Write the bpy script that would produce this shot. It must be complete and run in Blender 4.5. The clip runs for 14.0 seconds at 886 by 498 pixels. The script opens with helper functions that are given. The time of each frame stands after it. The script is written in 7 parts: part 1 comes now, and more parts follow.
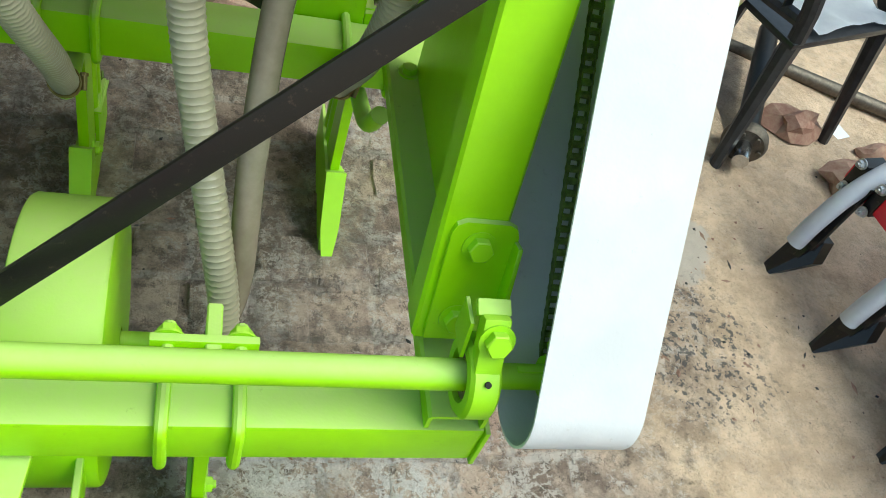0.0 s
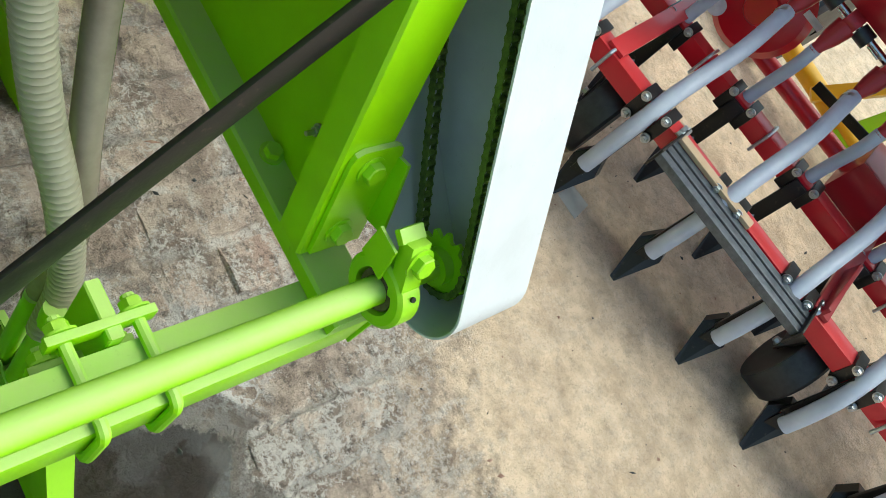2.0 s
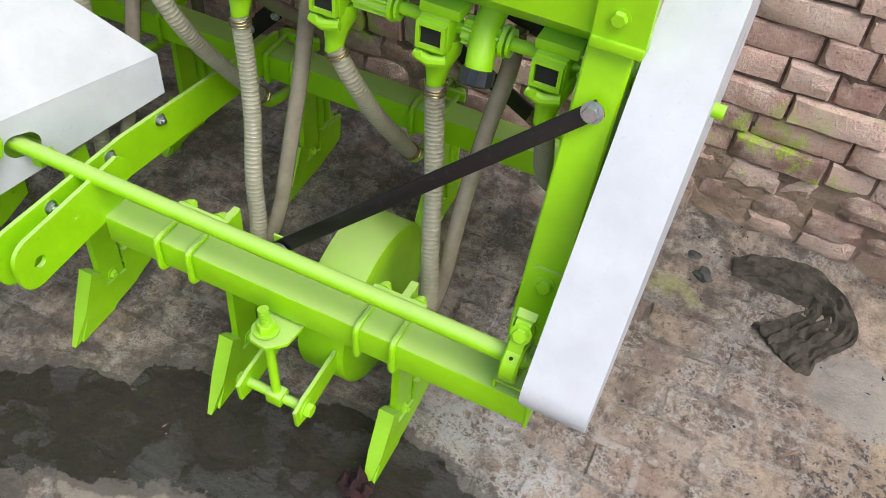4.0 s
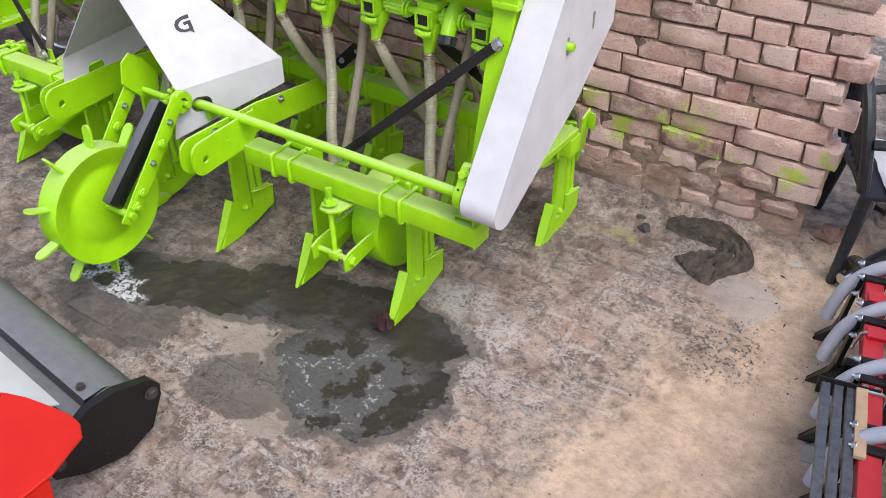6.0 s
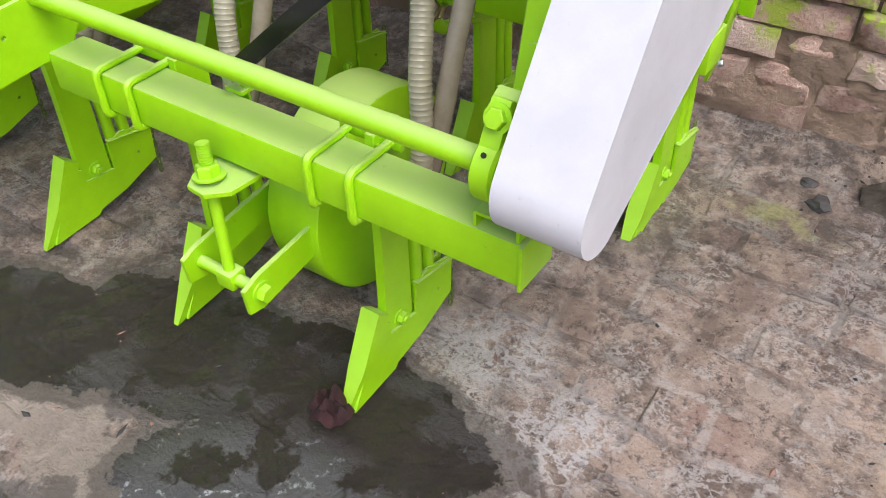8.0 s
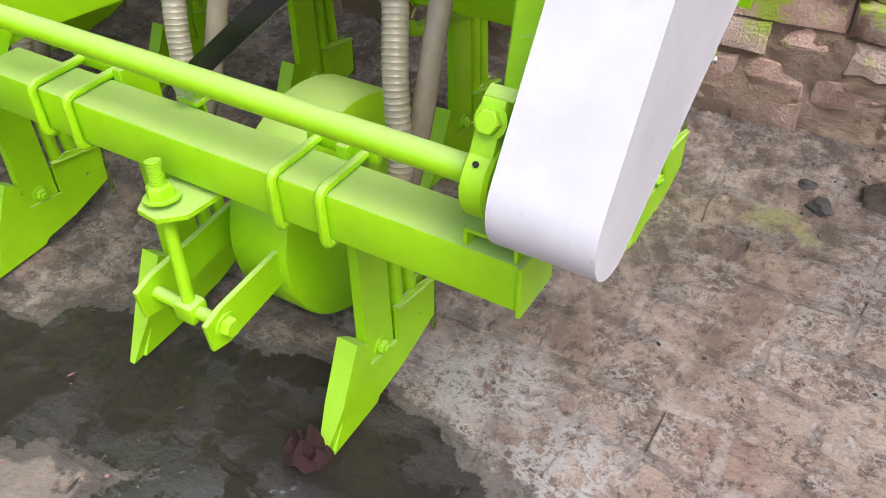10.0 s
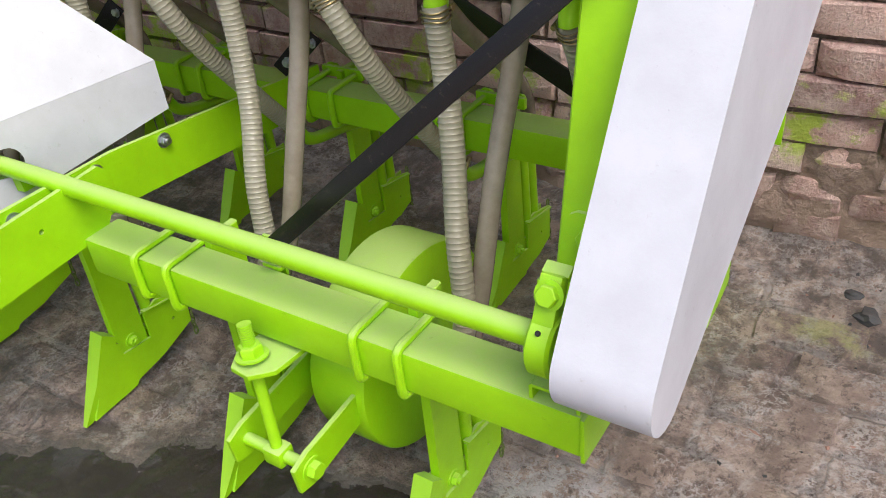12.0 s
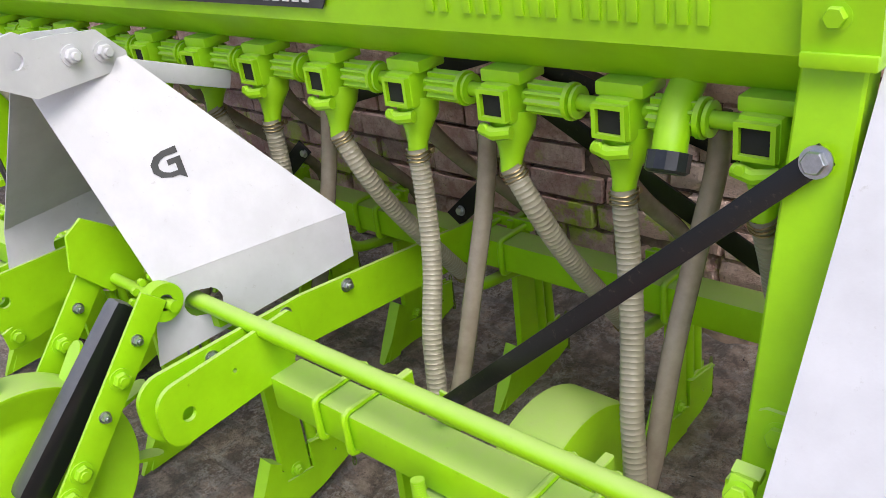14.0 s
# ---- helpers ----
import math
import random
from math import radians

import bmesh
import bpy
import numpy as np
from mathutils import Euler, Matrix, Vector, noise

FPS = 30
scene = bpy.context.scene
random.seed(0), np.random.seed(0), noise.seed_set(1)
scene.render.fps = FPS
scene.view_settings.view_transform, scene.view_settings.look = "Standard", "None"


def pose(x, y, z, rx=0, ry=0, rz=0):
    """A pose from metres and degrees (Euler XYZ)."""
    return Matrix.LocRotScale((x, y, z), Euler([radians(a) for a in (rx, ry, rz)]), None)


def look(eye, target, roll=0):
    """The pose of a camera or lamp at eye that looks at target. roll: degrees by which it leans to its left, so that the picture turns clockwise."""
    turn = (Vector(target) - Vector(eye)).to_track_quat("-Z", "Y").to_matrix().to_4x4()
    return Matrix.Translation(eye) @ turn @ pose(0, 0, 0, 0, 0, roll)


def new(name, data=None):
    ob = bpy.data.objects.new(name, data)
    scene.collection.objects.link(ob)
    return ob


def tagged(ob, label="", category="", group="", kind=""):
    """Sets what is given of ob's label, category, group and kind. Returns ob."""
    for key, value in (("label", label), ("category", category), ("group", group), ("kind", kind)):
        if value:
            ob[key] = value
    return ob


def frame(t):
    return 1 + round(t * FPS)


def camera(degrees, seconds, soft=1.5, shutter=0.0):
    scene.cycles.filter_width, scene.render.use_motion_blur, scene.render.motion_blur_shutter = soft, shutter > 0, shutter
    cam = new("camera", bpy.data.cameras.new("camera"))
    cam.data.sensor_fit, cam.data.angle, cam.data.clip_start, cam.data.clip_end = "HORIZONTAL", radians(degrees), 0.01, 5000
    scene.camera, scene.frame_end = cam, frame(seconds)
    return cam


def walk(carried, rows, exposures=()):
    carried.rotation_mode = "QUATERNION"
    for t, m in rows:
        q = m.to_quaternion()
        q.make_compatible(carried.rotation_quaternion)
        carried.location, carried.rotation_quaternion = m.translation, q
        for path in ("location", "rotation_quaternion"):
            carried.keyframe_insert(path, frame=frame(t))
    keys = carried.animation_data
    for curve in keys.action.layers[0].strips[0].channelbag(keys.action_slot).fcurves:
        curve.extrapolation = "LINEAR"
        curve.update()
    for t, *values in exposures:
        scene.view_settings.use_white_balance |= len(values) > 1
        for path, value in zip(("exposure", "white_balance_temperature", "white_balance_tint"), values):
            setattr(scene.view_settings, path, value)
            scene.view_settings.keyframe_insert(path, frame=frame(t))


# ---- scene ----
# Camera and its walk
cam = camera(53.9, 14.0, 0.8)
PATH = [
    (0, (-0.371, -0.445, 1.382), (0.175, 0.789, -0.094), 22.3),
    (0.5, (-0.470, -0.297, 1.353), (0.448, 0.692, -0.123), 33.1),
    (1, (-0.754, -0.335, 1.555), (0.426, 0.322, 0.079), 44.6),
    (1.5, (-0.680, -0.187, 1.428), (0.636, 0.243, -0.015), 49.9),
    (2, (-0.689, -0.137, 1.402), (0.650, 0.189, -0.048), 51.0),
    (2.5, (-0.784, -0.255, 1.585), (0.383, 0.364, 0.083), 41.8),
    (3, (-0.578, -0.454, 1.557), (0.147, 0.708, 0.099), 25.5),
    (3.5, (-0.246, -0.707, 1.785), (-0.194, 0.582, 0.256), 13.8),
    (4, (0.135, -0.896, 1.873), (-0.375, 0.371, 0.413), 5.6),
    (4.2, (0.384, -0.903, 1.809), (-0.378, 0.324, 0.427), 2.5),
    (6.3, (1.138, -1.993, 2.188), (0.242, -0.638, 1.021), -1.1),
    (6.5, (1.016, -2.013, 2.287), (0.184, -0.655, 1.078), 0.0),
    (7, (0.686, -1.390, 1.885), (-0.139, -0.103, 0.595), 0.1),
    (7.2, (0.593, -1.049, 1.556), (-0.318, 0.186, 0.273), -2.0),
    (9.3, (0.314, -0.654, 1.162), (-0.483, 0.608, -0.169), -0.7),
    (9.5, (0.309, -0.656, 1.162), (-0.493, 0.613, -0.160), -1.0),
    (10, (0.301, -0.666, 1.173), (-0.526, 0.623, -0.115), -1.8),
    (10.5, (0.317, -0.725, 1.258), (-0.524, 0.615, 0.035), -2.7),
    (11, (0.322, -0.684, 1.299), (-0.551, 0.683, 0.128), -4.4),
    (11.5, (0.323, -0.697, 1.314), (-0.592, 0.668, 0.173), -5.8),
    (12, (0.311, -0.701, 1.323), (-0.670, 0.629, 0.197), -6.9),
    (12.5, (0.275, -0.732, 1.335), (-0.796, 0.535, 0.219), -7.8),
    (13, (0.277, -0.743, 1.332), (-0.876, 0.489, 0.258), -8.3),
    (13.5, (0.279, -0.743, 1.375), (-0.942, 0.509, 0.403), -8.1),
    (14, (0.257, -0.732, 1.435), (-1.020, 0.531, 0.554), -7.9),
]
walk(cam, [(t, look(eye, target, roll)) for t, eye, target, roll in PATH],
     [(0.0, 0.76, 5950, -12), (3.4, 0.68, 5950, -10), (4.0, 0.50, 5950, 4), (6.3, 0.50, 6000, 11), (7.2, 0.55, 6000, 11), (9.3, 0.72, 6050, 12), (11.5, 0.57, 6050, 11), (14.0, 0.46, 6050, 12)])

# World: bright hazy daylight, soft high sun
SUN_ELEV, SUN_AZ = radians(58), radians(122)
world = bpy.data.worlds.new("world")
scene.world = world
world.use_nodes = True
wn = world.node_tree.nodes
sky = wn.new("ShaderNodeTexSky")
sky.sky_type, sky.sun_disc = "NISHITA", False
sky.sun_elevation, sky.sun_rotation = SUN_ELEV, SUN_AZ
sky.air_density, sky.dust_density = 1.0, 5.0
wn["Background"].inputs["Strength"].default_value = 0.15
world.node_tree.links.new(sky.outputs["Color"], wn["Background"].inputs["Color"])
sun = new("sun", bpy.data.lights.new("sun", "SUN"))
sun.data.energy, sun.data.angle, sun.data.color = 1.4, radians(40), (1.0, 0.965, 0.91)
sun.matrix_world = look((0, 0, 0), (-math.sin(SUN_AZ) * math.cos(SUN_ELEV), -math.cos(SUN_AZ) * math.cos(SUN_ELEV), -math.sin(SUN_ELEV)))

# ---------------------------------------------------------------- materials


def nodes_of(name):
    m = bpy.data.materials.new(name)
    m.use_nodes = True
    return m, m.node_tree.nodes, m.node_tree.links, m.node_tree.nodes["Principled BSDF"]


def world_pos(n):
    return n.new("ShaderNodeNewGeometry").outputs["Position"]


def noise_of(n, l, scale, detail=4.0, rough=0.55, vec=None):
    t = n.new("ShaderNodeTexNoise")
    t.inputs["Scale"].default_value, t.inputs["Detail"].default_value, t.inputs["Roughness"].default_value = scale, detail, rough
    if vec is not None:
        l.new(vec, t.inputs["Vector"])
    return t.outputs["Fac"]


def ramp_of(n, l, fac, a, b, ca=(0, 0, 0, 1), cb=(1, 1, 1, 1)):
    r = n.new("ShaderNodeValToRGB")
    r.color_ramp.elements[0].position, r.color_ramp.elements[1].position = a, b
    r.color_ramp.elements[0].color, r.color_ramp.elements[1].color = ca, cb
    l.new(fac, r.inputs["Fac"])
    return r.outputs["Color"]


def mix_of(n, l, fac, a, b, kind="MIX"):
    m = n.new("ShaderNodeMix")
    m.data_type, m.blend_type = "RGBA", kind
    for value, socket in ((fac, m.inputs[0]), (a, m.inputs[6]), (b, m.inputs[7])):
        if isinstance(value, (int, float)):
            socket.default_value = value
        elif isinstance(value, tuple):
            socket.default_value = (*value[:3], 1)
        else:
            l.new(value, socket)
    return m.outputs[2]


def math_of(n, l, op, a, b):
    m = n.new("ShaderNodeMath")
    m.operation = op
    for value, socket in ((a, m.inputs[0]), (b, m.inputs[1])):
        if isinstance(value, (int, float)):
            socket.default_value = value
        else:
            l.new(value, socket)
    return m.outputs[0]


def bump_of(n, l, height, strength, distance, bsdf):
    b = n.new("ShaderNodeBump")
    b.inputs["Strength"].default_value, b.inputs["Distance"].default_value = strength, distance
    l.new(height, b.inputs["Height"])
    l.new(b.outputs["Normal"], bsdf.inputs["Normal"])


def up_of(n, l):
    s = n.new("ShaderNodeSeparateXYZ")
    l.new(n.new("ShaderNodeNewGeometry").outputs["Normal"], s.inputs[0])
    return s.outputs["Z"]


def axis_of(n, l, axis):
    s = n.new("ShaderNodeSeparateXYZ")
    l.new(world_pos(n), s.inputs[0])
    return s.outputs[axis]


def paint(name, colour, rough=0.4, dust=(0.42, 0.40, 0.28), amount=0.5, worn=0.0, worn_colour=(0.05, 0.04, 0.035), coat=0.0):
    """Sprayed machine paint: slight mottling, orange peel, dust settled on the upper faces (on gloss black a painted
    sky sheen), some bare spots.
    """
    m, n, l, b = nodes_of(name)
    pos = world_pos(n)
    coarse, fine = noise_of(n, l, 9, 5, 0.6, pos), noise_of(n, l, 240, 3, 0.5, pos)
    dark = tuple(c * 0.86 for c in colour)
    base = mix_of(n, l, ramp_of(n, l, coarse, 0.35, 0.68), dark, colour)
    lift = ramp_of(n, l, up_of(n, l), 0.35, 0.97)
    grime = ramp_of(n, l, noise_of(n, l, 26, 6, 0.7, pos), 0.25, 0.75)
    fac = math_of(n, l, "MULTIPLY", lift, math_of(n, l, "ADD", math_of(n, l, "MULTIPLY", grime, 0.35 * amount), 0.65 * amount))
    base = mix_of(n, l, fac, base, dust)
    if worn:
        spots = ramp_of(n, l, noise_of(n, l, 60, 6, 0.75, pos), 0.66 - 0.1 * worn, 0.72)
        base = mix_of(n, l, math_of(n, l, "MULTIPLY", spots, worn), base, worn_colour)
    l.new(base, b.inputs["Base Color"])
    l.new(mix_of(n, l, fac, (rough,) * 3, (0.85,) * 3), b.inputs["Roughness"])
    b.inputs["Coat Weight"].default_value, b.inputs["Specular IOR Level"].default_value = coat, 0.4
    bump_of(n, l, mix_of(n, l, 0.3, fine, coarse), 0.12, 0.002, b)
    return m


def metal(name, colour, rough=0.35, metallic=1.0, spots=0.3):
    m, n, l, b = nodes_of(name)
    pos = world_pos(n)
    a = noise_of(n, l, 90, 6, 0.7, pos)
    l.new(mix_of(n, l, ramp_of(n, l, a, 0.4, 0.75), colour, tuple(c * (1 - spots) for c in colour)), b.inputs["Base Color"])
    b.inputs["Metallic"].default_value = metallic
    l.new(mix_of(n, l, a, (rough * 0.7,) * 3, (min(1, rough * 1.5),) * 3), b.inputs["Roughness"])
    bump_of(n, l, a, 0.1, 0.002, b)
    return m


LIME = paint("lime_paint", (0.345, 0.68, 0.0), 0.38, (0.40, 0.50, 0.17), 0.85, 0.25, (0.07, 0.11, 0.02), coat=0.05)
LIME_CLEAN = paint("lime_sheet_paint", (0.345, 0.68, 0.0), 0.34, (0.32, 0.53, 0.06), 0.4, 0.0, coat=0.08)
LIME_CAST = paint("lime_cast_paint", (0.335, 0.66, 0.002), 0.42, (0.38, 0.48, 0.12), 0.45, 0.15, (0.10, 0.09, 0.04))
WHITE = paint("white_paint", (0.58, 0.58, 0.605), 0.4, (0.60, 0.59, 0.58), 0.3, 0.4, (0.30, 0.28, 0.25), coat=0.05)
BLACK = paint("black_paint", (0.008, 0.007, 0.007), 0.32, (0.035, 0.029, 0.026), 0.2, 0.7, (0.10, 0.065, 0.05))
# the grey on its upward faces is a sky highlight put into the colour
GLOSS_BLACK_SHEEN = paint("gloss_black_sheen_top", (0.008, 0.008, 0.009), 0.3, (0.36, 0.36, 0.38), 0.5, 0.4, (0.03, 0.03, 0.03), coat=0.3)
RED = paint("red_paint", (0.60, 0.005, 0.022), 0.28, (0.58, 0.14, 0.11), 0.25, coat=0.3)
MAROON = paint("dark_red_paint", (0.34, 0.008, 0.02), 0.35, (0.2, 0.05, 0.04), 0.25, coat=0.2)
ORANGE = paint("orange_paint", (0.55, 0.008, 0.001), 0.4, (0.52, 0.016, 0.004), 0.3, coat=0.05)
DARKGREEN = paint("dark_green_paint", (0.01, 0.13, 0.03), 0.35, (0.08, 0.14, 0.07), 0.3)
YELLOW = paint("yellow_paint", (0.75, 0.42, 0.01), 0.35, (0.6, 0.45, 0.2), 0.3)
ZINC = metal("zinc_bolt", (0.55, 0.56, 0.58), 0.35)
STEEL = metal("bright_steel", (0.62, 0.62, 0.62), 0.22)
OLD_STEEL = metal("dusty_steel", (0.16, 0.14, 0.12), 0.55)
CHAIN_METAL = metal("painted_chain", (0.20, 0.27, 0.06), 0.45, 0.4, 0.75)


def rubber(name, colour, rough=0.6):
    m, n, l, b = nodes_of(name)
    pos = world_pos(n)
    a = noise_of(n, l, 35, 5, 0.65, pos)
    l.new(mix_of(n, l, ramp_of(n, l, a, 0.35, 0.7), colour, tuple(min(1, c * 1.7 + 0.01) for c in colour)), b.inputs["Base Color"])
    b.inputs["Roughness"].default_value = rough
    bump_of(n, l, a, 0.1, 0.002, b)
    return m


RUBBER = rubber("black_rubber", (0.012, 0.012, 0.013), 0.5)
PLASTIC_BLACK = rubber("black_plastic", (0.010, 0.011, 0.014), 0.35)


def hose_material(name, colour, edge, thin, rough):
    """Clear ribbed hose that has yellowed: a little light passes through it."""
    m, n, l, b = nodes_of(name)
    pos = world_pos(n)
    a = noise_of(n, l, 14, 5, 0.65, pos)
    l.new(mix_of(n, l, ramp_of(n, l, a, 0.3, 0.7), colour, edge), b.inputs["Base Color"])
    b.inputs["Roughness"].default_value = rough
    b.inputs["Transmission Weight"].default_value = thin
    b.inputs["Subsurface Weight"].default_value = 0.0
    bump_of(n, l, noise_of(n, l, 120, 2, 0.5, pos), 0.06, 0.002, b)
    return m


HOSE = hose_material("beige_ribbed_hose", (0.36, 0.335, 0.25), (0.28, 0.255, 0.18), 0.05, 0.33)
HOSE_RIB = hose_material("pale_hose_rib", (0.46, 0.435, 0.34), (0.37, 0.345, 0.26), 0.05, 0.36)
HOSE_CLEAR = hose_material("brown_clear_hose", (0.33, 0.29, 0.22), (0.22, 0.18, 0.13), 0.15, 0.22)
HOSE_GREY = hose_material("grey_plastic_hose", (0.52, 0.53, 0.60), (0.42, 0.43, 0.52), 0.0, 0.5)


def brick_material(name, tones, spray=False, dusty=(0.34, 0.25, 0.18)):
    """Fired clay bricks: a tone for each brick, pits, dust; paint overspray where a machine was sprayed before the wall."""
    m, n, l, b = nodes_of(name)
    pos = world_pos(n)
    rnd = n.new("ShaderNodeObjectInfo").outputs["Random"]
    r = n.new("ShaderNodeValToRGB")
    r.color_ramp.interpolation = "LINEAR"
    while len(r.color_ramp.elements) < len(tones):
        r.color_ramp.elements.new(0.5)
    for k, c in enumerate(tones):
        r.color_ramp.elements[k].position, r.color_ramp.elements[k].color = k / (len(tones) - 1), (*c, 1)
    l.new(rnd, r.inputs["Fac"])
    coarse, fine = noise_of(n, l, 16, 8, 0.7, pos), noise_of(n, l, 130, 5, 0.65, pos)
    base = mix_of(n, l, math_of(n, l, "MULTIPLY", ramp_of(n, l, coarse, 0.42, 0.66), 0.7), r.outputs["Color"], dusty)
    low = math_of(n, l, "ADD", axis_of(n, l, "Z"), math_of(n, l, "MULTIPLY", math_of(n, l, "SUBTRACT", noise_of(n, l, 4, 6, 0.65, pos), 0.5), 0.5))
    base = mix_of(n, l, ramp_of(n, l, low, 0.06, 0.30, (0.9, 0.9, 0.9, 1), (0, 0, 0, 1)), base, mix_of(n, l, coarse, (0.16, 0.11, 0.085), (0.44, 0.32, 0.25)))
    base = mix_of(n, l, math_of(n, l, "MULTIPLY", ramp_of(n, l, fine, 0.55, 0.72), 0.5), base, (0.10, 0.06, 0.045))
    base = mix_of(n, l, math_of(n, l, "MULTIPLY", ramp_of(n, l, noise_of(n, l, 45, 6, 0.8, pos), 0.60, 0.72), 0.55), base, (0.55, 0.47, 0.42))
    if spray:
        x, z = axis_of(n, l, "X"), axis_of(n, l, "Z")
        band = math_of(n, l, "MULTIPLY", ramp_of(n, l, z, 0.26, 0.32), ramp_of(n, l, z, 0.40, 0.60, (1, 1, 1, 1), (0, 0, 0, 1)))
        blots = ramp_of(n, l, noise_of(n, l, 6.5, 6, 0.72, pos), 0.52, 0.60)
        base = mix_of(n, l, math_of(n, l, "MULTIPLY", math_of(n, l, "MULTIPLY", band, blots), 0.8), base, (0.45, 0.64, 0.02))
    l.new(base, b.inputs["Base Color"])
    b.inputs["Roughness"].default_value = 0.9
    bump_of(n, l, mix_of(n, l, 0.45, coarse, fine), 1.0, 0.022, b)
    return m


WALL_BRICK = brick_material("wall_brick", [(0.70, 0.465, 0.385), (0.43, 0.25, 0.21), (0.76, 0.54, 0.46), (0.60, 0.36, 0.295), (0.30, 0.18, 0.155), (0.78, 0.59, 0.51)], True, (0.80, 0.63, 0.55))


def crack_of(n, l, pos, scale, width, warp):
    """Thin lines along the borders of cells, bent by noise: 1 on the line."""
    shift = n.new("ShaderNodeTexNoise")
    shift.inputs["Scale"].default_value, shift.inputs["Detail"].default_value = scale * 1.6, 6.0
    l.new(pos, shift.inputs["Vector"])
    add = n.new("ShaderNodeVectorMath")
    add.operation = "MULTIPLY_ADD"
    l.new(shift.outputs["Color"], add.inputs[0])
    add.inputs[1].default_value = (warp,) * 3
    l.new(pos, add.inputs[2])
    v = n.new("ShaderNodeTexVoronoi")
    v.feature = "DISTANCE_TO_EDGE"
    v.inputs["Scale"].default_value = scale
    l.new(add.outputs[0], v.inputs["Vector"])
    return ramp_of(n, l, v.outputs["Distance"], width * 0.35, width, (1, 1, 1, 1), (0, 0, 0, 1))


def oval_of(n, l, x, y, cx, cy, rx, ry):
    dx = math_of(n, l, "DIVIDE", math_of(n, l, "SUBTRACT", x, cx), rx)
    dy = math_of(n, l, "DIVIDE", math_of(n, l, "SUBTRACT", y, cy), ry)
    return math_of(n, l, "SQRT", math_of(n, l, "ADD", math_of(n, l, "MULTIPLY", dx, dx), math_of(n, l, "MULTIPLY", dy, dy)), 0.0)


POOLS = ((-1.36, -0.34, 0.31, 0.13), (-1.02, -0.21, 0.27, 0.13), (-0.72, -0.08, 0.27, 0.17), (-0.36, -0.02, 0.33, 0.15), (-0.30, -0.27, 0.31, 0.29))


def pool_depth(x, y):
    """Below 1 inside the crooked run of water that lies before the machine."""
    return min(math.hypot((x - cx) / rx, (y - cy) / ry) for cx, cy, rx, ry in POOLS)


def joint_of(n, l, pos):
    """The worn joints of the paving, bent a little: 1 on the joint."""
    shift = n.new("ShaderNodeTexNoise")
    shift.inputs["Scale"].default_value, shift.inputs["Detail"].default_value = 9.0, 6.0
    l.new(pos, shift.inputs["Vector"])
    add = n.new("ShaderNodeVectorMath")
    add.operation = "MULTIPLY_ADD"
    l.new(shift.outputs["Color"], add.inputs[0])
    add.inputs[1].default_value = (0.05, 0.05, 0.0)
    l.new(pos, add.inputs[2])
    off = n.new("ShaderNodeVectorMath")
    off.operation = "ADD"
    l.new(add.outputs[0], off.inputs[0])
    off.inputs[1].default_value = (2.268 + 23.6 - 0.025, 1.1785 + 11.7 - 0.025, 0.0)
    t = n.new("ShaderNodeTexBrick")
    t.offset, t.offset_frequency, t.squash = 0.5, 2, 1.0
    t.inputs["Scale"].default_value = 1.0
    t.inputs["Mortar Size"].default_value, t.inputs["Mortar Smooth"].default_value = 0.014, 0.6
    t.inputs["Brick Width"].default_value, t.inputs["Row Height"].default_value = 0.236, 0.117
    l.new(off.outputs[0], t.inputs["Vector"])
    return t.outputs["Fac"]


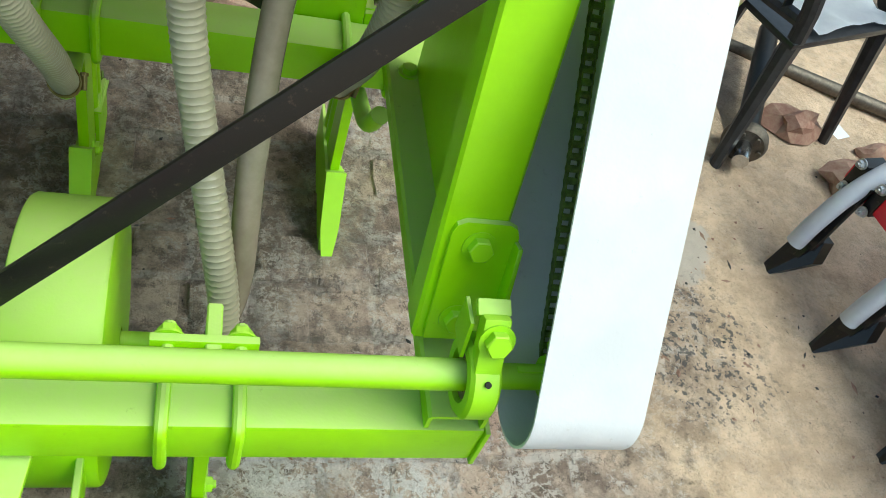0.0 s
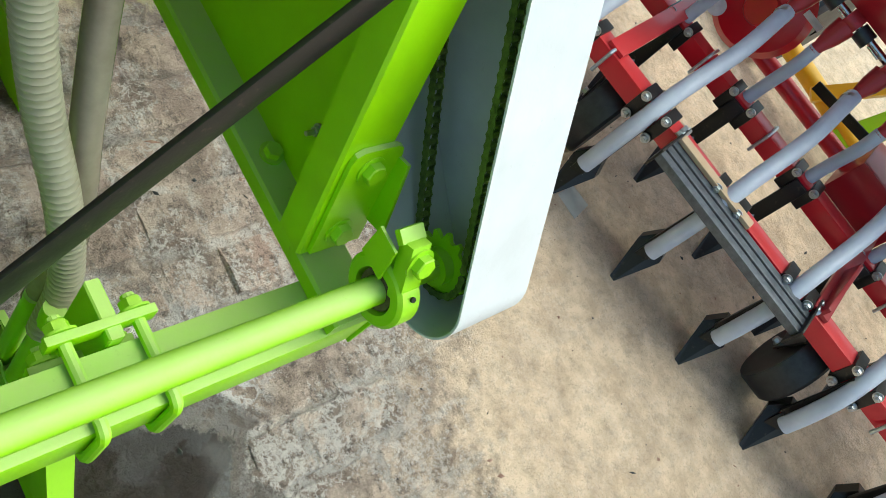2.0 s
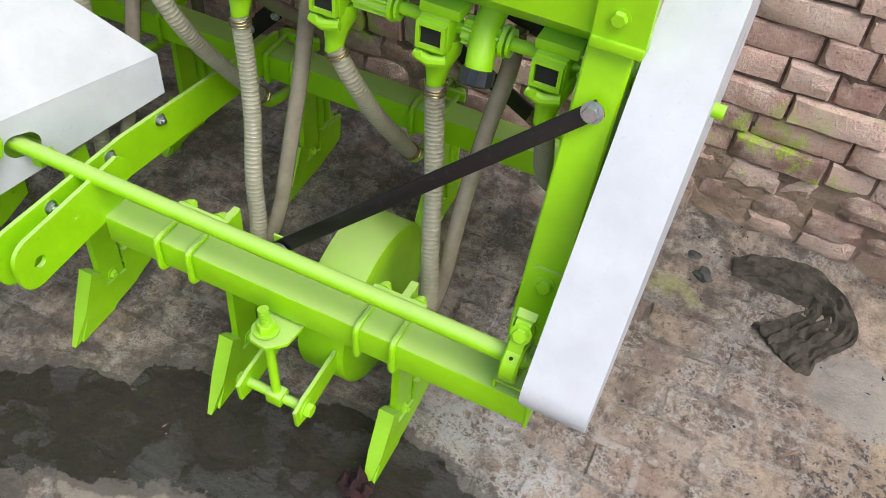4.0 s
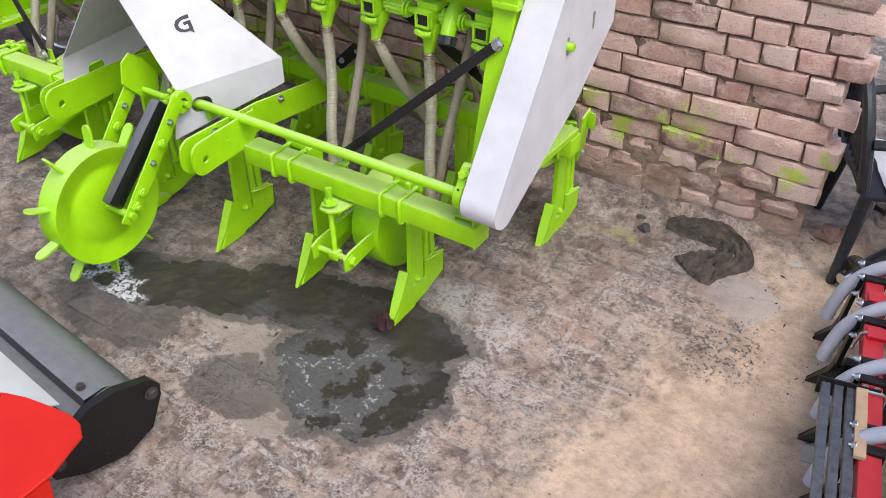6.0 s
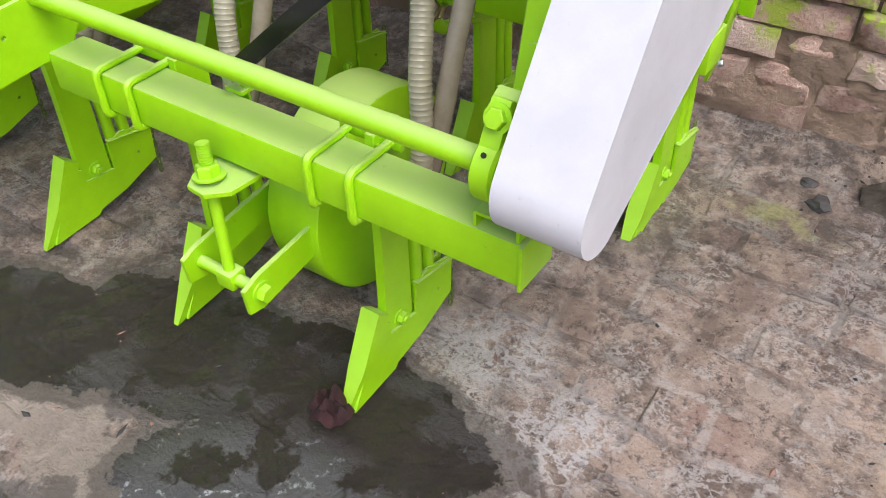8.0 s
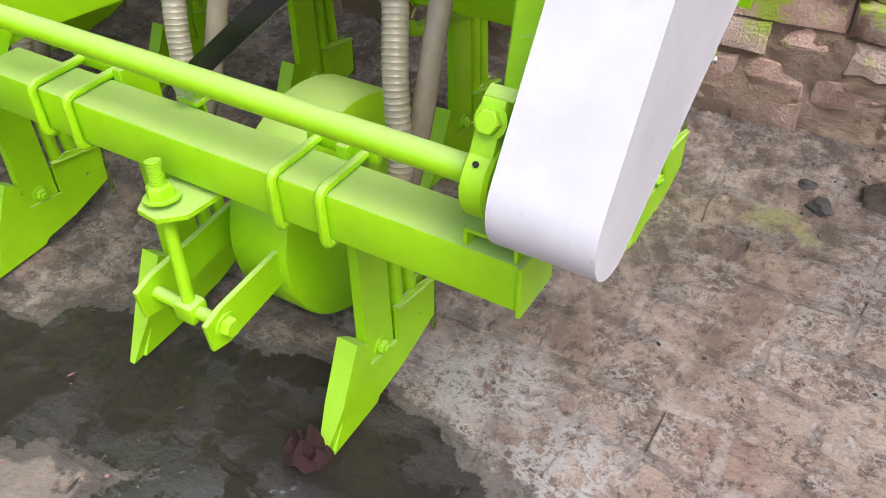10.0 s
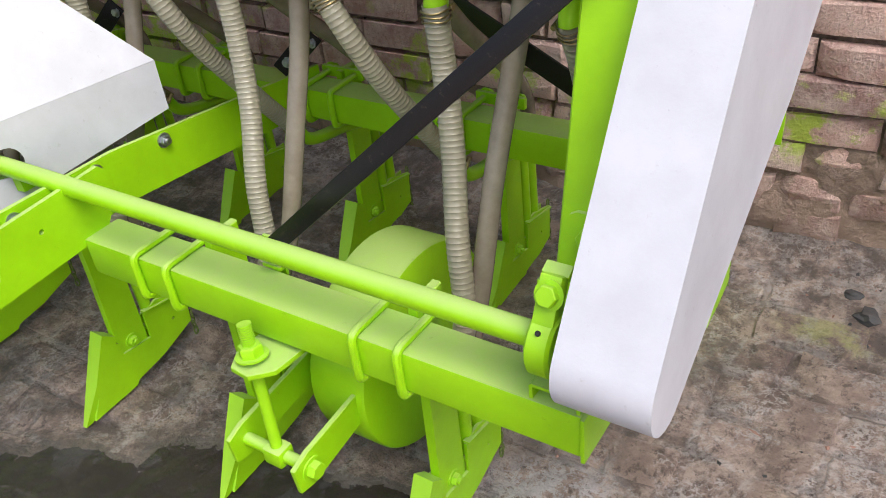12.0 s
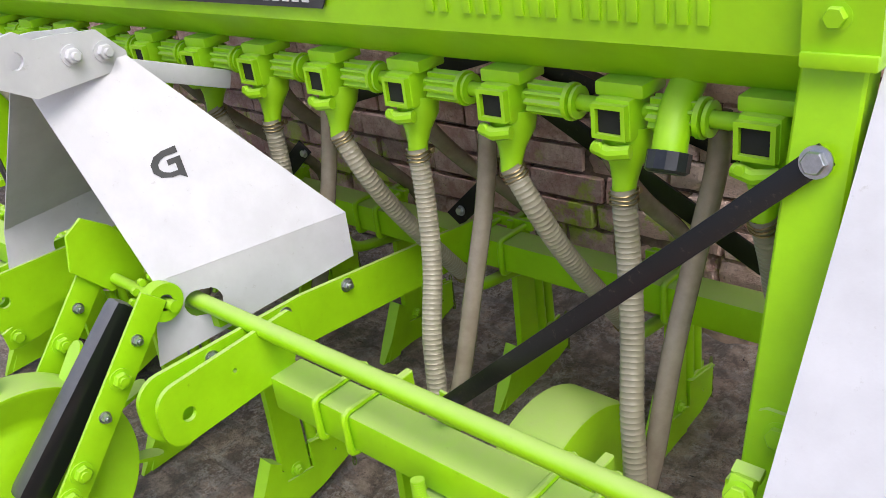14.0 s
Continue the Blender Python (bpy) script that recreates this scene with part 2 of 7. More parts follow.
def mud(name, is_paver=False):
    """Yard surface: trodden dust, salt bloom, a wet black run of water before the machine, sand towards the open yard."""
    m, n, l, b = nodes_of(name)
    pos = world_pos(n)
    x, y = axis_of(n, l, "X"), axis_of(n, l, "Y")

    def mul(a, c):
        return math_of(n, l, "MULTIPLY", a, c)

    def add(a, c):
        return math_of(n, l, "ADD", a, c)

    def ns(scale, detail, rough):
        return noise_of(n, l, scale, detail, rough, pos)

    def ramp(fac, a, c, lo=0.0, hi=1.0):
        return ramp_of(n, l, fac, a, c, (lo, lo, lo, 1), (hi, hi, hi, 1))

    def mix(fac, a, c):
        return mix_of(n, l, fac, a, c)

    def spot(cx, cy, rx, ry):
        return add(oval_of(n, l, x, y, cx, cy, rx, ry), mul(math_of(n, l, "SUBTRACT", ns(9, 9, 0.7), 0.5), 1.3))
    big, mid, fine, grit = ns(2.2, 7, 0.62), ns(12, 9, 0.72), ns(60, 7, 0.75), ns(210, 4, 0.7)
    joints = joint_of(n, l, pos)
    if is_paver:
        r = n.new("ShaderNodeValToRGB")
        for k, c in enumerate(((0.38, 0.275, 0.215), (0.56, 0.41, 0.32), (0.46, 0.34, 0.27), (0.62, 0.45, 0.35), (0.48, 0.325, 0.26), (0.54, 0.435, 0.36))):
            e = r.color_ramp.elements[k] if k < 2 else r.color_ramp.elements.new(0.5)
            e.color = (*c, 1)
        for k, e in enumerate(r.color_ramp.elements):
            e.position = k / 5
        l.new(n.new("ShaderNodeObjectInfo").outputs["Random"], r.inputs["Fac"])
        brown = mix(mul(ramp(mid, 0.44, 0.58), 0.7), r.outputs["Color"], (0.70, 0.56, 0.46))
    else:
        brown = mix(ramp(mid, 0.42, 0.58), (0.27, 0.20, 0.16), (0.62, 0.48, 0.39))
    # sand to the open side
    edge = add(add(x, mul(y, -0.25)), add(mul(math_of(n, l, "SUBTRACT", big, 0.5), 1.2), mul(math_of(n, l, "SUBTRACT", mid, 0.5), 0.5)))
    sand_fac = ramp(edge, 0.26, 0.60)
    dry = math_of(n, l, "SUBTRACT", 1.0, sand_fac)
    sand = mix(ramp(mid, 0.40, 0.60), (0.50, 0.365, 0.25), (0.70, 0.53, 0.38))
    base = mix(sand_fac, brown, sand)
    # dark trodden blotches with crisp edges
    blot = mul(ramp(ns(4.2, 9, 0.74), 0.51, 0.55), mix(sand_fac, (0.70,) * 3, (0.12,) * 3))
    base = mix(blot, base, mix(fine, (0.10, 0.07, 0.055), (0.30, 0.21, 0.165)))
    pits = mul(ramp(ns(34, 9, 0.86), 0.53, 0.58), mix(sand_fac, (0.7,) * 3, (0.22,) * 3))
    base = mix(pits, base, (0.07, 0.053, 0.045))
    base = mix(mul(ramp(grit, 0.58, 0.68), 0.4), base, (0.10, 0.08, 0.068))
    # salt bloom in patches and along the joints
    salt = mul(ramp(ns(5, 11, 0.84), 0.515, 0.55), ramp(fine, 0.47, 0.52))
    salt = math_of(n, l, "MAXIMUM", salt, mul(mul(joints, ramp(ns(3.4, 5, 0.6), 0.44, 0.54)), ramp(ns(46, 8, 0.8), 0.44, 0.51)))
    # thin white veins where the salt dried last
    veins = mul(math_of(n, l, "MAXIMUM", crack_of(n, l, pos, 11.0, 0.075, 0.16), crack_of(n, l, pos, 24.0, 0.09, 0.09)), mul(ramp(ns(4.3, 6, 0.7), 0.50, 0.55), ramp(ns(90, 4, 0.7), 0.40, 0.52)))
    salt = math_of(n, l, "MAXIMUM", salt, veins)
    salt = mul(salt, mix(sand_fac, (0.8,) * 3, (0.10,) * 3))
    base = mix(salt, base, (0.74, 0.67, 0.62))
    # a thick crust of salt at the rim of the wet patch
    crust = math_of(n, l, "MINIMUM", oval_of(n, l, x, y, -0.20, 0.25, 0.17, 0.13), oval_of(n, l, x, y, -0.01, 0.13, 0.13, 0.15))
    crust = mul(ramp(crust, 0.5, 1.05, 1.0, 0.0), math_of(n, l, "MAXIMUM", ramp(ns(27, 10, 0.82), 0.505, 0.525), crack_of(n, l, pos, 17.0, 0.11, 0.12)))
    base = mix(mul(crust, 0.9), base, (0.80, 0.75, 0.73))
    # dark open joints and cracks
    cracks = mul(mul(joints, ramp(ns(5.1, 4, 0.6), 0.50, 0.44)), mul(ramp(ns(20, 6, 0.7), 0.40, 0.52), dry))
    base = mix(mul(cracks, 0.35), base, (0.10, 0.075, 0.06))
    # a spill of old cement and a patch of black grit beside the rag
    cement = ramp(spot(0.665, 0.77, 0.15, 0.13), 0.85, 0.97, 1.0, 0.0)
    base = mix(mul(cement, 0.85), base, mix(mid, (0.44, 0.385, 0.33), (0.63, 0.565, 0.50)))
    black = mul(ramp(spot(0.69, 0.45, 0.17, 0.22), 0.6, 1.15, 1.0, 0.0), ramp(ns(75, 3, 0.6), 0.55, 0.60))
    base = mix(mul(black, 0.85), base, (0.085, 0.08, 0.085))
    # faint lime overspray beside the machine
    spray = mul(ramp(oval_of(n, l, x, y, 0.15, 0.88, 0.16, 0.06), 0.5, 1.1, 0.55, 0.0), ramp(mid, 0.44, 0.56))
    base = mix(spray, base, (0.50, 0.55, 0.13))
    # damp darker paving on the closed side
    damp = mul(ramp(add(add(x, mul(big, 1.4)), mul(y, -1.0)), -0.60, 0.55, 1.0, 0.0), ramp(mid, 0.40, 0.58, 1.0, 0.35))
    base = mix(mul(damp, 0.74), base, mix(mid, (0.06, 0.051, 0.047), (0.19, 0.16, 0.143)))
    # dry pale islands between the runs of water
    isle = math_of(n, l, "MINIMUM", spot(-0.83, -0.32, 0.15, 0.10), math_of(n, l, "MINIMUM", spot(-0.64, -0.38, 0.17, 0.08), spot(-0.43, -0.60, 0.14, 0.09)))
    isle = ramp(isle, 0.90, 0.96, 1.0, 0.0)
    base = mix(mul(isle, 0.8), base, mix(mid, (0.34, 0.275, 0.225), (0.62, 0.52, 0.43)))
    # wet run of water
    far = oval_of(n, l, x, y, -2.3, 0.25, 0.36, 0.10)
    for cx, cy, rx, ry in POOLS:
        far = math_of(n, l, "MINIMUM", far, oval_of(n, l, x, y, cx, cy, rx, ry))
    ragged = add(far, mul(math_of(n, l, "SUBTRACT", ns(5.5, 9, 0.66), 0.5), 1.05))
    wet = ramp(ragged, 0.95, 0.99, 1.0, 0.0)
    # pale grey patches on the wet stone: sky reflection painted into the soaked colour
    tide = mul(mul(ramp(ragged, 0.30, 0.70), ramp(ns(6, 7, 0.60), 0.50, 0.53)), 0.4)
    slate_sheen = mul(ramp(oval_of(n, l, x, y, -0.30, -0.34, 0.36, 0.26), 0.7, 1.1, 1.0, 0.0), ramp(ns(6.5, 6, 0.58), 0.45, 0.48))
    soaked = mix(math_of(n, l, "MAXIMUM", tide, slate_sheen), mix(mid, (0.027, 0.019, 0.016), (0.052, 0.039, 0.033)), mix(fine, (0.075, 0.070, 0.070), (0.17, 0.162, 0.162)))
    # half-dried margin of the wet patch and a stain beside it
    margin = math_of(n, l, "MINIMUM", ragged, spot(-0.60, -0.55, 0.16, 0.12))
    margin = math_of(n, l, "MINIMUM", margin, spot(-1.25, -0.50, 0.26, 0.14))
    margin = ramp(mul(margin, 0.5), 0.555, 0.58, 1.0, 0.0)
    base = mix(mul(margin, 0.72), base, mix(mid, (0.075, 0.062, 0.055), (0.20, 0.172, 0.155)))
    base = mix(wet, base, soaked)
    # white streaks along cracks in the water, painted as glints of the sky
    glint = mul(mul(crack_of(n, l, pos, 4.0, 0.085, 0.35), ramp(fine, 0.45, 0.50)), mul(wet, ramp(oval_of(n, l, x, y, -1.52, -0.42, 0.34, 0.14), 0.8, 1.3, 1.0, 0.0)))
    glint = add(glint, mul(mul(crack_of(n, l, pos, 5.0, 0.045, 0.42), wet), mul(ramp(ns(6.2, 4, 0.6), 0.50, 0.56), mul(ramp(fine, 0.48, 0.56), mul(slate_sheen, 0.6)))))
    base = mix(glint, base, (0.75, 0.77, 0.80))
    l.new(base, b.inputs["Base Color"])
    gloss = mix(math_of(n, l, "MAXIMUM", tide, slate_sheen), (0.10,) * 3, (0.26,) * 3)
    l.new(mix(wet, mix(math_of(n, l, "MAXIMUM", damp, margin), (0.85,) * 3, (0.45,) * 3), gloss), b.inputs["Roughness"])
    l.new(mul(wet, 0.25), b.inputs["Coat Weight"])
    b.inputs["Coat Roughness"].default_value = 0.08
    height = mix(0.45, mix(0.4, mid, ns(28, 6, 0.7)), fine)
    height = mix(mul(cracks, 0.3), height, (0.0, 0.0, 0.0))
    height = mix(mul(mul(wet, crack_of(n, l, pos, 7.0, 0.10, 0.45)), 0.12), height, (0.1, 0.1, 0.1))
    height = mix(mul(wet, 0.35), height, (0.45, 0.45, 0.45))
    height = mix(mul(sand_fac, 0.6), height, (0.5, 0.5, 0.5))
    bump_of(n, l, height, 1.0, 0.06, b)
    return m


MUD = mud("yard_dirt")
PAVER = mud("paving_brick", is_paver=True)


def plain(name, colour, rough=0.7, alt=None, scale=20.0, bump=0.3, metallic=0.0):
    m, n, l, b = nodes_of(name)
    pos = world_pos(n)
    a = noise_of(n, l, scale, 6, 0.65, pos)
    l.new(mix_of(n, l, ramp_of(n, l, a, 0.35, 0.68), colour, alt or tuple(c * 0.7 for c in colour)), b.inputs["Base Color"])
    b.inputs["Roughness"].default_value, b.inputs["Metallic"].default_value = rough, metallic
    bump_of(n, l, a, bump, 0.006, b)
    return m


def mortar(name):
    """Raked dark joints, washed over with pale earth near the foot of the wall."""
    m, n, l, b = nodes_of(name)
    pos = world_pos(n)
    a = noise_of(n, l, 40, 7, 0.7, pos)
    base = mix_of(n, l, ramp_of(n, l, a, 0.35, 0.68), (0.30, 0.215, 0.17), (0.10, 0.068, 0.054))
    earth = mix_of(n, l, noise_of(n, l, 18, 8, 0.7, pos), (0.22, 0.155, 0.12), (0.52, 0.375, 0.285))
    low = math_of(n, l, "ADD", axis_of(n, l, "Z"), math_of(n, l, "MULTIPLY", math_of(n, l, "SUBTRACT", noise_of(n, l, 4, 6, 0.65, pos), 0.5), 0.5))
    l.new(mix_of(n, l, ramp_of(n, l, low, 0.22, 0.42, (1, 1, 1, 1), (0, 0, 0, 1)), base, earth), b.inputs["Base Color"])
    b.inputs["Roughness"].default_value = 0.95
    bump_of(n, l, a, 1.0, 0.02, b)
    return m


MORTAR = mortar("dusty_mortar")
# black step strips: sky reflection and dust are mixed into a blue-grey colour
STEP_SHEEN = plain("black_steel_sky_sheen", (0.13, 0.14, 0.16), 0.4, (0.07, 0.075, 0.085), 50, 0.2, 0.3)
CLOTH_DARK = plain("grimy_cloth", (0.085, 0.07, 0.056), 0.95, (0.19, 0.16, 0.13), 30, 0.9)
CLOTH_RED = plain("muddy_maroon_cloth", (0.10, 0.04, 0.04), 0.9, (0.05, 0.03, 0.03), 40, 0.6)
CLOTH_WHITE = plain("white_cloth", (0.75, 0.76, 0.80), 0.85, (0.62, 0.63, 0.68), 8, 0.2)
STONE = plain("dark_stone", (0.03, 0.03, 0.032), 0.7, (0.06, 0.055, 0.05), 60, 0.5)
CLAY = plain("broken_brick", (0.26, 0.13, 0.10), 0.95, (0.40, 0.27, 0.20), 30, 0.8)
PAPER = plain("grey_card", (0.50, 0.47, 0.43), 0.85, (0.42, 0.39, 0.35), 15, 0.1)
BRASS = plain("wire_band", (0.32, 0.26, 0.12), 0.35, (0.2, 0.15, 0.07), 60, 0.2, 0.8)
CAVITY = plain("dark_inside", (0.01, 0.011, 0.008), 0.8)
LOGO = plain("logo_cutout", (0.05, 0.05, 0.05), 0.7)
GREEN_LABEL = plain("green_label", (0.01, 0.30, 0.10), 0.4)
WHITE_LABEL = plain("white_label", (0.8, 0.8, 0.8), 0.5)

# ---------------------------------------------------------------- mesh helpers
ORIGIN = {}


def mesh_of(name, bm, material, smooth=35):
    bmesh.ops.recalc_face_normals(bm, faces=bm.faces)
    me = bpy.data.meshes.new(name)
    bm.to_mesh(me)
    bm.free()
    me.materials.append(material)
    if smooth:
        for p in me.polygons:
            p.use_smooth = True
        me.set_sharp_from_angle(angle=radians(smooth))
    return me


def place(name, me, parent=None, at=(0, 0, 0), turn=None, label=""):
    """Links a mesh at a world place, under a thing or a part of it."""
    ob = new(name, me)
    at = Vector(at)
    if parent is not None:
        ob.parent = parent
    ob.location = at - ORIGIN.get(parent.name if parent is not None else "", Vector())
    if turn is not None:
        ob.rotation_mode = "QUATERNION"
        ob.rotation_quaternion = turn.to_quaternion()
    ORIGIN[ob.name] = at
    if label:
        tagged(ob, label)
    return ob


def part(name, bm, material, parent, label="", smooth=35):
    return place(name, mesh_of(name, bm, material, smooth), parent, (0, 0, 0), None, label)


def thing(name, at, label, category, group="", kind=""):
    ob = new(name)
    ob.empty_display_size = 0.1
    ob.location = at
    ORIGIN[ob.name] = Vector(at)
    return tagged(ob, label, category, group, kind)


def solid(name, bm, material, label, category, group="", kind="", smooth=35):
    ob = new(name, mesh_of(name, bm, material, smooth))
    return tagged(ob, label, category, group, kind)


def box(bm, lo, hi, bevel=0.003, m=None):
    lo, hi = Vector(lo), Vector(hi)
    r = bmesh.ops.create_cube(bm, size=1)
    vs = r["verts"]
    size, mid = hi - lo, (hi + lo) / 2
    for v in vs:
        v.co = Vector((v.co.x * size.x, v.co.y * size.y, v.co.z * size.z)) + mid
    if bevel > 0:
        es = list({e for v in vs for e in v.link_edges})
        out = bmesh.ops.bevel(bm, geom=es, offset=min(bevel, 0.45 * min(abs(size.x), abs(size.y), abs(size.z))), segments=2, affect="EDGES", profile=0.6)
        vs = list({v for f in out["faces"] for v in f.verts} | {v for v in vs if v.is_valid})
    if m is not None:
        for v in vs:
            v.co = m @ v.co
    return bm


def frame_of(axis, hint=(0, 0, 1)):
    z = Vector(axis).normalized()
    h = Vector(hint)
    if abs(z.dot(h.normalized())) > 0.95:
        h = Vector((1, 0, 0))
    x = h.cross(z).normalized()
    return x, z.cross(x), z


def bar(bm, p, q, width, depth, hint=(0, 0, 1), bevel=0.002):
    """A straight flat bar from p to q; width lies across hint, depth along it."""
    p, q = Vector(p), Vector(q)
    x, y, z = frame_of(q - p, hint)
    m = Matrix((x, y, z)).transposed().to_4x4()
    m.translation = (p + q) / 2
    h = (q - p).length / 2
    return box(bm, (-width / 2, -depth / 2, -h), (width / 2, depth / 2, h), bevel, m)


def cyl(bm, p, q, r, r2=None, n=16, caps=True):
    p, q = Vector(p), Vector(q)
    x, y, z = frame_of(q - p)
    r2 = r if r2 is None else r2
    rings = [[bm.verts.new(c + (x * math.cos(a) + y * math.sin(a)) * rr) for a in (2 * math.pi * k / n for k in range(n))] for c, rr in ((p, r), (q, r2))]
    for k in range(n):
        bm.faces.new((rings[0][k], rings[0][(k + 1) % n], rings[1][(k + 1) % n], rings[1][k]))
    if caps:
        bm.faces.new(rings[0][::-1]), bm.faces.new(rings[1])
    return bm


def lathe(bm, base, axis, profile, n=24, closed=False):
    """Rings of (along, radius) about an axis."""
    x, y, z = frame_of(axis)
    base = Vector(base)
    rings = []
    for along, r in profile:
        if r < 1e-6:
            rings.append([bm.verts.new(base + z * along)])
        else:
            rings.append([bm.verts.new(base + z * along + (x * math.cos(2 * math.pi * k / n) + y * math.sin(2 * math.pi * k / n)) * r) for k in range(n)])
    pairs = list(zip(rings, rings[1:])) + ([(rings[-1], rings[0])] if closed else [])
    for a, b in pairs:
        for k in range(n):
            if len(a) == 1:
                bm.faces.new((a[0], b[k], b[(k + 1) % n]))
            elif len(b) == 1:
                bm.faces.new((a[k], a[(k + 1) % n], b[0]))
            else:
                bm.faces.new((a[k], a[(k + 1) % n], b[(k + 1) % n], b[k]))
    return bm


def hexnut(bm, at, axis, r, h, washer=True, stub=0.0):
    """Hexagon nut or bolt head with its washer and thread end, one closed skin."""
    at, axis = Vector(at), Vector(axis).normalized()
    x, y, z = frame_of(axis)
    levels = ([(0, 1.35, 0), (0.003, 1.35, 0), (0.003, 1, 1)] if washer else [(0, 1, 1)])
    b = 0.003 if washer else 0.0
    levels += [(b + h * 0.85, 1, 1), (b + h, 0.86, 0.6)]
    if stub:
        levels += [(b + h, 0.52, 0), (b + h + stub, 0.48, 0)]
    rings = []
    for up, k, hexed in levels:
        ring = []
        for j in range(18):
            a = 2 * math.pi * j / 18
            q = math.cos(math.pi / 6) / math.cos((a % (math.pi / 3)) - math.pi / 6)
            rr = r * k * (q * hexed + 1 - hexed)
            ring.append(bm.verts.new(at + axis * up + (x * math.cos(a) + y * math.sin(a)) * rr))
        rings.append(ring)
    for p, q in zip(rings, rings[1:]):
        for j in range(18):
            bm.faces.new((p[j], p[(j + 1) % 18], q[(j + 1) % 18], q[j]))
    bm.faces.new(rings[0][::-1]), bm.faces.new(rings[-1])
    return bm


def sweep(bm, pts, radius, n=10, caps=True, ribs=None):
    """A tube along points. radius: a number, or a function of the length along."""
    pts = [Vector(p) for p in pts]
    x = None
    rings, run = [], 0.0
    for k, p in enumerate(pts):
        t = (pts[min(k + 1, len(pts) - 1)] - pts[max(k - 1, 0)]).normalized()
        if x is None:
            x = frame_of(t)[0]
        x = (x - t * x.dot(t)).normalized()
        y = t.cross(x)
        if k:
            run += (p - pts[k - 1]).length
        r = radius(run, k) if callable(radius) else radius
        rings.append([bm.verts.new(p + (x * math.cos(2 * math.pi * j / n) + y * math.sin(2 * math.pi * j / n)) * r) for j in range(n)])
    for a, b in zip(rings, rings[1:]):
        for j in range(n):
            bm.faces.new((a[j], a[(j + 1) % n], b[(j + 1) % n], b[j]))
    if caps:
        bm.faces.new(rings[0][::-1]), bm.faces.new(rings[-1])
    return bm


def curve_points(ctrl, step):
    """Catmull-Rom through control points, resampled at an even step."""
    c = [Vector(p) for p in ctrl]
    c = [c[0] * 2 - c[1]] + c + [c[-1] * 2 - c[-2]]
    fine = []
    for a, b, d, e in zip(c, c[1:], c[2:], c[3:]):
        for k in range(40):
            t = k / 40
            fine.append(0.5 * ((2 * b) + (d - a) * t + (2 * a - 5 * b + 4 * d - e) * t * t + (3 * b - a - 3 * d + e) * t ** 3))
    fine.append(c[-2])
    out, need = [fine[0]], step
    for p, q in zip(fine, fine[1:]):
        seg, done = (q - p).length, 0.0
        while seg - done >= need:
            done += need
            out.append(p.lerp(q, done / seg))
            need = step
        need -= seg - done
    out.append(fine[-1])
    return out


def plate(bm, outline, axis, at, thick, holes=(), bevel=0.0):
    """A flat plate. outline and holes: 2D loops in the plane across axis ('x': y, z; 'y': x, z; 'z': x, y), from at to at + thick."""
    def lift(p, h):
        return {"x": Vector((h, p[0], p[1])), "y": Vector((p[0], h, p[1])), "z": Vector((p[0], p[1], h))}[axis]
    if not holes:
        a = [bm.verts.new(lift(p, at)) for p in outline]
        b = [bm.verts.new(lift(p, at + thick)) for p in outline]
        faces = [bm.faces.new(a), bm.faces.new(b[::-1])]
        for k in range(len(a)):
            faces.append(bm.faces.new((a[k], b[k], b[(k + 1) % len(a)], a[(k + 1) % len(a)])))
        if bevel:
            es = [e for f in faces[:2] for e in f.edges]
            bmesh.ops.bevel(bm, geom=es, offset=bevel, segments=1, affect="EDGES")
        return bm
    loops = [outline, *holes]
    tmp = bmesh.new()
    for loop in loops:
        vs = [tmp.verts.new((p[0], p[1], 0)) for p in loop]
        for k in range(len(vs)):
            tmp.edges.new((vs[k], vs[(k + 1) % len(vs)]))
    bmesh.ops.triangle_fill(tmp, use_beauty=True, edges=tmp.edges[:])
    tmp.verts.index_update()
    for h, flip in ((at, True), (at + thick, False)):
        vs = [bm.verts.new(lift(v.co, h)) for v in tmp.verts]
        for f in tmp.faces:
            loop = [vs[v.index] for v in f.verts]
            bm.faces.new(loop[::-1] if flip else loop)
    tmp.free()
    for loop in loops:
        a = [bm.verts.new(lift(p, at)) for p in loop]
        b = [bm.verts.new(lift(p, at + thick)) for p in loop]
        for k in range(len(a)):
            bm.faces.new((a[k], b[k], b[(k + 1) % len(a)], a[(k + 1) % len(a)]))
    bmesh.ops.remove_doubles(bm, verts=bm.verts, dist=1e-6)
    return bm


def circle(cx, cy, r, n=16):
    return [(cx + r * math.cos(2 * math.pi * k / n), cy + r * math.sin(2 * math.pi * k / n)) for k in range(n)]


def sheet(bm, corners, thick):
    """A flat quad or polygon sheet of metal given by its corners, thickened along its normal."""
    c = [Vector(p) for p in corners]
    nrm = (c[1] - c[0]).cross(c[-1] - c[0]).normalized()
    a = [bm.verts.new(p + nrm * thick / 2) for p in c]
    b = [bm.verts.new(p - nrm * thick / 2) for p in c]
    bm.faces.new(a), bm.faces.new(b[::-1])
    for k in range(len(c)):
        bm.faces.new((a[k], b[k], b[(k + 1) % len(c)], a[(k + 1) % len(c)]))
    return bm


# ---------------------------------------------------------------- ground and wall
def yard_slope(x, y):
    """The yard climbs gently from the machine to the wall, and less so towards the open side."""
    return 0.066 * max(0.0, min(1.3, y - 0.1)) * max(0.0, min(1.0, 1.0 - (x - 0.2) / 1.3))


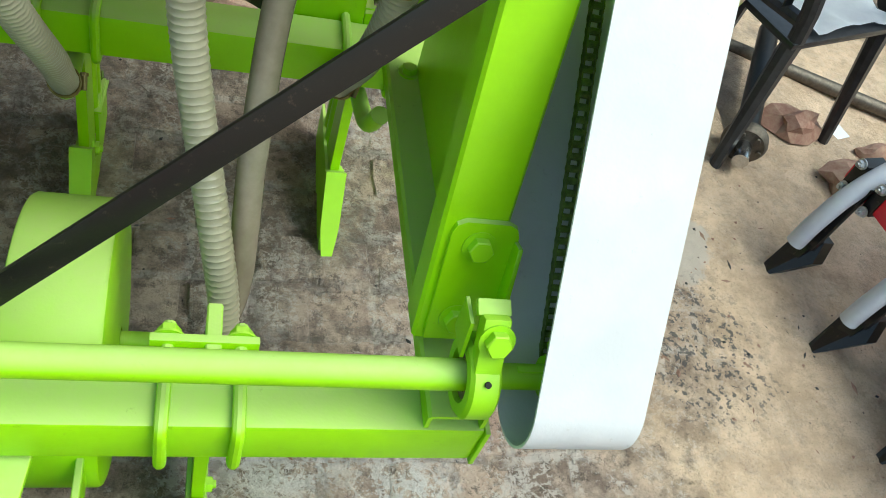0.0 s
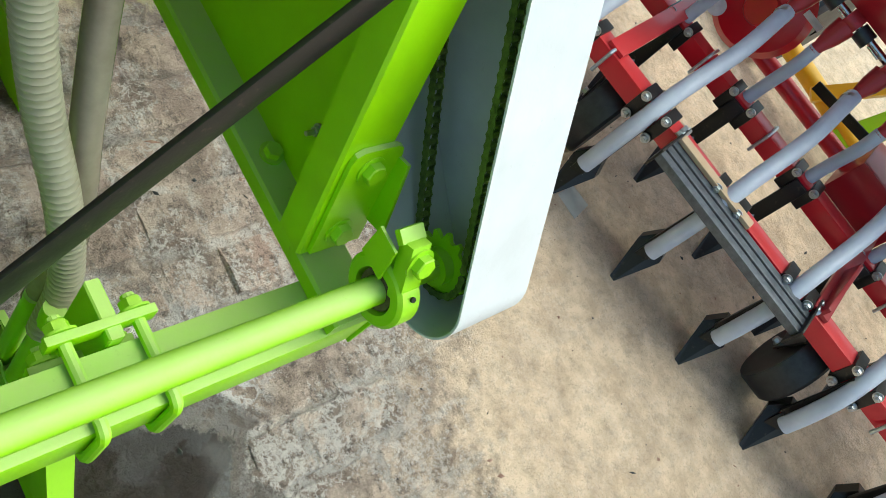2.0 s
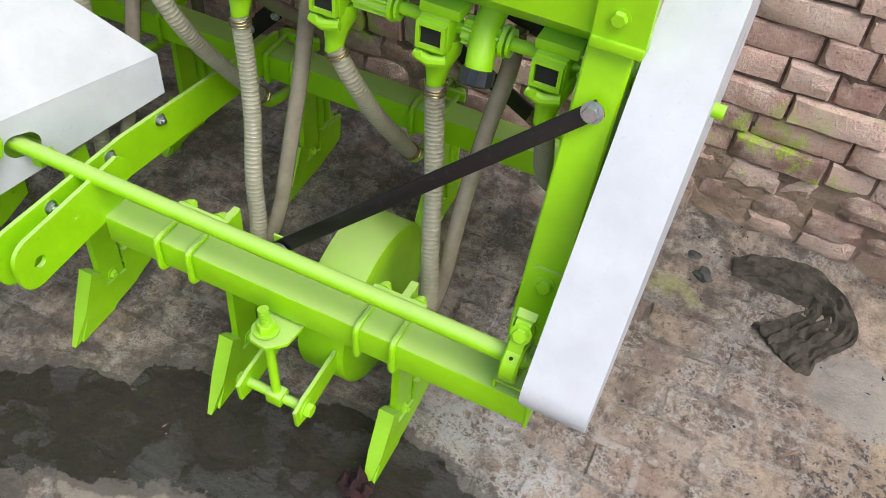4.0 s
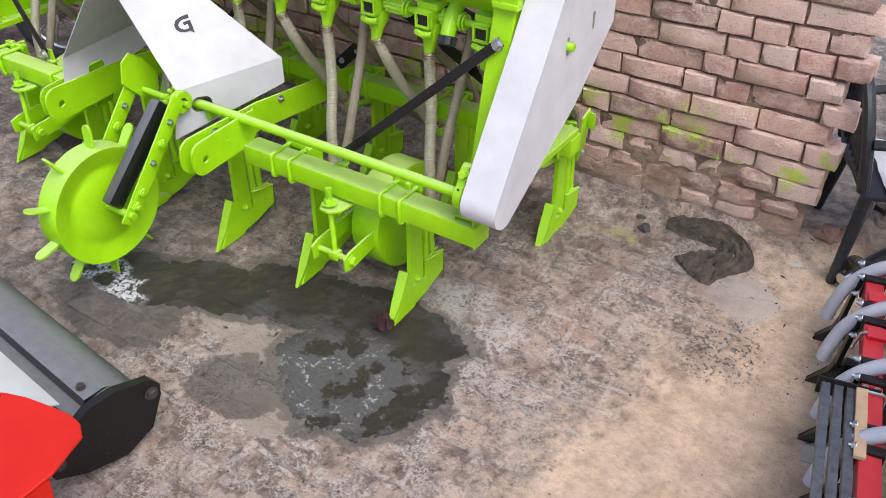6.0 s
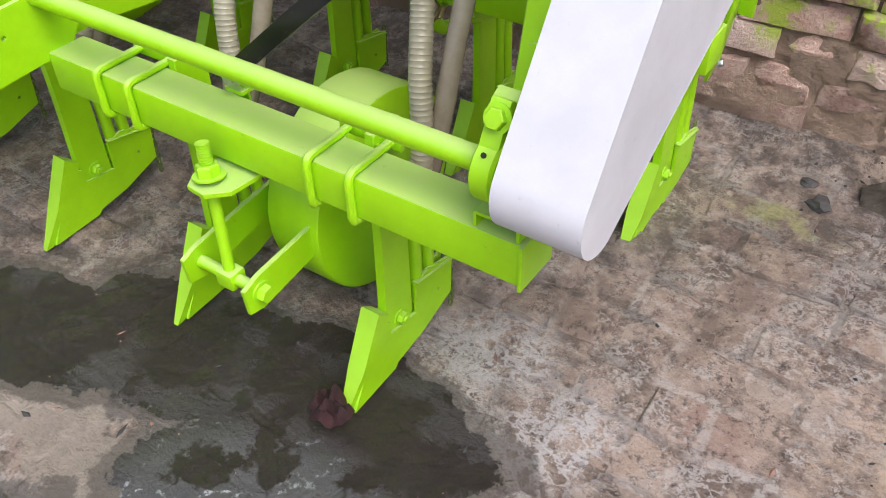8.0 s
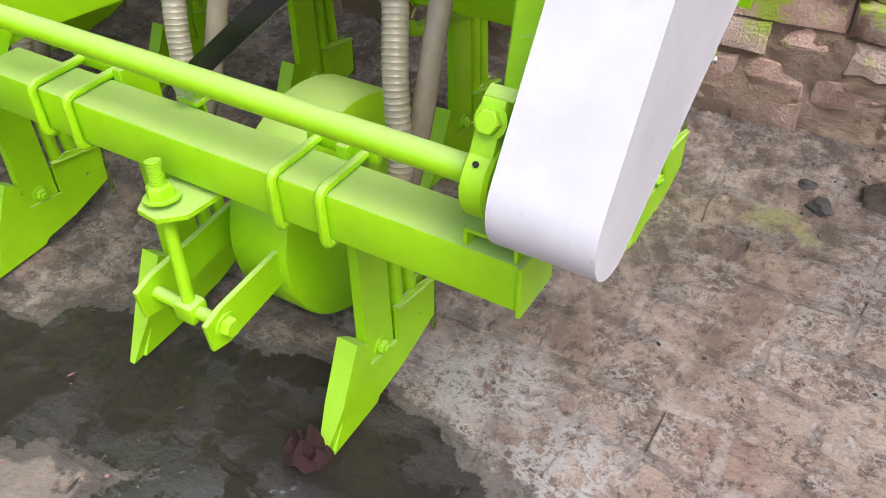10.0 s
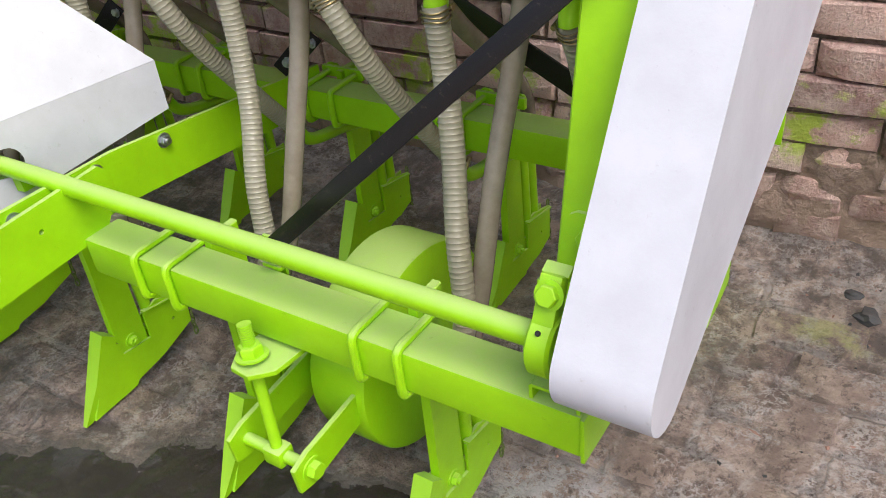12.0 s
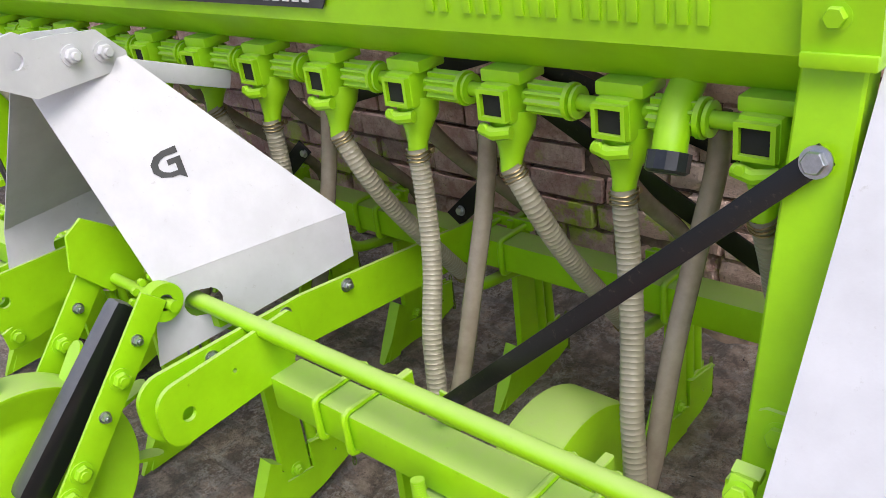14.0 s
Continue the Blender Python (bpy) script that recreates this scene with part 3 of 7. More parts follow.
def ground_height(x, y):
    h = 0.006 * (noise.fractal(Vector((x * 2.1, y * 2.1, 3.0)), 0.9, 2.0, 4)) + 0.0025 * noise.noise(Vector((x * 23, y * 23, 1.0)))
    rise = max(0.0, min(1.0, (x - 0.35 * y - 0.12) / 0.5))
    bank = max(0.0, min(1.0, (y - 0.93) / 0.23)) if x < 0.95 and y < 1.6 else 0.0
    bank *= 0.075 + 0.05 * noise.noise(Vector((x * 3.1, y * 2.0, 7.0)))
    pool = max(0.0, min(1.0, (1.45 - pool_depth(x, y)) / 0.35))
    h += pool * (0.012 + 0.006 * noise.noise(Vector((x * 9, y * 9, 5.0))))
    return -0.012 + h + 0.018 * rise + bank * bank * 5 + yard_slope(x, y)


def spaced(a, b, fine, far):
    """Even steps between a and b, then ever longer ones out to far on both sides."""
    mid = list(np.arange(a, b + fine / 2, fine))
    out, step, v = [], fine, b
    while v < far:
        step *= 1.5
        v += step
        out.append(v)
    low, step, v = [], fine, a
    while v > -far:
        step *= 1.5
        v -= step
        low.append(v)
    return low[::-1] + mid + out


def build_ground():
    xs, ys = spaced(-2.6, 2.4, 0.025, 120), spaced(-1.5, 1.9, 0.025, 120)
    verts, faces = [], []
    for y in ys:
        for x in xs:
            near = max(0.0, 1.0 - 0.4 * max(0.0, abs(x) - 2.5) - 0.4 * max(0.0, abs(y) - 1.6))
            verts.append((x, y, ground_height(x, y) * near))
    w = len(xs)
    for j in range(len(ys) - 1):
        for i in range(w - 1):
            faces.append((j * w + i, j * w + i + 1, (j + 1) * w + i + 1, (j + 1) * w + i))
    me = bpy.data.meshes.new("ground")
    me.from_pydata(verts, [], faces)
    me.materials.append(MUD)
    for p in me.polygons:
        p.use_smooth = True
    return tagged(new("ground", me), "trodden dusty yard of worn brick paving and sand with a wet black patch", "ground", "", "structure")


ground = build_ground()
WALL_Y, WALL_END = 1.150, 0.77


def build_wall_core():
    bm = bmesh.new()
    box(bm, (-7.0, WALL_Y + 0.030, -0.05), (WALL_END - 0.10, WALL_Y + 0.235, 2.62), 0)
    return solid("wall_back", bm, MORTAR, "weathered red brick yard wall with lime green overspray and a broken end", "wall", "", "structure", 0)


wall_back = build_wall_core()

# ---------------------------------------------------------------- the lime green seed drill
XR, XC = -0.03, -1.43          # right end and middle of the machine
PITCH = 0.2165                 # row spacing
ROWS = [-0.120] + [-0.145 - PITCH * k + (0.018 if k % 2 else 0.0) for k in range(1, 13)]
BAR_LO, BAR_HI = 0.439, 0.513
RY0, RY1 = 0.680, 0.758        # rear bar
SHAFT_Y, SHAFT_Z = 0.022, 0.617


def flip(x):
    return 2 * XC - x


drill = thing("seed_drill", (XC, 0.3, 0), "lime green seed drill with white covers and beige ribbed hoses", "seed drill")


def frame_bars():
    for name, x0, x1 in (("front_bar", -1.015, XR), ("front_bar", flip(XR), flip(-1.015))):
        bm = bmesh.new()
        box(bm, (x0, 0.010, BAR_LO), (x1, 0.090, BAR_HI), 0.006)
        b = part(name, bm, LIME, drill, "square steel tool bar dusty on top")
        bm = bmesh.new()
        end = x1 if x1 > XC else x0
        box(bm, (end - 0.001 if end > XC else end - 0.005, 0.006, BAR_LO - 0.004), (end + 0.005 if end > XC else end + 0.001, 0.094, BAR_HI), 0.001)
        part("end_plate", bm, LIME, b)
    bm = bmesh.new()
    box(bm, (flip(XR), RY0, BAR_LO), (XR, RY1, BAR_HI), 0.006)
    part("rear_bar", bm, LIME, drill, "square steel tool bar dusty on top")
    # side rails from bar to bar, with a rolled inner lip
    for s in (0, 1):
        fx = (lambda x: x) if s == 0 else flip
        bm = bmesh.new()
        lo, hi, t = BAR_HI + 0.001, BAR_HI + 0.027, 0.005
        prof = [(-0.106, lo), (-0.106, hi - 0.004), (-0.102, hi), (-0.038, hi), (-0.034, hi - 0.004), (-0.034, lo), (-0.039, lo), (-0.039, hi - t), (-0.101, hi - t), (-0.101, lo)]
        rings = [[bm.verts.new((fx(px), y, pz)) for px, pz in prof] for y in (0.013, 0.737)]
        for k in range(10):
            bm.faces.new((rings[0][k], rings[1][k], rings[1][(k + 1) % 10], rings[0][(k + 1) % 10]))
        for ring in rings:
            for quad in ((0, 1, 8, 9), (1, 2, 3, 8), (3, 4, 7, 8), (4, 5, 6, 7)):
                bm.faces.new([ring[q] for q in quad])
        r = part("side_rail", bm, LIME, drill, "upturned channel rail with an open end")
        for y in (0.25, 0.61):
            bm = bmesh.new()
            hexnut(bm, (fx(-0.072), y, BAR_HI + 0.027), (0, 0, 1), 0.0125, 0.010)
            part("bolt", bm, LIME_CAST, r)


def hitch():
    def outline(y0, y1, lo, hi, r):
        pts = []
        for k in range(7):
            a = math.pi + (math.pi / 2) * k / 6 - math.pi / 2
            pts.append((y0 + r - r * math.sin(math.pi / 2 * k / 6), hi - r + r * math.cos(math.pi / 2 * k / 6)))
        for k in range(7):
            pts.append((y0 + r - r * math.cos(math.pi / 2 * k / 6), lo + r - r * math.sin(math.pi / 2 * k / 6)))
        return pts + [(y1, lo), (y1, hi)]
    for s in (0, 1):
        fx = (lambda x: x) if s == 0 else flip
        t = 0.010
        bm = bmesh.new()
        x = fx(-1.018) - (t / 2)
        plate(bm, outline(-0.222, 0.105, 0.485, 0.610, 0.045)[:-2] + [(0.06, 0.500), (0.105, 0.565), (0.105, 0.605), (0.085, 0.625)], "x", x, t, [circle(-0.166, 0.540, 0.0145), circle(-0.057, 0.570, 0.005, 10)])
        part("hitch_plate", bm, LIME, drill, "short hitch plate with a pin hole")
        bm = bmesh.new()
        x = fx(-1.064) - (t / 2)
        plate(bm, outline(-0.232, RY1, 0.480, 0.615, 0.05)[:-2] + [(0.15, 0.500), (RY1 - 0.01, 0.446), (RY1 - 0.01, 0.545), (0.15, 0.612)], "x", x, t, [circle(-0.170, 0.545, 0.0145)])
        p = part("hitch_plate", bm, LIME, drill, "long hitch plate running back to the rear bar")
        for y, z in ((0.269, 0.579), (0.105, 0.592), (-0.072, 0.590)):
            bm = bmesh.new()
            d = 1 if s == 0 else -1
            hexnut(bm, (fx(-1.064) + d * 0.005, y, z), (d, 0, 0), 0.0115, 0.009, True, 0.006)
            part("bolt", bm, ZINC, p, "zinc hexagon bolt")


def ubolt_set(x, yb0, yb1, front=True):
    """Two U-bolts round a bar, with the strap and nuts that hold a tine shank behind it."""
    me_key = "front" if front else "rear"
    for dx in (-0.040, 0.040):
        bm = bmesh.new()
        r = 0.0075
        y0, y1 = (yb0 - r, yb1 + 0.046) if front else (yb1 + r, yb0 - 0.075)
        s = 1 if front else -1
        zt, zb = BAR_HI + r, BAR_LO - r
        c = 0.012
        pts = [(x + dx, y1, zt), (x + dx, y0 + s * c, zt), (x + dx, y0 + s * c * 0.3, zt - c * 0.3), (x + dx, y0, zt - c), (x + dx, y0, zb + c), (x + dx, y0 + s * c * 0.3, zb + c * 0.3), (x + dx, y0 + s * c, zb), (x + dx, y1, zb)]
        dense = []
        for a, b in zip(pts, pts[1:]):
            dense += [Vector(a).lerp(Vector(b), k / 4) for k in range(4)]
        dense.append(Vector(pts[-1]))
        sweep(bm, dense, r, 10)
        # thread rings near the upper end
        for k in range(7):
            yy = y1 - s * (0.004 + 0.004 * k)
            cyl(bm, (x + dx, yy, zt), (x + dx, yy + s * 0.002, zt), r * 1.12, n=10)
        u = part("u_bolt", bm, LIME, drill)
    for z in (BAR_HI + 0.0075, BAR_LO - 0.0075):
        bm = bmesh.new()
        y = (yb1 + 0.014) if front else (yb0 - 0.060)
        s = 1 if front else -1
        box(bm, (x - 0.060, min(y, y + s * 0.011), z - 0.013), (x + 0.060, max(y, y + s * 0.011), z + 0.013), 0.002)
        strap = part("clamp_strap", bm, LIME, drill)
        for dx in (-0.040, 0.040):
            bm = bmesh.new()
            hexnut(bm, (x + dx, y + s * 0.011, z), (0, s, 0), 0.0135, 0.012, True)
            part("nut", bm, LIME_CAST, strap)


TINE_PARTS = {}
UBOLT_X = {1: -0.3525, 3: -0.831}    # the clamps sit a little aside of their shanks


def tine_meshes():
    """Shank, boot plate, point, seed tubes and hanging chain of one tine, about its row's x and the front face of its bar."""
    bm = bmesh.new()
    plate(bm, [(0.0905, 0.53), (0.160, 0.53), (0.162, 0.10), (0.140, 0.082), (0.082, 0.084), (0.0895, 0.31)], "x", -0.009, 0.018, (), 0.002)
    TINE_PARTS["shank"] = mesh_of("shank", bm, LIME)
    bm = bmesh.new()
    plate(bm, [(-0.030, 0.006), (0.020, 0.095), (0.060, 0.160), (0.086, 0.140), (0.088, 0.108), (0.164, 0.100), (0.166, 0.168), (0.205, 0.178), (0.284, 0.155), (0.278, 0.066), (0.180, 0.034), (0.100, 0.022), (0.092, 0.012)], "x", 0.0092, 0.006, [circle(0.040, 0.060, 0.004, 8), circle(0.235, 0.105, 0.004, 8)])
    plate(bm, [(-0.030, 0.006), (0.060, 0.160), (0.166, 0.150), (0.284, 0.155), (0.278, 0.066), (0.180, 0.034), (0.092, 0.012)], "x", -0.0155, 0.006)
    box(bm, (-0.0095, 0.1655, 0.120), (0.0092, 0.262, 0.126), 0)
    # folded lip along the top edge of the boot
    bar(bm, (0.014, 0.166, 0.172), (0.014, 0.282, 0.152), 0.014, 0.004, (0, 0, 1), 0.001)
    TINE_PARTS["boot"] = mesh_of("boot", bm, LIME)
    bm = bmesh.new()
    # cutting point: a narrow wedge that folds over the boot's nose
    lo = [Vector((-0.006, -0.052, 0.0)), Vector((0.006, -0.052, 0.0)), Vector((0.005, -0.034, 0.0)), Vector((-0.005, -0.034, 0.0))]
    mid = [Vector((-0.018, 0.000, 0.085)), Vector((0.018, 0.000, 0.085)), Vector((0.0175, 0.050, 0.055)), Vector((-0.0175, 0.050, 0.055))]
    hi = [Vector((-0.020, 0.054, 0.188)), Vector((0.019, 0.054, 0.188)), Vector((0.019, 0.082, 0.165)), Vector((-0.020, 0.082, 0.165))]
    rings = [[bm.verts.new(v) for v in ring] for ring in (lo, mid, hi)]
    for p, q in zip(rings, rings[1:]):
        for k in range(4):
            bm.faces.new((p[k], p[(k + 1) % 4], q[(k + 1) % 4], q[k]))
    bm.faces.new(rings[0][::-1]), bm.faces.new(rings[-1])
    TINE_PARTS["point"] = mesh_of("point", bm, LIME, 20)
    bm = bmesh.new()
    cyl(bm, (0, 0.188, 0.122), (0, 0.184, 0.40), 0.0135, n=14)
    TINE_PARTS["tube_a"] = mesh_of("seed_tube", bm, LIME)
    bm = bmesh.new()
    cyl(bm, (0, 0.226, 0.122), (0, 0.220, 0.36), 0.0135, n=14)
    TINE_PARTS["tube_b"] = mesh_of("seed_tube", bm, LIME)
    bm = bmesh.new()
    hexnut(bm, (0.009, 0.122, 0.122), (1, 0, 0), 0.0125, 0.010, True, 0.005)
    TINE_PARTS["bolt"] = mesh_of("bolt", bm, LIME_CAST)
    bm = bmesh.new()
    for k in range(9):
        z = 0.158 - 0.0165 * k
        ring = []
        for j in range(12):
            a = 2 * math.pi * j / 12
            u, w = 0.0055 * math.cos(a), 0.0115 * math.sin(a)
            ring.append((0.008 + (u if k % 2 else 0.0), 0.287 + (0 if k % 2 else u), z + w))
        sweep(bm, ring + ring[:1], 0.0021, 6, False)
    TINE_PARTS["chain"] = mesh_of("hanging_chain", bm, CHAIN_METAL)


def tines():
    tine_meshes()
    for k, x in enumerate(ROWS):
        front = k % 2 == 1
        if k == 5 or k == 7:
            xx = x + (0.012 if k == 5 else -0.012)
        else:
            xx = x
        dy = 0.0 if front else RY0 - 0.010 + 0.0
        at = (xx, dy, 0)
        t = place("tine", TINE_PARTS["shank"], drill, at, None, "flat tine shank clamped behind the bar")
        for name, key in (("boot", "boot"), ("point", "point"), ("seed_tube", "tube_a"), ("seed_tube", "tube_b"), ("bolt", "bolt"), ("hanging_chain", "chain")):
            place(name, TINE_PARTS[key], t, at)
        if front:
            if k not in (5, 7):
                ubolt_set(UBOLT_X.get(k, xx), 0.010, 0.090, True)
        else:
            ubolt_set(xx, RY0, RY1, True)


def drive_shaft():
    bm = bmesh.new()
    cyl(bm, (-1.27, SHAFT_Y, SHAFT_Z), (-0.055, SHAFT_Y, SHAFT_Z), 0.0175, n=24)
    s = part("drive_shaft", bm, LIME, drill, "round drive shaft over the front bar")
    bm = bmesh.new()
    cyl(bm, (-0.055, SHAFT_Y, SHAFT_Z), (0.045, SHAFT_Y, SHAFT_Z), 0.0145, n=20)
    box(bm, (-0.03, SHAFT_Y - 0.004, SHAFT_Z + 0.012), (0.03, SHAFT_Y + 0.004, SHAFT_Z + 0.017), 0.001)
    part("shaft_stub", bm, LIME_CAST, s)
    bm = bmesh.new()
    lathe(bm, (-0.092, SHAFT_Y, SHAFT_Z), (1, 0, 0), [(0, 0.030), (0, 0.042), (0.004, 0.047), (0.030, 0.047), (0.034, 0.042), (0.034, 0.030), (0.028, 0.028), (0.006, 0.028)], 32, True)
    # flat tongue rising to the block that is bolted to the post
    bar(bm, (-0.075, SHAFT_Y - 0.022, SHAFT_Z + 0.020), (-0.075, SHAFT_Y + 0.016, SHAFT_Z + 0.090), 0.029, 0.022, (0, -0.92, 0.38), 0.003)
    h = part("bearing_housing", bm, LIME_CAST, drill, "cast pillow bearing with a grease hole")
    bm = bmesh.new()
    lathe(bm, (-0.087, SHAFT_Y, SHAFT_Z), (1, 0, 0), [(0, 0.018), (0, 0.026), (0.024, 0.026), (0.024, 0.018)], 24, True)
    part("bearing_insert", bm, OLD_STEEL, h, "dark steel bearing ring")
    bm = bmesh.new()
    cyl(bm, (-0.075, SHAFT_Y - 0.0325, SHAFT_Z + 0.0350), (-0.075, SHAFT_Y - 0.0345, SHAFT_Z + 0.0372), 0.0035, n=10)
    part("grease_hole", bm, CAVITY, h)
    bm = bmesh.new()
    hexnut(bm, (-0.073, SHAFT_Y - 0.004, SHAFT_Z + 0.073), (0, -0.90, 0.42), 0.0145, 0.011)
    part("bolt", bm, LIME_CAST, h)
    bm = bmesh.new()
    bar(bm, (-0.094, SHAFT_Y + 0.026, SHAFT_Z + 0.088), (-0.058, SHAFT_Y + 0.026, SHAFT_Z + 0.088), 0.018, 0.010, (0, -0.4, 0.92), 0.002)
    k = part("clamp_block", bm, LIME, h)
    bm = bmesh.new()
    plate(bm, [(SHAFT_Y + 0.004, SHAFT_Z + 0.028), (SHAFT_Y + 0.014, SHAFT_Z + 0.076), (SHAFT_Y + 0.048, SHAFT_Z + 0.076), (SHAFT_Y + 0.044, SHAFT_Z + 0.028)], "x", -0.0985, 0.004)
    part("side_leg", bm, LIME, k)


def post_line(z):
    return 0.117 + 0.25 * (z - 0.6)


def end_posts():
    for s in (0, 1):
        fx = (lambda x: x) if s == 0 else flip
        xs = sorted((fx(-0.122), fx(-0.046)))
        bm = bmesh.new()
        # leaning channel: front web and two flanges in one profile
        d, t = 0.045, 0.006
        prof = [(xs[0] + 0.004, 0), (xs[1] - 0.004, 0), (xs[1], 0.004), (xs[1], d), (xs[1] - t, d), (xs[1] - t, t), (xs[0] + t, t), (xs[0] + t, d), (xs[0], d), (xs[0], 0.004)]
        rings = [[bm.verts.new((px, post_line(z) + py, z)) for px, py in prof] for z in (0.560, 1.165)]
        for k in range(10):
            bm.faces.new((rings[0][k], rings[1][k], rings[1][(k + 1) % 10], rings[0][(k + 1) % 10]))
        for ring in rings:
            for quad in ((0, 1, 5, 6), (1, 2, 5), (2, 3, 4, 5), (0, 6, 9), (6, 7, 8, 9)):
                bm.faces.new([ring[q] for q in quad])
        p = part("end_post", bm, LIME_CLEAN, drill, "leaning channel post carrying the seed box")
        bm = bmesh.new()
        x0, x1 = sorted((fx(-0.110), fx(-0.034)))
        rim = [(x0, 0.566), (x1, 0.566), (x1, 0.712), (x1 - 0.004, 0.722), (x1 - 0.014, 0.727), (x0 + 0.014, 0.727), (x0 + 0.004, 0.722), (x0, 0.712)]
        flat = [[bm.verts.new((u, post_line(w) - d, w)) for u, w in rim] for d in (0.007, 0.0005)]
        bm.faces.new(flat[0]), bm.faces.new(flat[1][::-1])
        for k in range(8):
            bm.faces.new((flat[0][k], flat[1][k], flat[1][(k + 1) % 8], flat[0][(k + 1) % 8]))
        y, z = post_line(0.66) - 0.006, 0.66
        bar(bm, (fx(-0.035), y - 0.022, z - 0.055), (fx(-0.035), y + 0.016, z + 0.045), 0.045, 0.006, (1, 0, 0))
        br = part("bearing_bracket", bm, LIME, p, "bent bracket plate")
        for bx, bz in ((fx(-0.076), 0.697), (fx(-0.079), 0.597)):
            bm = bmesh.new()
            hexnut(bm, (bx, post_line(bz) - 0.0065, bz), (0, -0.95, 0.31), 0.0145, 0.011)
            part("bolt", bm, LIME_CAST, p)
        bm = bmesh.new()
        x0 = fx(-0.056)
        plate(bm, [(post_line(0.57) + 0.03, 0.525), (0.62, 0.525), (0.66, 1.05), (0.42, 1.05), (post_line(1.04) + 0.02, 1.04)], "x", x0 - 0.002, 0.004)
        side = part("side_sheet", bm, LIME_CLEAN, drill, "flat side sheet behind the post")
        bm = bmesh.new()
        hexnut(bm, (x0 - 0.002 if s == 0 else x0 + 0.002, 0.225, 0.63), (-1 if s == 0 else 1, 0, 0), 0.007, 0.006, True, 0.012)
        part("bolt", bm, ZINC, side)
        # flat black brace from the post down to the front bar
        bm = bmesh.new()
        bar(bm, (fx(-0.071), post_line(1.036) - 0.012, 1.046), (fx(-0.622), 0.088, 0.552), 0.007, 0.031, (0, 0.2, 1))
        b = part("brace", bm, BLACK, drill, "flat black steel brace")
        bm = bmesh.new()
        hexnut(bm, (fx(-0.081), post_line(1.036) - 0.016, 1.036), (0, -0.97, 0.2), 0.0145, 0.012, True)
        part("bolt", bm, ZINC, b, "large zinc bolt head")
        bm = bmesh.new()
        box(bm, (fx(-0.627) - 0.018, 0.088, BAR_HI), (fx(-0.627) + 0.022, 0.118, BAR_HI + 0.008), 0.002)
        bar(bm, (fx(-0.627), 0.108, BAR_HI - 0.02), (fx(-0.627) + 0.004, 0.101, BAR_HI + 0.058), 0.034, 0.006, (0, 1, 0))
        part("brace_lug", bm, LIME, b)
        bm = bmesh.new()
        hexnut(bm, (fx(-0.614), 0.084, 0.553), (0, -1, 0), 0.014, 0.011)
        part("nut", bm, ZINC, b)


def chain_guard():
    x0, x1 = -0.035, 0.085
    front = [(0.205, 1.035), (0.36, 1.27)]
    back = [(0.15, 0.650), (0.42, 0.800), (0.66, 1.0), (0.66, 1.15), (0.56, 1.27)]
    arc = []
    for k in range(17):
        a = radians(145.4 + (288 - 145.4) * k / 16)
        arc.append((-0.002 + 0.058 * math.cos(a), 0.630 + 0.058 * math.sin(a)))
    loop = front[::-1] + arc + back
    slot = [(0.328, 0.998), (0.344, 0.996), (0.348, 1.048), (0.332, 1.050)]
    slot2 = [(0.50, 1.02), (0.515, 1.02), (0.515, 1.075), (0.50, 1.075)]
    bm = bmesh.new()
    plate(bm, loop, "x", x1 - 0.003, 0.003, [slot, slot2])
    g = part("chain_guard", bm, WHITE, drill, "tall white sheet metal chain guard")
    bm = bmesh.new()
    outs = []
    for k, p in enumerate(loop):
        q0, q1 = Vector(loop[max(k - 1, 0)]), Vector(loop[min(k + 1, len(loop) - 1)])
        d = (q1 - q0).normalized()
        outs.append((p[0] + d.y * 0.003, p[1] - d.x * 0.003))
    rows = [[bm.verts.new((x, y, z)) for y, z in side] for x, side in ((x0, loop), (x1, loop), (x1 + 0.0005, outs), (x0, outs))]
    for k in range(len(loop) - 1):
        for j in range(4):
            bm.faces.new((rows[j][k], rows[(j + 1) % 4][k], rows[(j + 1) % 4][k + 1], rows[j][k + 1]))
    for k in (0, len(loop) - 1):
        bm.faces.new([row[k] for row in rows])
    part("rim", bm, WHITE, g)
    bm = bmesh.new()
    cyl(bm, (-0.10, 0.338, 1.022), (0.105, 0.338, 1.022), 0.013, n=16)
    part("metering_shaft_end", bm, LIME_CAST, drill)


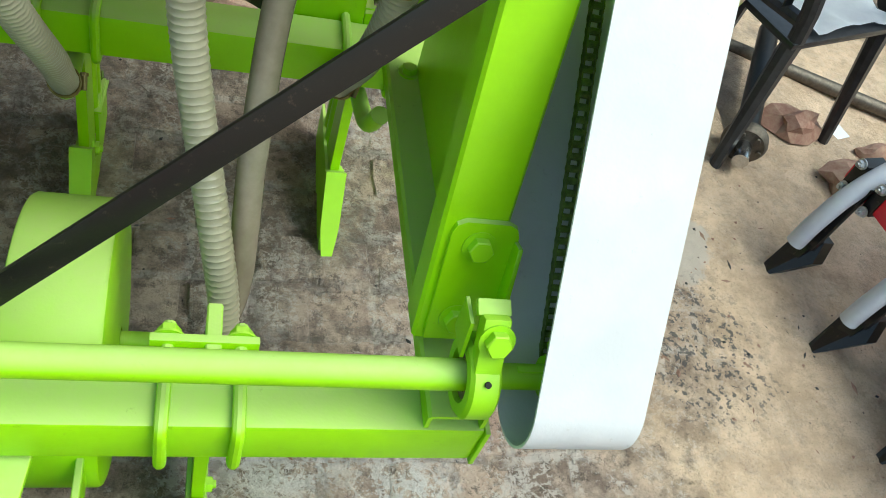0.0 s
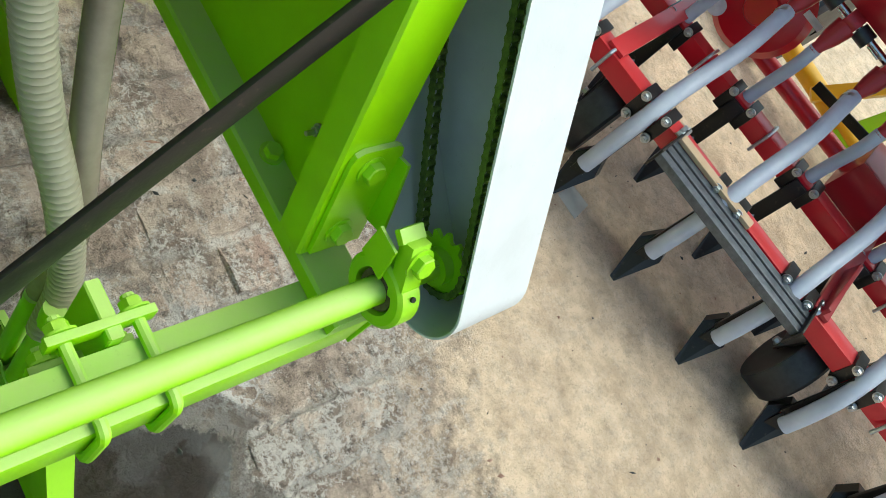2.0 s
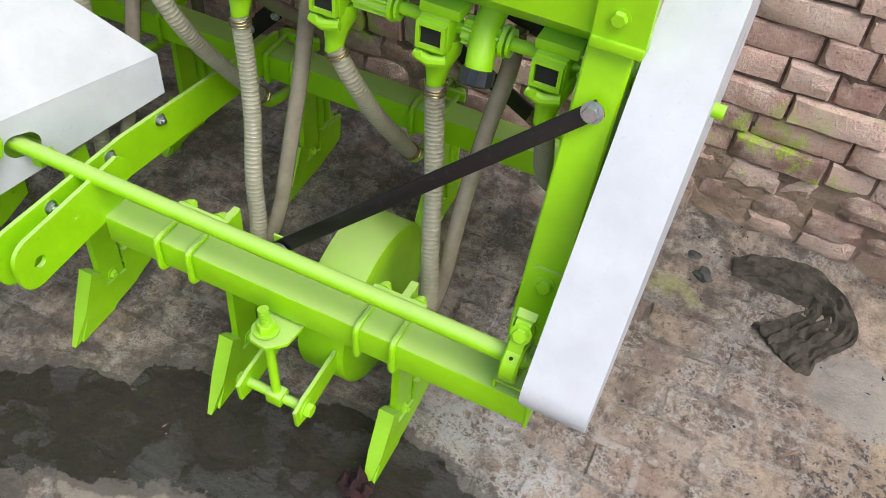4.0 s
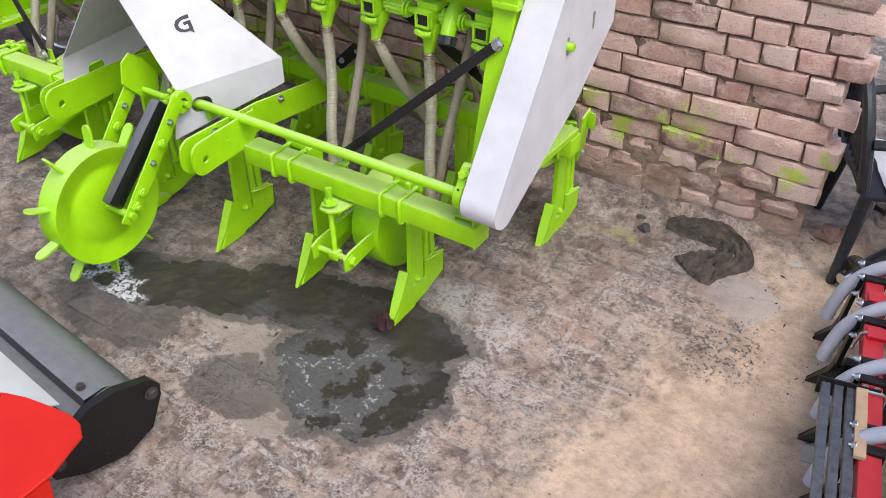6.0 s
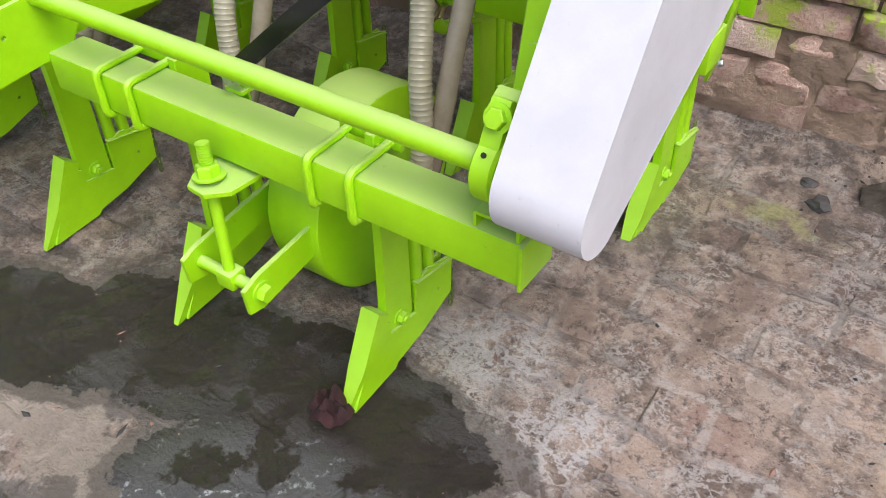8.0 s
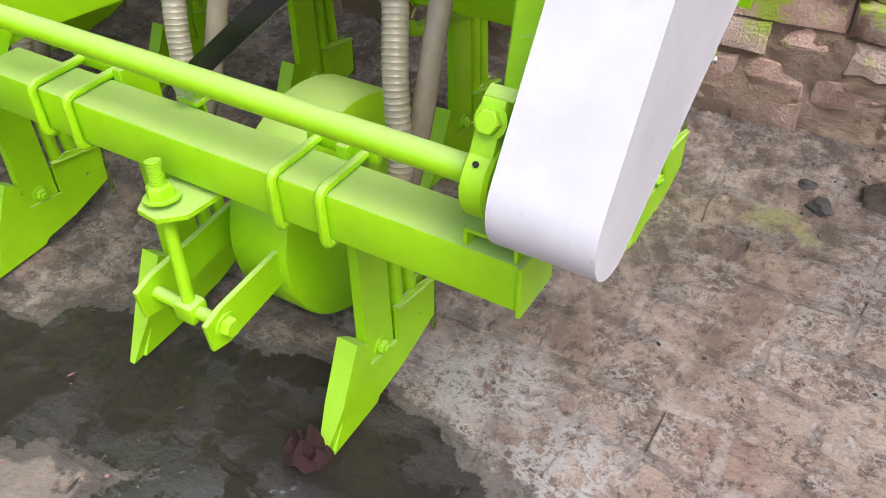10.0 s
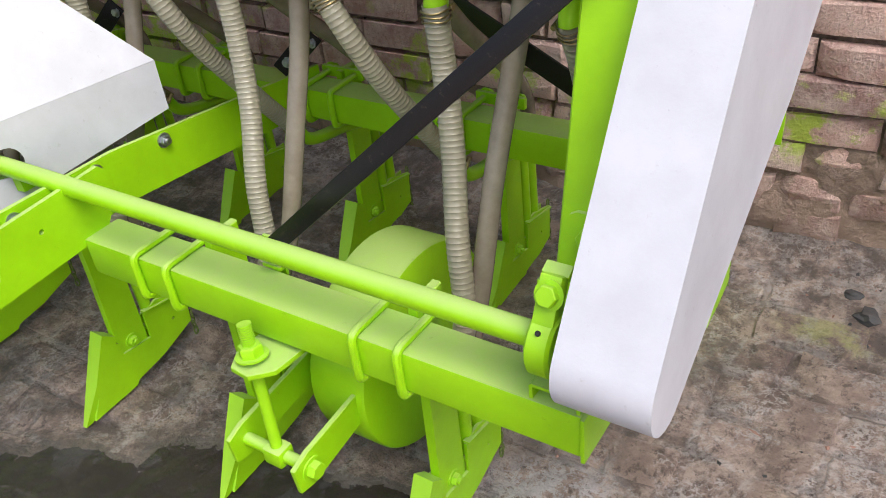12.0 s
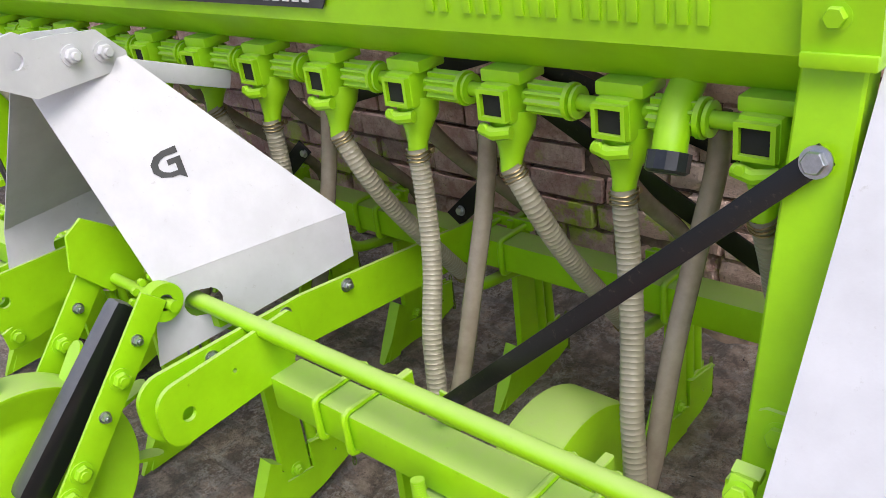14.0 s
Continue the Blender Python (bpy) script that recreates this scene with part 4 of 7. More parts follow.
def roller_chain():
    """Two sprockets and the chain of separate links round them, in the plane of the guard."""
    cx, ra, rb = 0.022, 0.040, 0.058
    a, b = Vector((0, SHAFT_Y, SHAFT_Z)), Vector((0, 0.338, 1.022))
    for c, r, teeth in ((a, ra, 13), (b, rb, 19)):
        bm = bmesh.new()
        pts = []
        for k in range(teeth * 4):
            q = 2 * math.pi * k / (teeth * 4)
            rr = r + (0.005 if k % 4 in (0, 1) else -0.004)
            pts.append((c.y + rr * math.cos(q), c.z + rr * math.sin(q)))
        plate(bm, pts, "x", cx - 0.003, 0.006)
        cyl(bm, (cx - 0.018, c.y, c.z), (cx + 0.012, c.y, c.z), 0.024, n=20)
        part("sprocket", bm, LIME_CAST, drill, "toothed drive sprocket")
    # path: two straight runs and two arcs
    d = (b - a)
    ang = math.atan2(d.z, d.y)
    path = []
    n1 = Vector((0, -math.sin(ang), math.cos(ang)))
    for k in range(13):
        q = ang + math.pi / 2 + math.pi * k / 12
        path.append(a + Vector((0, math.cos(q), math.sin(q))) * ra)
    for k in range(13):
        q = ang - math.pi / 2 + math.pi * k / 12
        path.append(b + Vector((0, math.cos(q), math.sin(q))) * rb)
    path.append(path[0])
    link = bmesh.new()
    for s in (-1, 1):
        for u, v in ((-0.0065, 0.0055), (0.0065, 0.0055)):
            cyl(link, (s * 0.0055, u, 0), (s * 0.0075, u, 0), v, n=8)
        box(link, (min(s * 0.0055, s * 0.0075), -0.0065, -0.0038), (max(s * 0.0055, s * 0.0075), 0.0065, 0.0038), 0)
    cyl(link, (-0.006, -0.0065, 0), (0.006, -0.0065, 0), 0.0042, n=8, caps=False)
    me = mesh_of("chain_link", link, CHAIN_METAL)
    run = curve_even(path, 0.0135)
    chain = part("chain", cyl(bmesh.new(), (cx - 0.009, a.y, a.z - ra), (cx + 0.009, a.y, a.z - ra), 0.0028, n=8), CHAIN_METAL, drill, "painted roller chain")
    for k, (p, q) in enumerate(zip(run, run[1:])):
        t = (q - p).normalized()
        m = Matrix((Vector((1, 0, 0)), t, Vector((1, 0, 0)).cross(t))).transposed()
        ob = place("chain_link", me, chain, Vector((cx, 0, 0)) + (p + q) / 2, m)


def curve_even(path, step):
    out, need = [path[0]], step
    for p, q in zip(path, path[1:]):
        seg, done = (q - p).length, 0.0
        while seg - done >= need:
            done += need
            out.append(p.lerp(q, done / seg))
            need = step
        need -= seg - done
    return out


def seed_box():
    x0, x1 = flip(-0.105), -0.105
    prof = [(0.345, 1.070), (0.255, 1.142), (0.227, 1.62), (0.86, 1.62), (0.82, 1.142), (0.70, 1.070)]
    bm = bmesh.new()
    plate(bm, prof, "x", x0, x1 - x0, (), 0.004)
    b = part("seed_box", bm, LIME_CLEAN, drill, "lime green sheet metal seed box")
    for s in (0, 1):
        fx = (lambda x: x) if s == 0 else flip
        bm = bmesh.new()
        xa, xb = sorted((fx(-0.115), fx(-0.030)))
        plate(bm, [(0.233, 1.145), (0.215, 1.62), (0.227, 1.62), (0.257, 1.145)], "x", xa, xb - xa)
        box(bm, (xa, 0.227, 1.137), (xb, 0.263, 1.155), 0.003)
        part("end_strip", bm, LIME_CLEAN, b)
        bm = bmesh.new()
        hexnut(bm, (fx(-0.078), 0.233, 1.195), (0, -1, 0), 0.0125, 0.010)
        part("bolt", bm, LIME_CAST, b)
    # dark makers' plate and stamped characters, kept as plain shapes
    bm = bmesh.new()
    plate(bm, [(-0.928, 1.190), (-0.943, 1.168), (-1.62, 1.168), (-1.62, 1.31), (-0.90, 1.31)], "y", 0.2445, 0.003)
    lab = part("plate_label", bm, LOGO, b, "black printed label with a honeycomb edge")
    for k in range(22):
        bm = bmesh.new()
        box(bm, (-1.58 + 0.028 * k, 0.2425, 1.178), (-1.562 + 0.028 * k, 0.2445, 1.186), 0)
        part("printed_bar", bm, WHITE_LABEL, lab)
    x = -0.70
    for k, gap in enumerate((0.028, 0.046, 0.028, 0.028, 0.042, 0.028, 0.028, 0.042, 0.028, 0.028, 0.028, 0.042, 0.028, 0.028, 0.024)):
        bm = bmesh.new()
        box(bm, (x, 0.2485, 1.172), (x + 0.016, 0.2516, 1.214), 0.001)
        part("stamped_bar", bm, LIME_CAST, b)
        x += gap


def seed_meters():
    # casting, its mounting plate, outlet, hinge and raised window frame
    bm = bmesh.new()
    lathe(bm, (-0.020, 0.340, 1.015), (1, 0, 0), [(0, 0.0), (0, 0.044), (0.006, 0.047), (0.030, 0.047), (0.036, 0.043), (0.036, 0.0)], 24)
    body = mesh_of("seed_meter", bm, LIME_CAST)
    bm = bmesh.new()
    box(bm, (-0.040, 0.307, 1.048), (0.040, 0.375, 1.070), 0.005)
    mount = mesh_of("mount_plate", bm, LIME_CAST)
    bm = bmesh.new()
    box(bm, (-0.034, 0.295, 0.985), (0.026, 0.360, 1.050), 0.008)
    house = mesh_of("housing", bm, LIME_CAST)
    bm = bmesh.new()
    lathe(bm, (-0.004, 0.340, 0.996), (0, -0.20, -1), [(0, 0.0), (0, 0.040), (0.030, 0.038), (0.062, 0.024), (0.085, 0.019), (0.105, 0.018), (0.105, 0)], 18)
    outlet = mesh_of("outlet", bm, LIME_CAST)
    bm = bmesh.new()
    sweep(bm, [(-0.034, 0.293, 0.974), (-0.004, 0.285, 0.970), (0.026, 0.293, 0.974)], 0.011, 10)
    hinge = mesh_of("hinge", bm, LIME_CAST)
    bm = bmesh.new()
    plate(bm, [(-0.033, 0.991), (0.023, 0.991), (0.023, 1.043), (-0.033, 1.043)], "y", 0.284, 0.013, [[(-0.026, 0.998), (0.016, 0.998), (0.016, 1.036), (-0.026, 1.036)]])
    rim = mesh_of("window_frame", bm, LIME_CAST)
    bm = bmesh.new()
    box(bm, (-0.0255, 0.2915, 0.9985), (0.0155, 0.2945, 1.0355), 0)
    win = mesh_of("window", bm, CAVITY)
    bm = bmesh.new()
    pts = []
    for k in range(40):
        q = 2 * math.pi * k / 40
        rr = 0.027 if k % 4 < 2 else 0.020
        pts.append((0.338 + rr * math.cos(q), 1.022 + rr * math.sin(q)))
    plate(bm, pts, "x", 0.040, 0.070)
    lathe(bm, (0.112, 0.338, 1.022), (1, 0, 0), [(0, 0.014), (0, 0.030), (0.008, 0.030), (0.008, 0.014)], 20, True)
    lathe(bm, (0.124, 0.338, 1.022), (1, 0, 0), [(0, 0.014), (0, 0.026), (0.006, 0.026), (0.006, 0.014)], 20, True)
    flute = mesh_of("fluted_roller", bm, LIME)
    bm = bmesh.new()
    hexnut(bm, (-0.022, 0.286, 0.978), (0, -1, 0.1), 0.0085, 0.008, False)
    bolt = mesh_of("bolt", bm, LIME_CAST)
    for x in METER_X:
        m = place("seed_meter", body, drill, (x, 0, 0), None, "cast seed metering unit")
        for name, me in (("window", win), ("mount_plate", mount), ("housing", house), ("outlet", outlet), ("hinge", hinge), ("window_frame", rim)):
            place(name, me, m, (x, 0, 0))
        place("fluted_roller", flute, m, (x, 0, 0))
        place("bolt", bolt, m, (x, 0, 0))
    bm = bmesh.new()
    cyl(bm, (flip(-0.10), 0.338, 1.022), (-0.10, 0.338, 1.022), 0.0125, n=16)
    part("metering_shaft", bm, LIME_CAST, drill)
    # capped drain elbow between two meters
    bm = bmesh.new()
    sweep(bm, curve_points([(-0.318, 0.365, 1.065), (-0.318, 0.330, 1.035), (-0.312, 0.300, 1.000), (-0.310, 0.290, 0.980)], 0.006), 0.025, 20)
    e = part("drain_elbow", bm, LIME_CAST, drill, "green outlet elbow")
    bm = bmesh.new()
    lathe(bm, (-0.310, 0.292, 0.984), (0.05, -0.45, -0.9), [(0, 0), (0, 0.030), (0.026, 0.030), (0.030, 0.026), (0.030, 0)], 24)
    x, y, z = frame_of((0.05, -0.45, -0.9))
    for v in bm.verts:
        d = v.co - Vector((-0.310, 0.292, 0.984))
        u, w, h = d.dot(x), d.dot(y), d.dot(z)
        k = 1.0 + (0.05 if round(math.atan2(w, u) / math.pi * 12) % 2 and h < 0.028 else 0.0)
        v.co = Vector((-0.310, 0.292, 0.984)) + x * u * k + y * w * k + z * h
    part("cap", bm, PLASTIC_BLACK, e, "black ribbed screw cap")


METER_X = [-0.182 - 0.2167 * k for k in range(13)]
OUT_Y, OUT_Z = 0.318, 0.892


def ribbed(bm, ctrl, r, pitch=0.0094, n=12):
    """Tube wound with a raised, paler rib at each pitch."""
    lift = (1.035, 1.0, 0.985, 0.98, 0.985, 1.0)
    sweep(bm, curve_points(ctrl, pitch / 6), lambda run, k: r * lift[k % 6], n, False)
    bm.faces.ensure_lookup_table()
    for f in bm.faces:
        f.material_index = 1 if (f.index // n) % 6 == 0 else 0


def hose(ctrl, r, material, label, clamp=True, end_clamp=False, ribs=True):
    bm = bmesh.new()
    if ribs:
        ribbed(bm, ctrl, r)
    else:
        sweep(bm, curve_points(ctrl, 0.012), r, 14, False)
    h = part("hose", bm, material, drill, label)
    if ribs:
        h.data.materials.append(HOSE_RIB)
    for ok, a, b in ((clamp, 0, 1), (end_clamp, -1, -2)):
        if not ok:
            continue
        bm = bmesh.new()
        p = Vector(ctrl[a])
        d = (Vector(ctrl[b]) - p).normalized()
        x, y, z = frame_of(d)
        for k in range(3):
            c = p + d * (0.008 + 0.007 * k)
            ring = [c + (x * math.cos(q) + y * math.sin(q)) * (r + 0.0025) + d * 0.0012 * math.sin(3 * q + k) for q in (2 * math.pi * j / 16 for j in range(17))]
            sweep(bm, ring, 0.0016, 5, False)
        c = p + d * 0.012 + x * (r + 0.006)
        cyl(bm, c - y * 0.010, c + y * 0.010, 0.0045, n=8)
        hexnut(bm, c + y * 0.010, y, 0.006, 0.005, False)
        part("wire_clamp", bm, BRASS, h, "twisted wire hose clamp")


def hoses():
    for k, mx in enumerate(METER_X):
        tx = ROWS[k]
        top = (mx - 0.004, OUT_Y, OUT_Z + 0.012)
        rnd = random.Random(k)
        j = rnd.uniform(-0.008, 0.008)
        if k % 2 == 1:
            # to a front tine: nearly straight down, beside a clear hose from the rear row
            hose([top, (mx + 0.004, OUT_Y - 0.004, 0.80), (mx + 0.030 + j, 0.285, 0.68), (mx + 0.050, 0.235, 0.56), (tx + 0.014, 0.205, 0.43), (tx, 0.184, 0.33)], 0.0195, HOSE, "beige ribbed plastic hose")
            rx = mx + 0.115
            low = 0.036 if k == 1 else 0.058
            hose([(rx, 0.390, 1.015), (rx, 0.385, 0.94), (rx - (0.02 if k == 1 else 0.006), 0.36, 0.80), (tx + low + j, 0.30, 0.64), (tx + low - 0.008, 0.238, 0.47), (tx + 0.004, 0.222, 0.34)], 0.0175, HOSE_CLEAR, "brownish clear hose", True, False, False)
        else:
            # to a rear tine
            if k == 0:
                ctrl = [top, (mx, 0.345, 0.83), (mx - 0.005, 0.40, 0.72), (mx - 0.010, 0.50, 0.60), (mx - 0.010, 0.59, 0.52), (tx - 0.04, 0.655, 0.46)]
            else:
                ctrl = [top, (mx + 0.030, OUT_Y + 0.018, 0.82), (mx + 0.044, OUT_Y + 0.07, 0.72), (tx + 0.018, 0.47, 0.60), (tx + 0.014, 0.545, 0.505), (tx + 0.012, 0.575, 0.470)]
            hose(ctrl, 0.0195, HOSE, "beige ribbed plastic hose", True, True)
            rx = mx + 0.105
            hose([(rx, 0.43, 1.0), (rx, 0.45, 0.90), (rx - 0.02, 0.58, 0.76), (tx + 0.05, 0.73, 0.62), (tx + 0.01, 0.87, 0.48), (tx, 0.890, 0.36)], 0.0175, HOSE_CLEAR, "brownish clear hose", False, False, False)
            # stub tube that carries the hose end past the rear bar
            bm = bmesh.new()
            sweep(bm, curve_points([(tx + 0.012, 0.570, 0.482), (tx + 0.005, 0.62, 0.42), (tx, 0.75, 0.39), (tx, 0.852, 0.36)], 0.012), 0.015, 12)
            part("seed_spout", bm, LIME, drill)


def depth_wheel():
    """Plain drum wheel between the bars, on two arms set by a threaded rod."""
    for s in (0, 1):
        fx = (lambda x: x) if s == 0 else flip
        cx, cy, cz, r, hw = fx(-0.530), 0.280, 0.258, 0.204, 0.062
        bm = bmesh.new()
        lathe(bm, (cx - hw, cy, cz), (1, 0, 0), [(-0.004, 0.02), (-0.004, r - 0.06), (0.0, r - 0.012), (0.003, r - 0.003), (0.008, r), (2 * hw - 0.008, r), (2 * hw - 0.003, r - 0.003), (2 * hw, r - 0.012), (2 * hw + 0.004, r - 0.06), (2 * hw + 0.004, 0.02)], 56)
        w = part("depth_wheel", bm, LIME, drill, "plain green drum wheel")
        bm = bmesh.new()
        cyl(bm, (cx - 0.13, cy, cz), (cx + 0.13, cy, cz), 0.014, n=14)
        part("axle", bm, LIME_CAST, w)
        ax = fx(-0.563)
        for dx in (-0.072, 0.072):
            bm = bmesh.new()
            plate(bm, [(-0.085, 0.215), (-0.090, 0.270), (-0.055, 0.282), (0.285, 0.312), (0.305, 0.285), (0.285, 0.258), (-0.055, 0.208)], "x", ax + dx - 0.005, 0.010, (), 0.0015)
            a = part("wheel_arm", bm, LIME, drill, "flat arm of the depth wheel")
            bm = bmesh.new()
            hexnut(bm, (ax + dx + (0.005 if dx > 0 else -0.005), -0.053, 0.245), (1 if dx > 0 else -1, 0, 0), 0.0165, 0.014)
            part("bolt", bm, LIME_CAST, a)
        bm = bmesh.new()
        cyl(bm, (ax - 0.070, -0.053, 0.245), (ax + 0.070, -0.053, 0.245), 0.0115, n=14)
        box(bm, (ax - 0.016, -0.071, 0.228), (ax + 0.024, -0.035, 0.262), 0.006)
        part("cross_pin", bm, LIME, drill)
        bm = bmesh.new()
        low, high = Vector((ax + 0.004, -0.053, 0.250)), Vector((ax - 0.027, -0.024, 0.493))
        d = (high - low).normalized()
        cyl(bm, low, high, 0.0105, n=14)
        k = 0.16
        while k < (high - low).length - 0.002:
            cyl(bm, low + d * k, low + d * (k + 0.002), 0.0122, n=12)
            k += 0.004
        rod = part("adjusting_rod", bm, LIME_CAST, drill, "threaded depth adjusting rod")
        bm = bmesh.new()
        at = low + d * ((0.434 - low.z) / d.z)
        hexnut(bm, at, d, 0.0205, 0.019, True)
        hexnut(bm, at - d * 0.014, -d, 0.0205, 0.012, False)
        part("nut", bm, LIME_CAST, rod)
        bm = bmesh.new()
        plate(bm, [(ax - 0.055, 0.05), (ax - 0.058, -0.030), (ax - 0.040, -0.062), (ax + 0.000, -0.066), (ax + 0.032, -0.035), (ax + 0.040, 0.05)], "z", 0.417, 0.010, (), 0.001)
        part("rod_plate", bm, LIME, drill)


def hitch_cover():
    """White folded sheet covers over the drive in the middle, joined at the top link mast."""
    c1, c1b = Vector((-1.062, 0.305, 0.733)), Vector((-1.062, 0.302, 0.632))
    c2, c2b = Vector((-1.245, -0.052, 0.690)), Vector((-1.290, -0.052, 0.505))
    c3, c4 = Vector((-1.372, 0.088, 1.098)), Vector((-1.461, -0.0856, 1.078))
    for s in (0, 1):
        f = (lambda v: v) if s == 0 else (lambda v: Vector((flip(v.x), v.y, v.z)))
        bm = bmesh.new()
        a, b, c, d, e, g = (f(v) for v in (c1, c2, c3, c4, c1b, c2b))
        if s:
            b, g, d = Vector((-1.80, -0.110, 0.708)), Vector((-1.82, -0.110, 0.548)), Vector((-1.50, -0.098, 1.075))
        level = (b - a).cross(c - a).normalized()
        d = d - level * (d - a).dot(level)
        sheet(bm, [a, c, d, b], 0.003)
        p = part("cover_panel", bm, WHITE, drill, "white sheet metal cover panel")
        # lower folded panel with the shaft slot
        bm = bmesh.new()
        u, w = (b - a), Vector((0, 0, 1))
        ln = u.length
        u.normalize()
        loop = [(0, 0), (ln, (b - a).z), (ln + 0.035, (g - a).z), (0, (e - a).z)]
        t = ((SHAFT_Y - a.y) / u.y)
        hole = [(t + 0.028 * math.cos(q) + 0.018 * (1 if math.cos(q) > 0 else -1) * 0.6, SHAFT_Z - a.z + 0.030 * math.sin(q) + 0.004) for q in (2 * math.pi * k / 16 for k in range(16))]
        flat = bmesh.new()
        plate(flat, loop, "z", 0, 0.003, [hole])
        uu = Vector((u.x, u.y, 0)).normalized()
        nn = uu.cross(w)
        for v in flat.verts:
            v.co = a + uu * v.co.x + w * v.co.y + nn * (v.co.z - 0.0015)
        part("cover_skirt", flat, WHITE, p)
        # return flange along the open edge
        bm = bmesh.new()
        for q, r in ((d, b), (b, g)):
            sheet(bm, [q, r, r + Vector((0, 0.022, 0)), q + Vector((0, 0.022, 0))], 0.003)
        part("cover_flange", bm, WHITE, p)
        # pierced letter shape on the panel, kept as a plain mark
        mid = a * 0.25 + b * 0.27 + c * 0.23 + d * 0.25
        ax, ay = (a - b).normalized(), ((c + d) / 2 - (a + b) / 2).normalized()
        nz = ax.cross(ay).normalized()
        if nz.y > 0:
            nz = -nz
        ay = (ay - ax * ay.dot(ax)).normalized()
        bm = bmesh.new()
        strokes = [[(0.036, 0.044), (0.000, 0.041), (-0.022, 0.032), (-0.036, 0.012), (-0.036, -0.012), (-0.022, -0.030), (0.002, -0.038), (0.022, -0.038), (0.022, -0.024),
                    (0.002, -0.024), (-0.012, -0.017), (-0.019, -0.006), (-0.019, 0.006), (-0.010, 0.018), (0.004, 0.024), (0.036, 0.025)],
                   [(0.004, 0.012), (0.038, 0.014), (0.038, -0.052), (0.022, -0.038), (0.022, -0.002), (0.004, -0.004)]]
        for st in strokes:
            va = [bm.verts.new(mid + ax * px * 0.80 + ay * py * 0.70 + nz * 0.0032) for px, py in st]
            vb = [bm.verts.new(mid + ax * px * 0.80 + ay * py * 0.70 + nz * 0.001) for px, py in st]
            bm.faces.new(va), bm.faces.new(vb[::-1])
            for k in range(len(st)):
                bm.faces.new((va[k], vb[k], vb[(k + 1) % len(st)], va[(k + 1) % len(st)]))
        part("logo_mark", bm, LOGO, p, "dark pierced emblem", 0)
        bm = bmesh.new()
        if s:
            hexnut(bm, a.lerp(b, 0.80) * 0.25 + e.lerp(g, 0.80) * 0.75 - nn * 0.004, -nn, 0.011, 0.009)
            hexnut(bm, a.lerp(b, 0.80) * 0.25 + e.lerp(g, 0.80) * 0.75 + nn * 0.004, nn, 0.011, 0.009)
            part("bolt", bm, ZINC, p)
    # top link mast
    bm = bmesh.new()
    for x in (XC - 0.045, XC + 0.045):
        out = [(-0.16, 1.10), (-0.17, 1.15), (-0.145, 1.185), (-0.105, 1.19), (-0.075, 1.168), (-0.035, 1.168), (0.005, 1.162), (0.045, 1.158), (0.094, 1.105), (0.094, 1.075), (-0.10, 1.065)]
        plate(bm, out, "x", x - 0.006, 0.012, [circle(-0.119, 1.141, 0.017)], 0)
    mast = part("top_link_mast", bm, WHITE, drill, "white top link bracket with a pin hole")
    for y, z in ((-0.015, 1.124), (0.049, 1.115)):
        bm = bmesh.new()
        hexnut(bm, (XC + 0.051, y, z), (1, 0, 0), 0.0155, 0.012, True, 0.01)
        part("bolt", bm, WHITE, mast)
    bm = bmesh.new()
    bar(bm, (XC, 0.085, 1.07), (XC, 0.32, 0.98), 0.08, 0.04)
    part("mast_stay", bm, WHITE, mast)


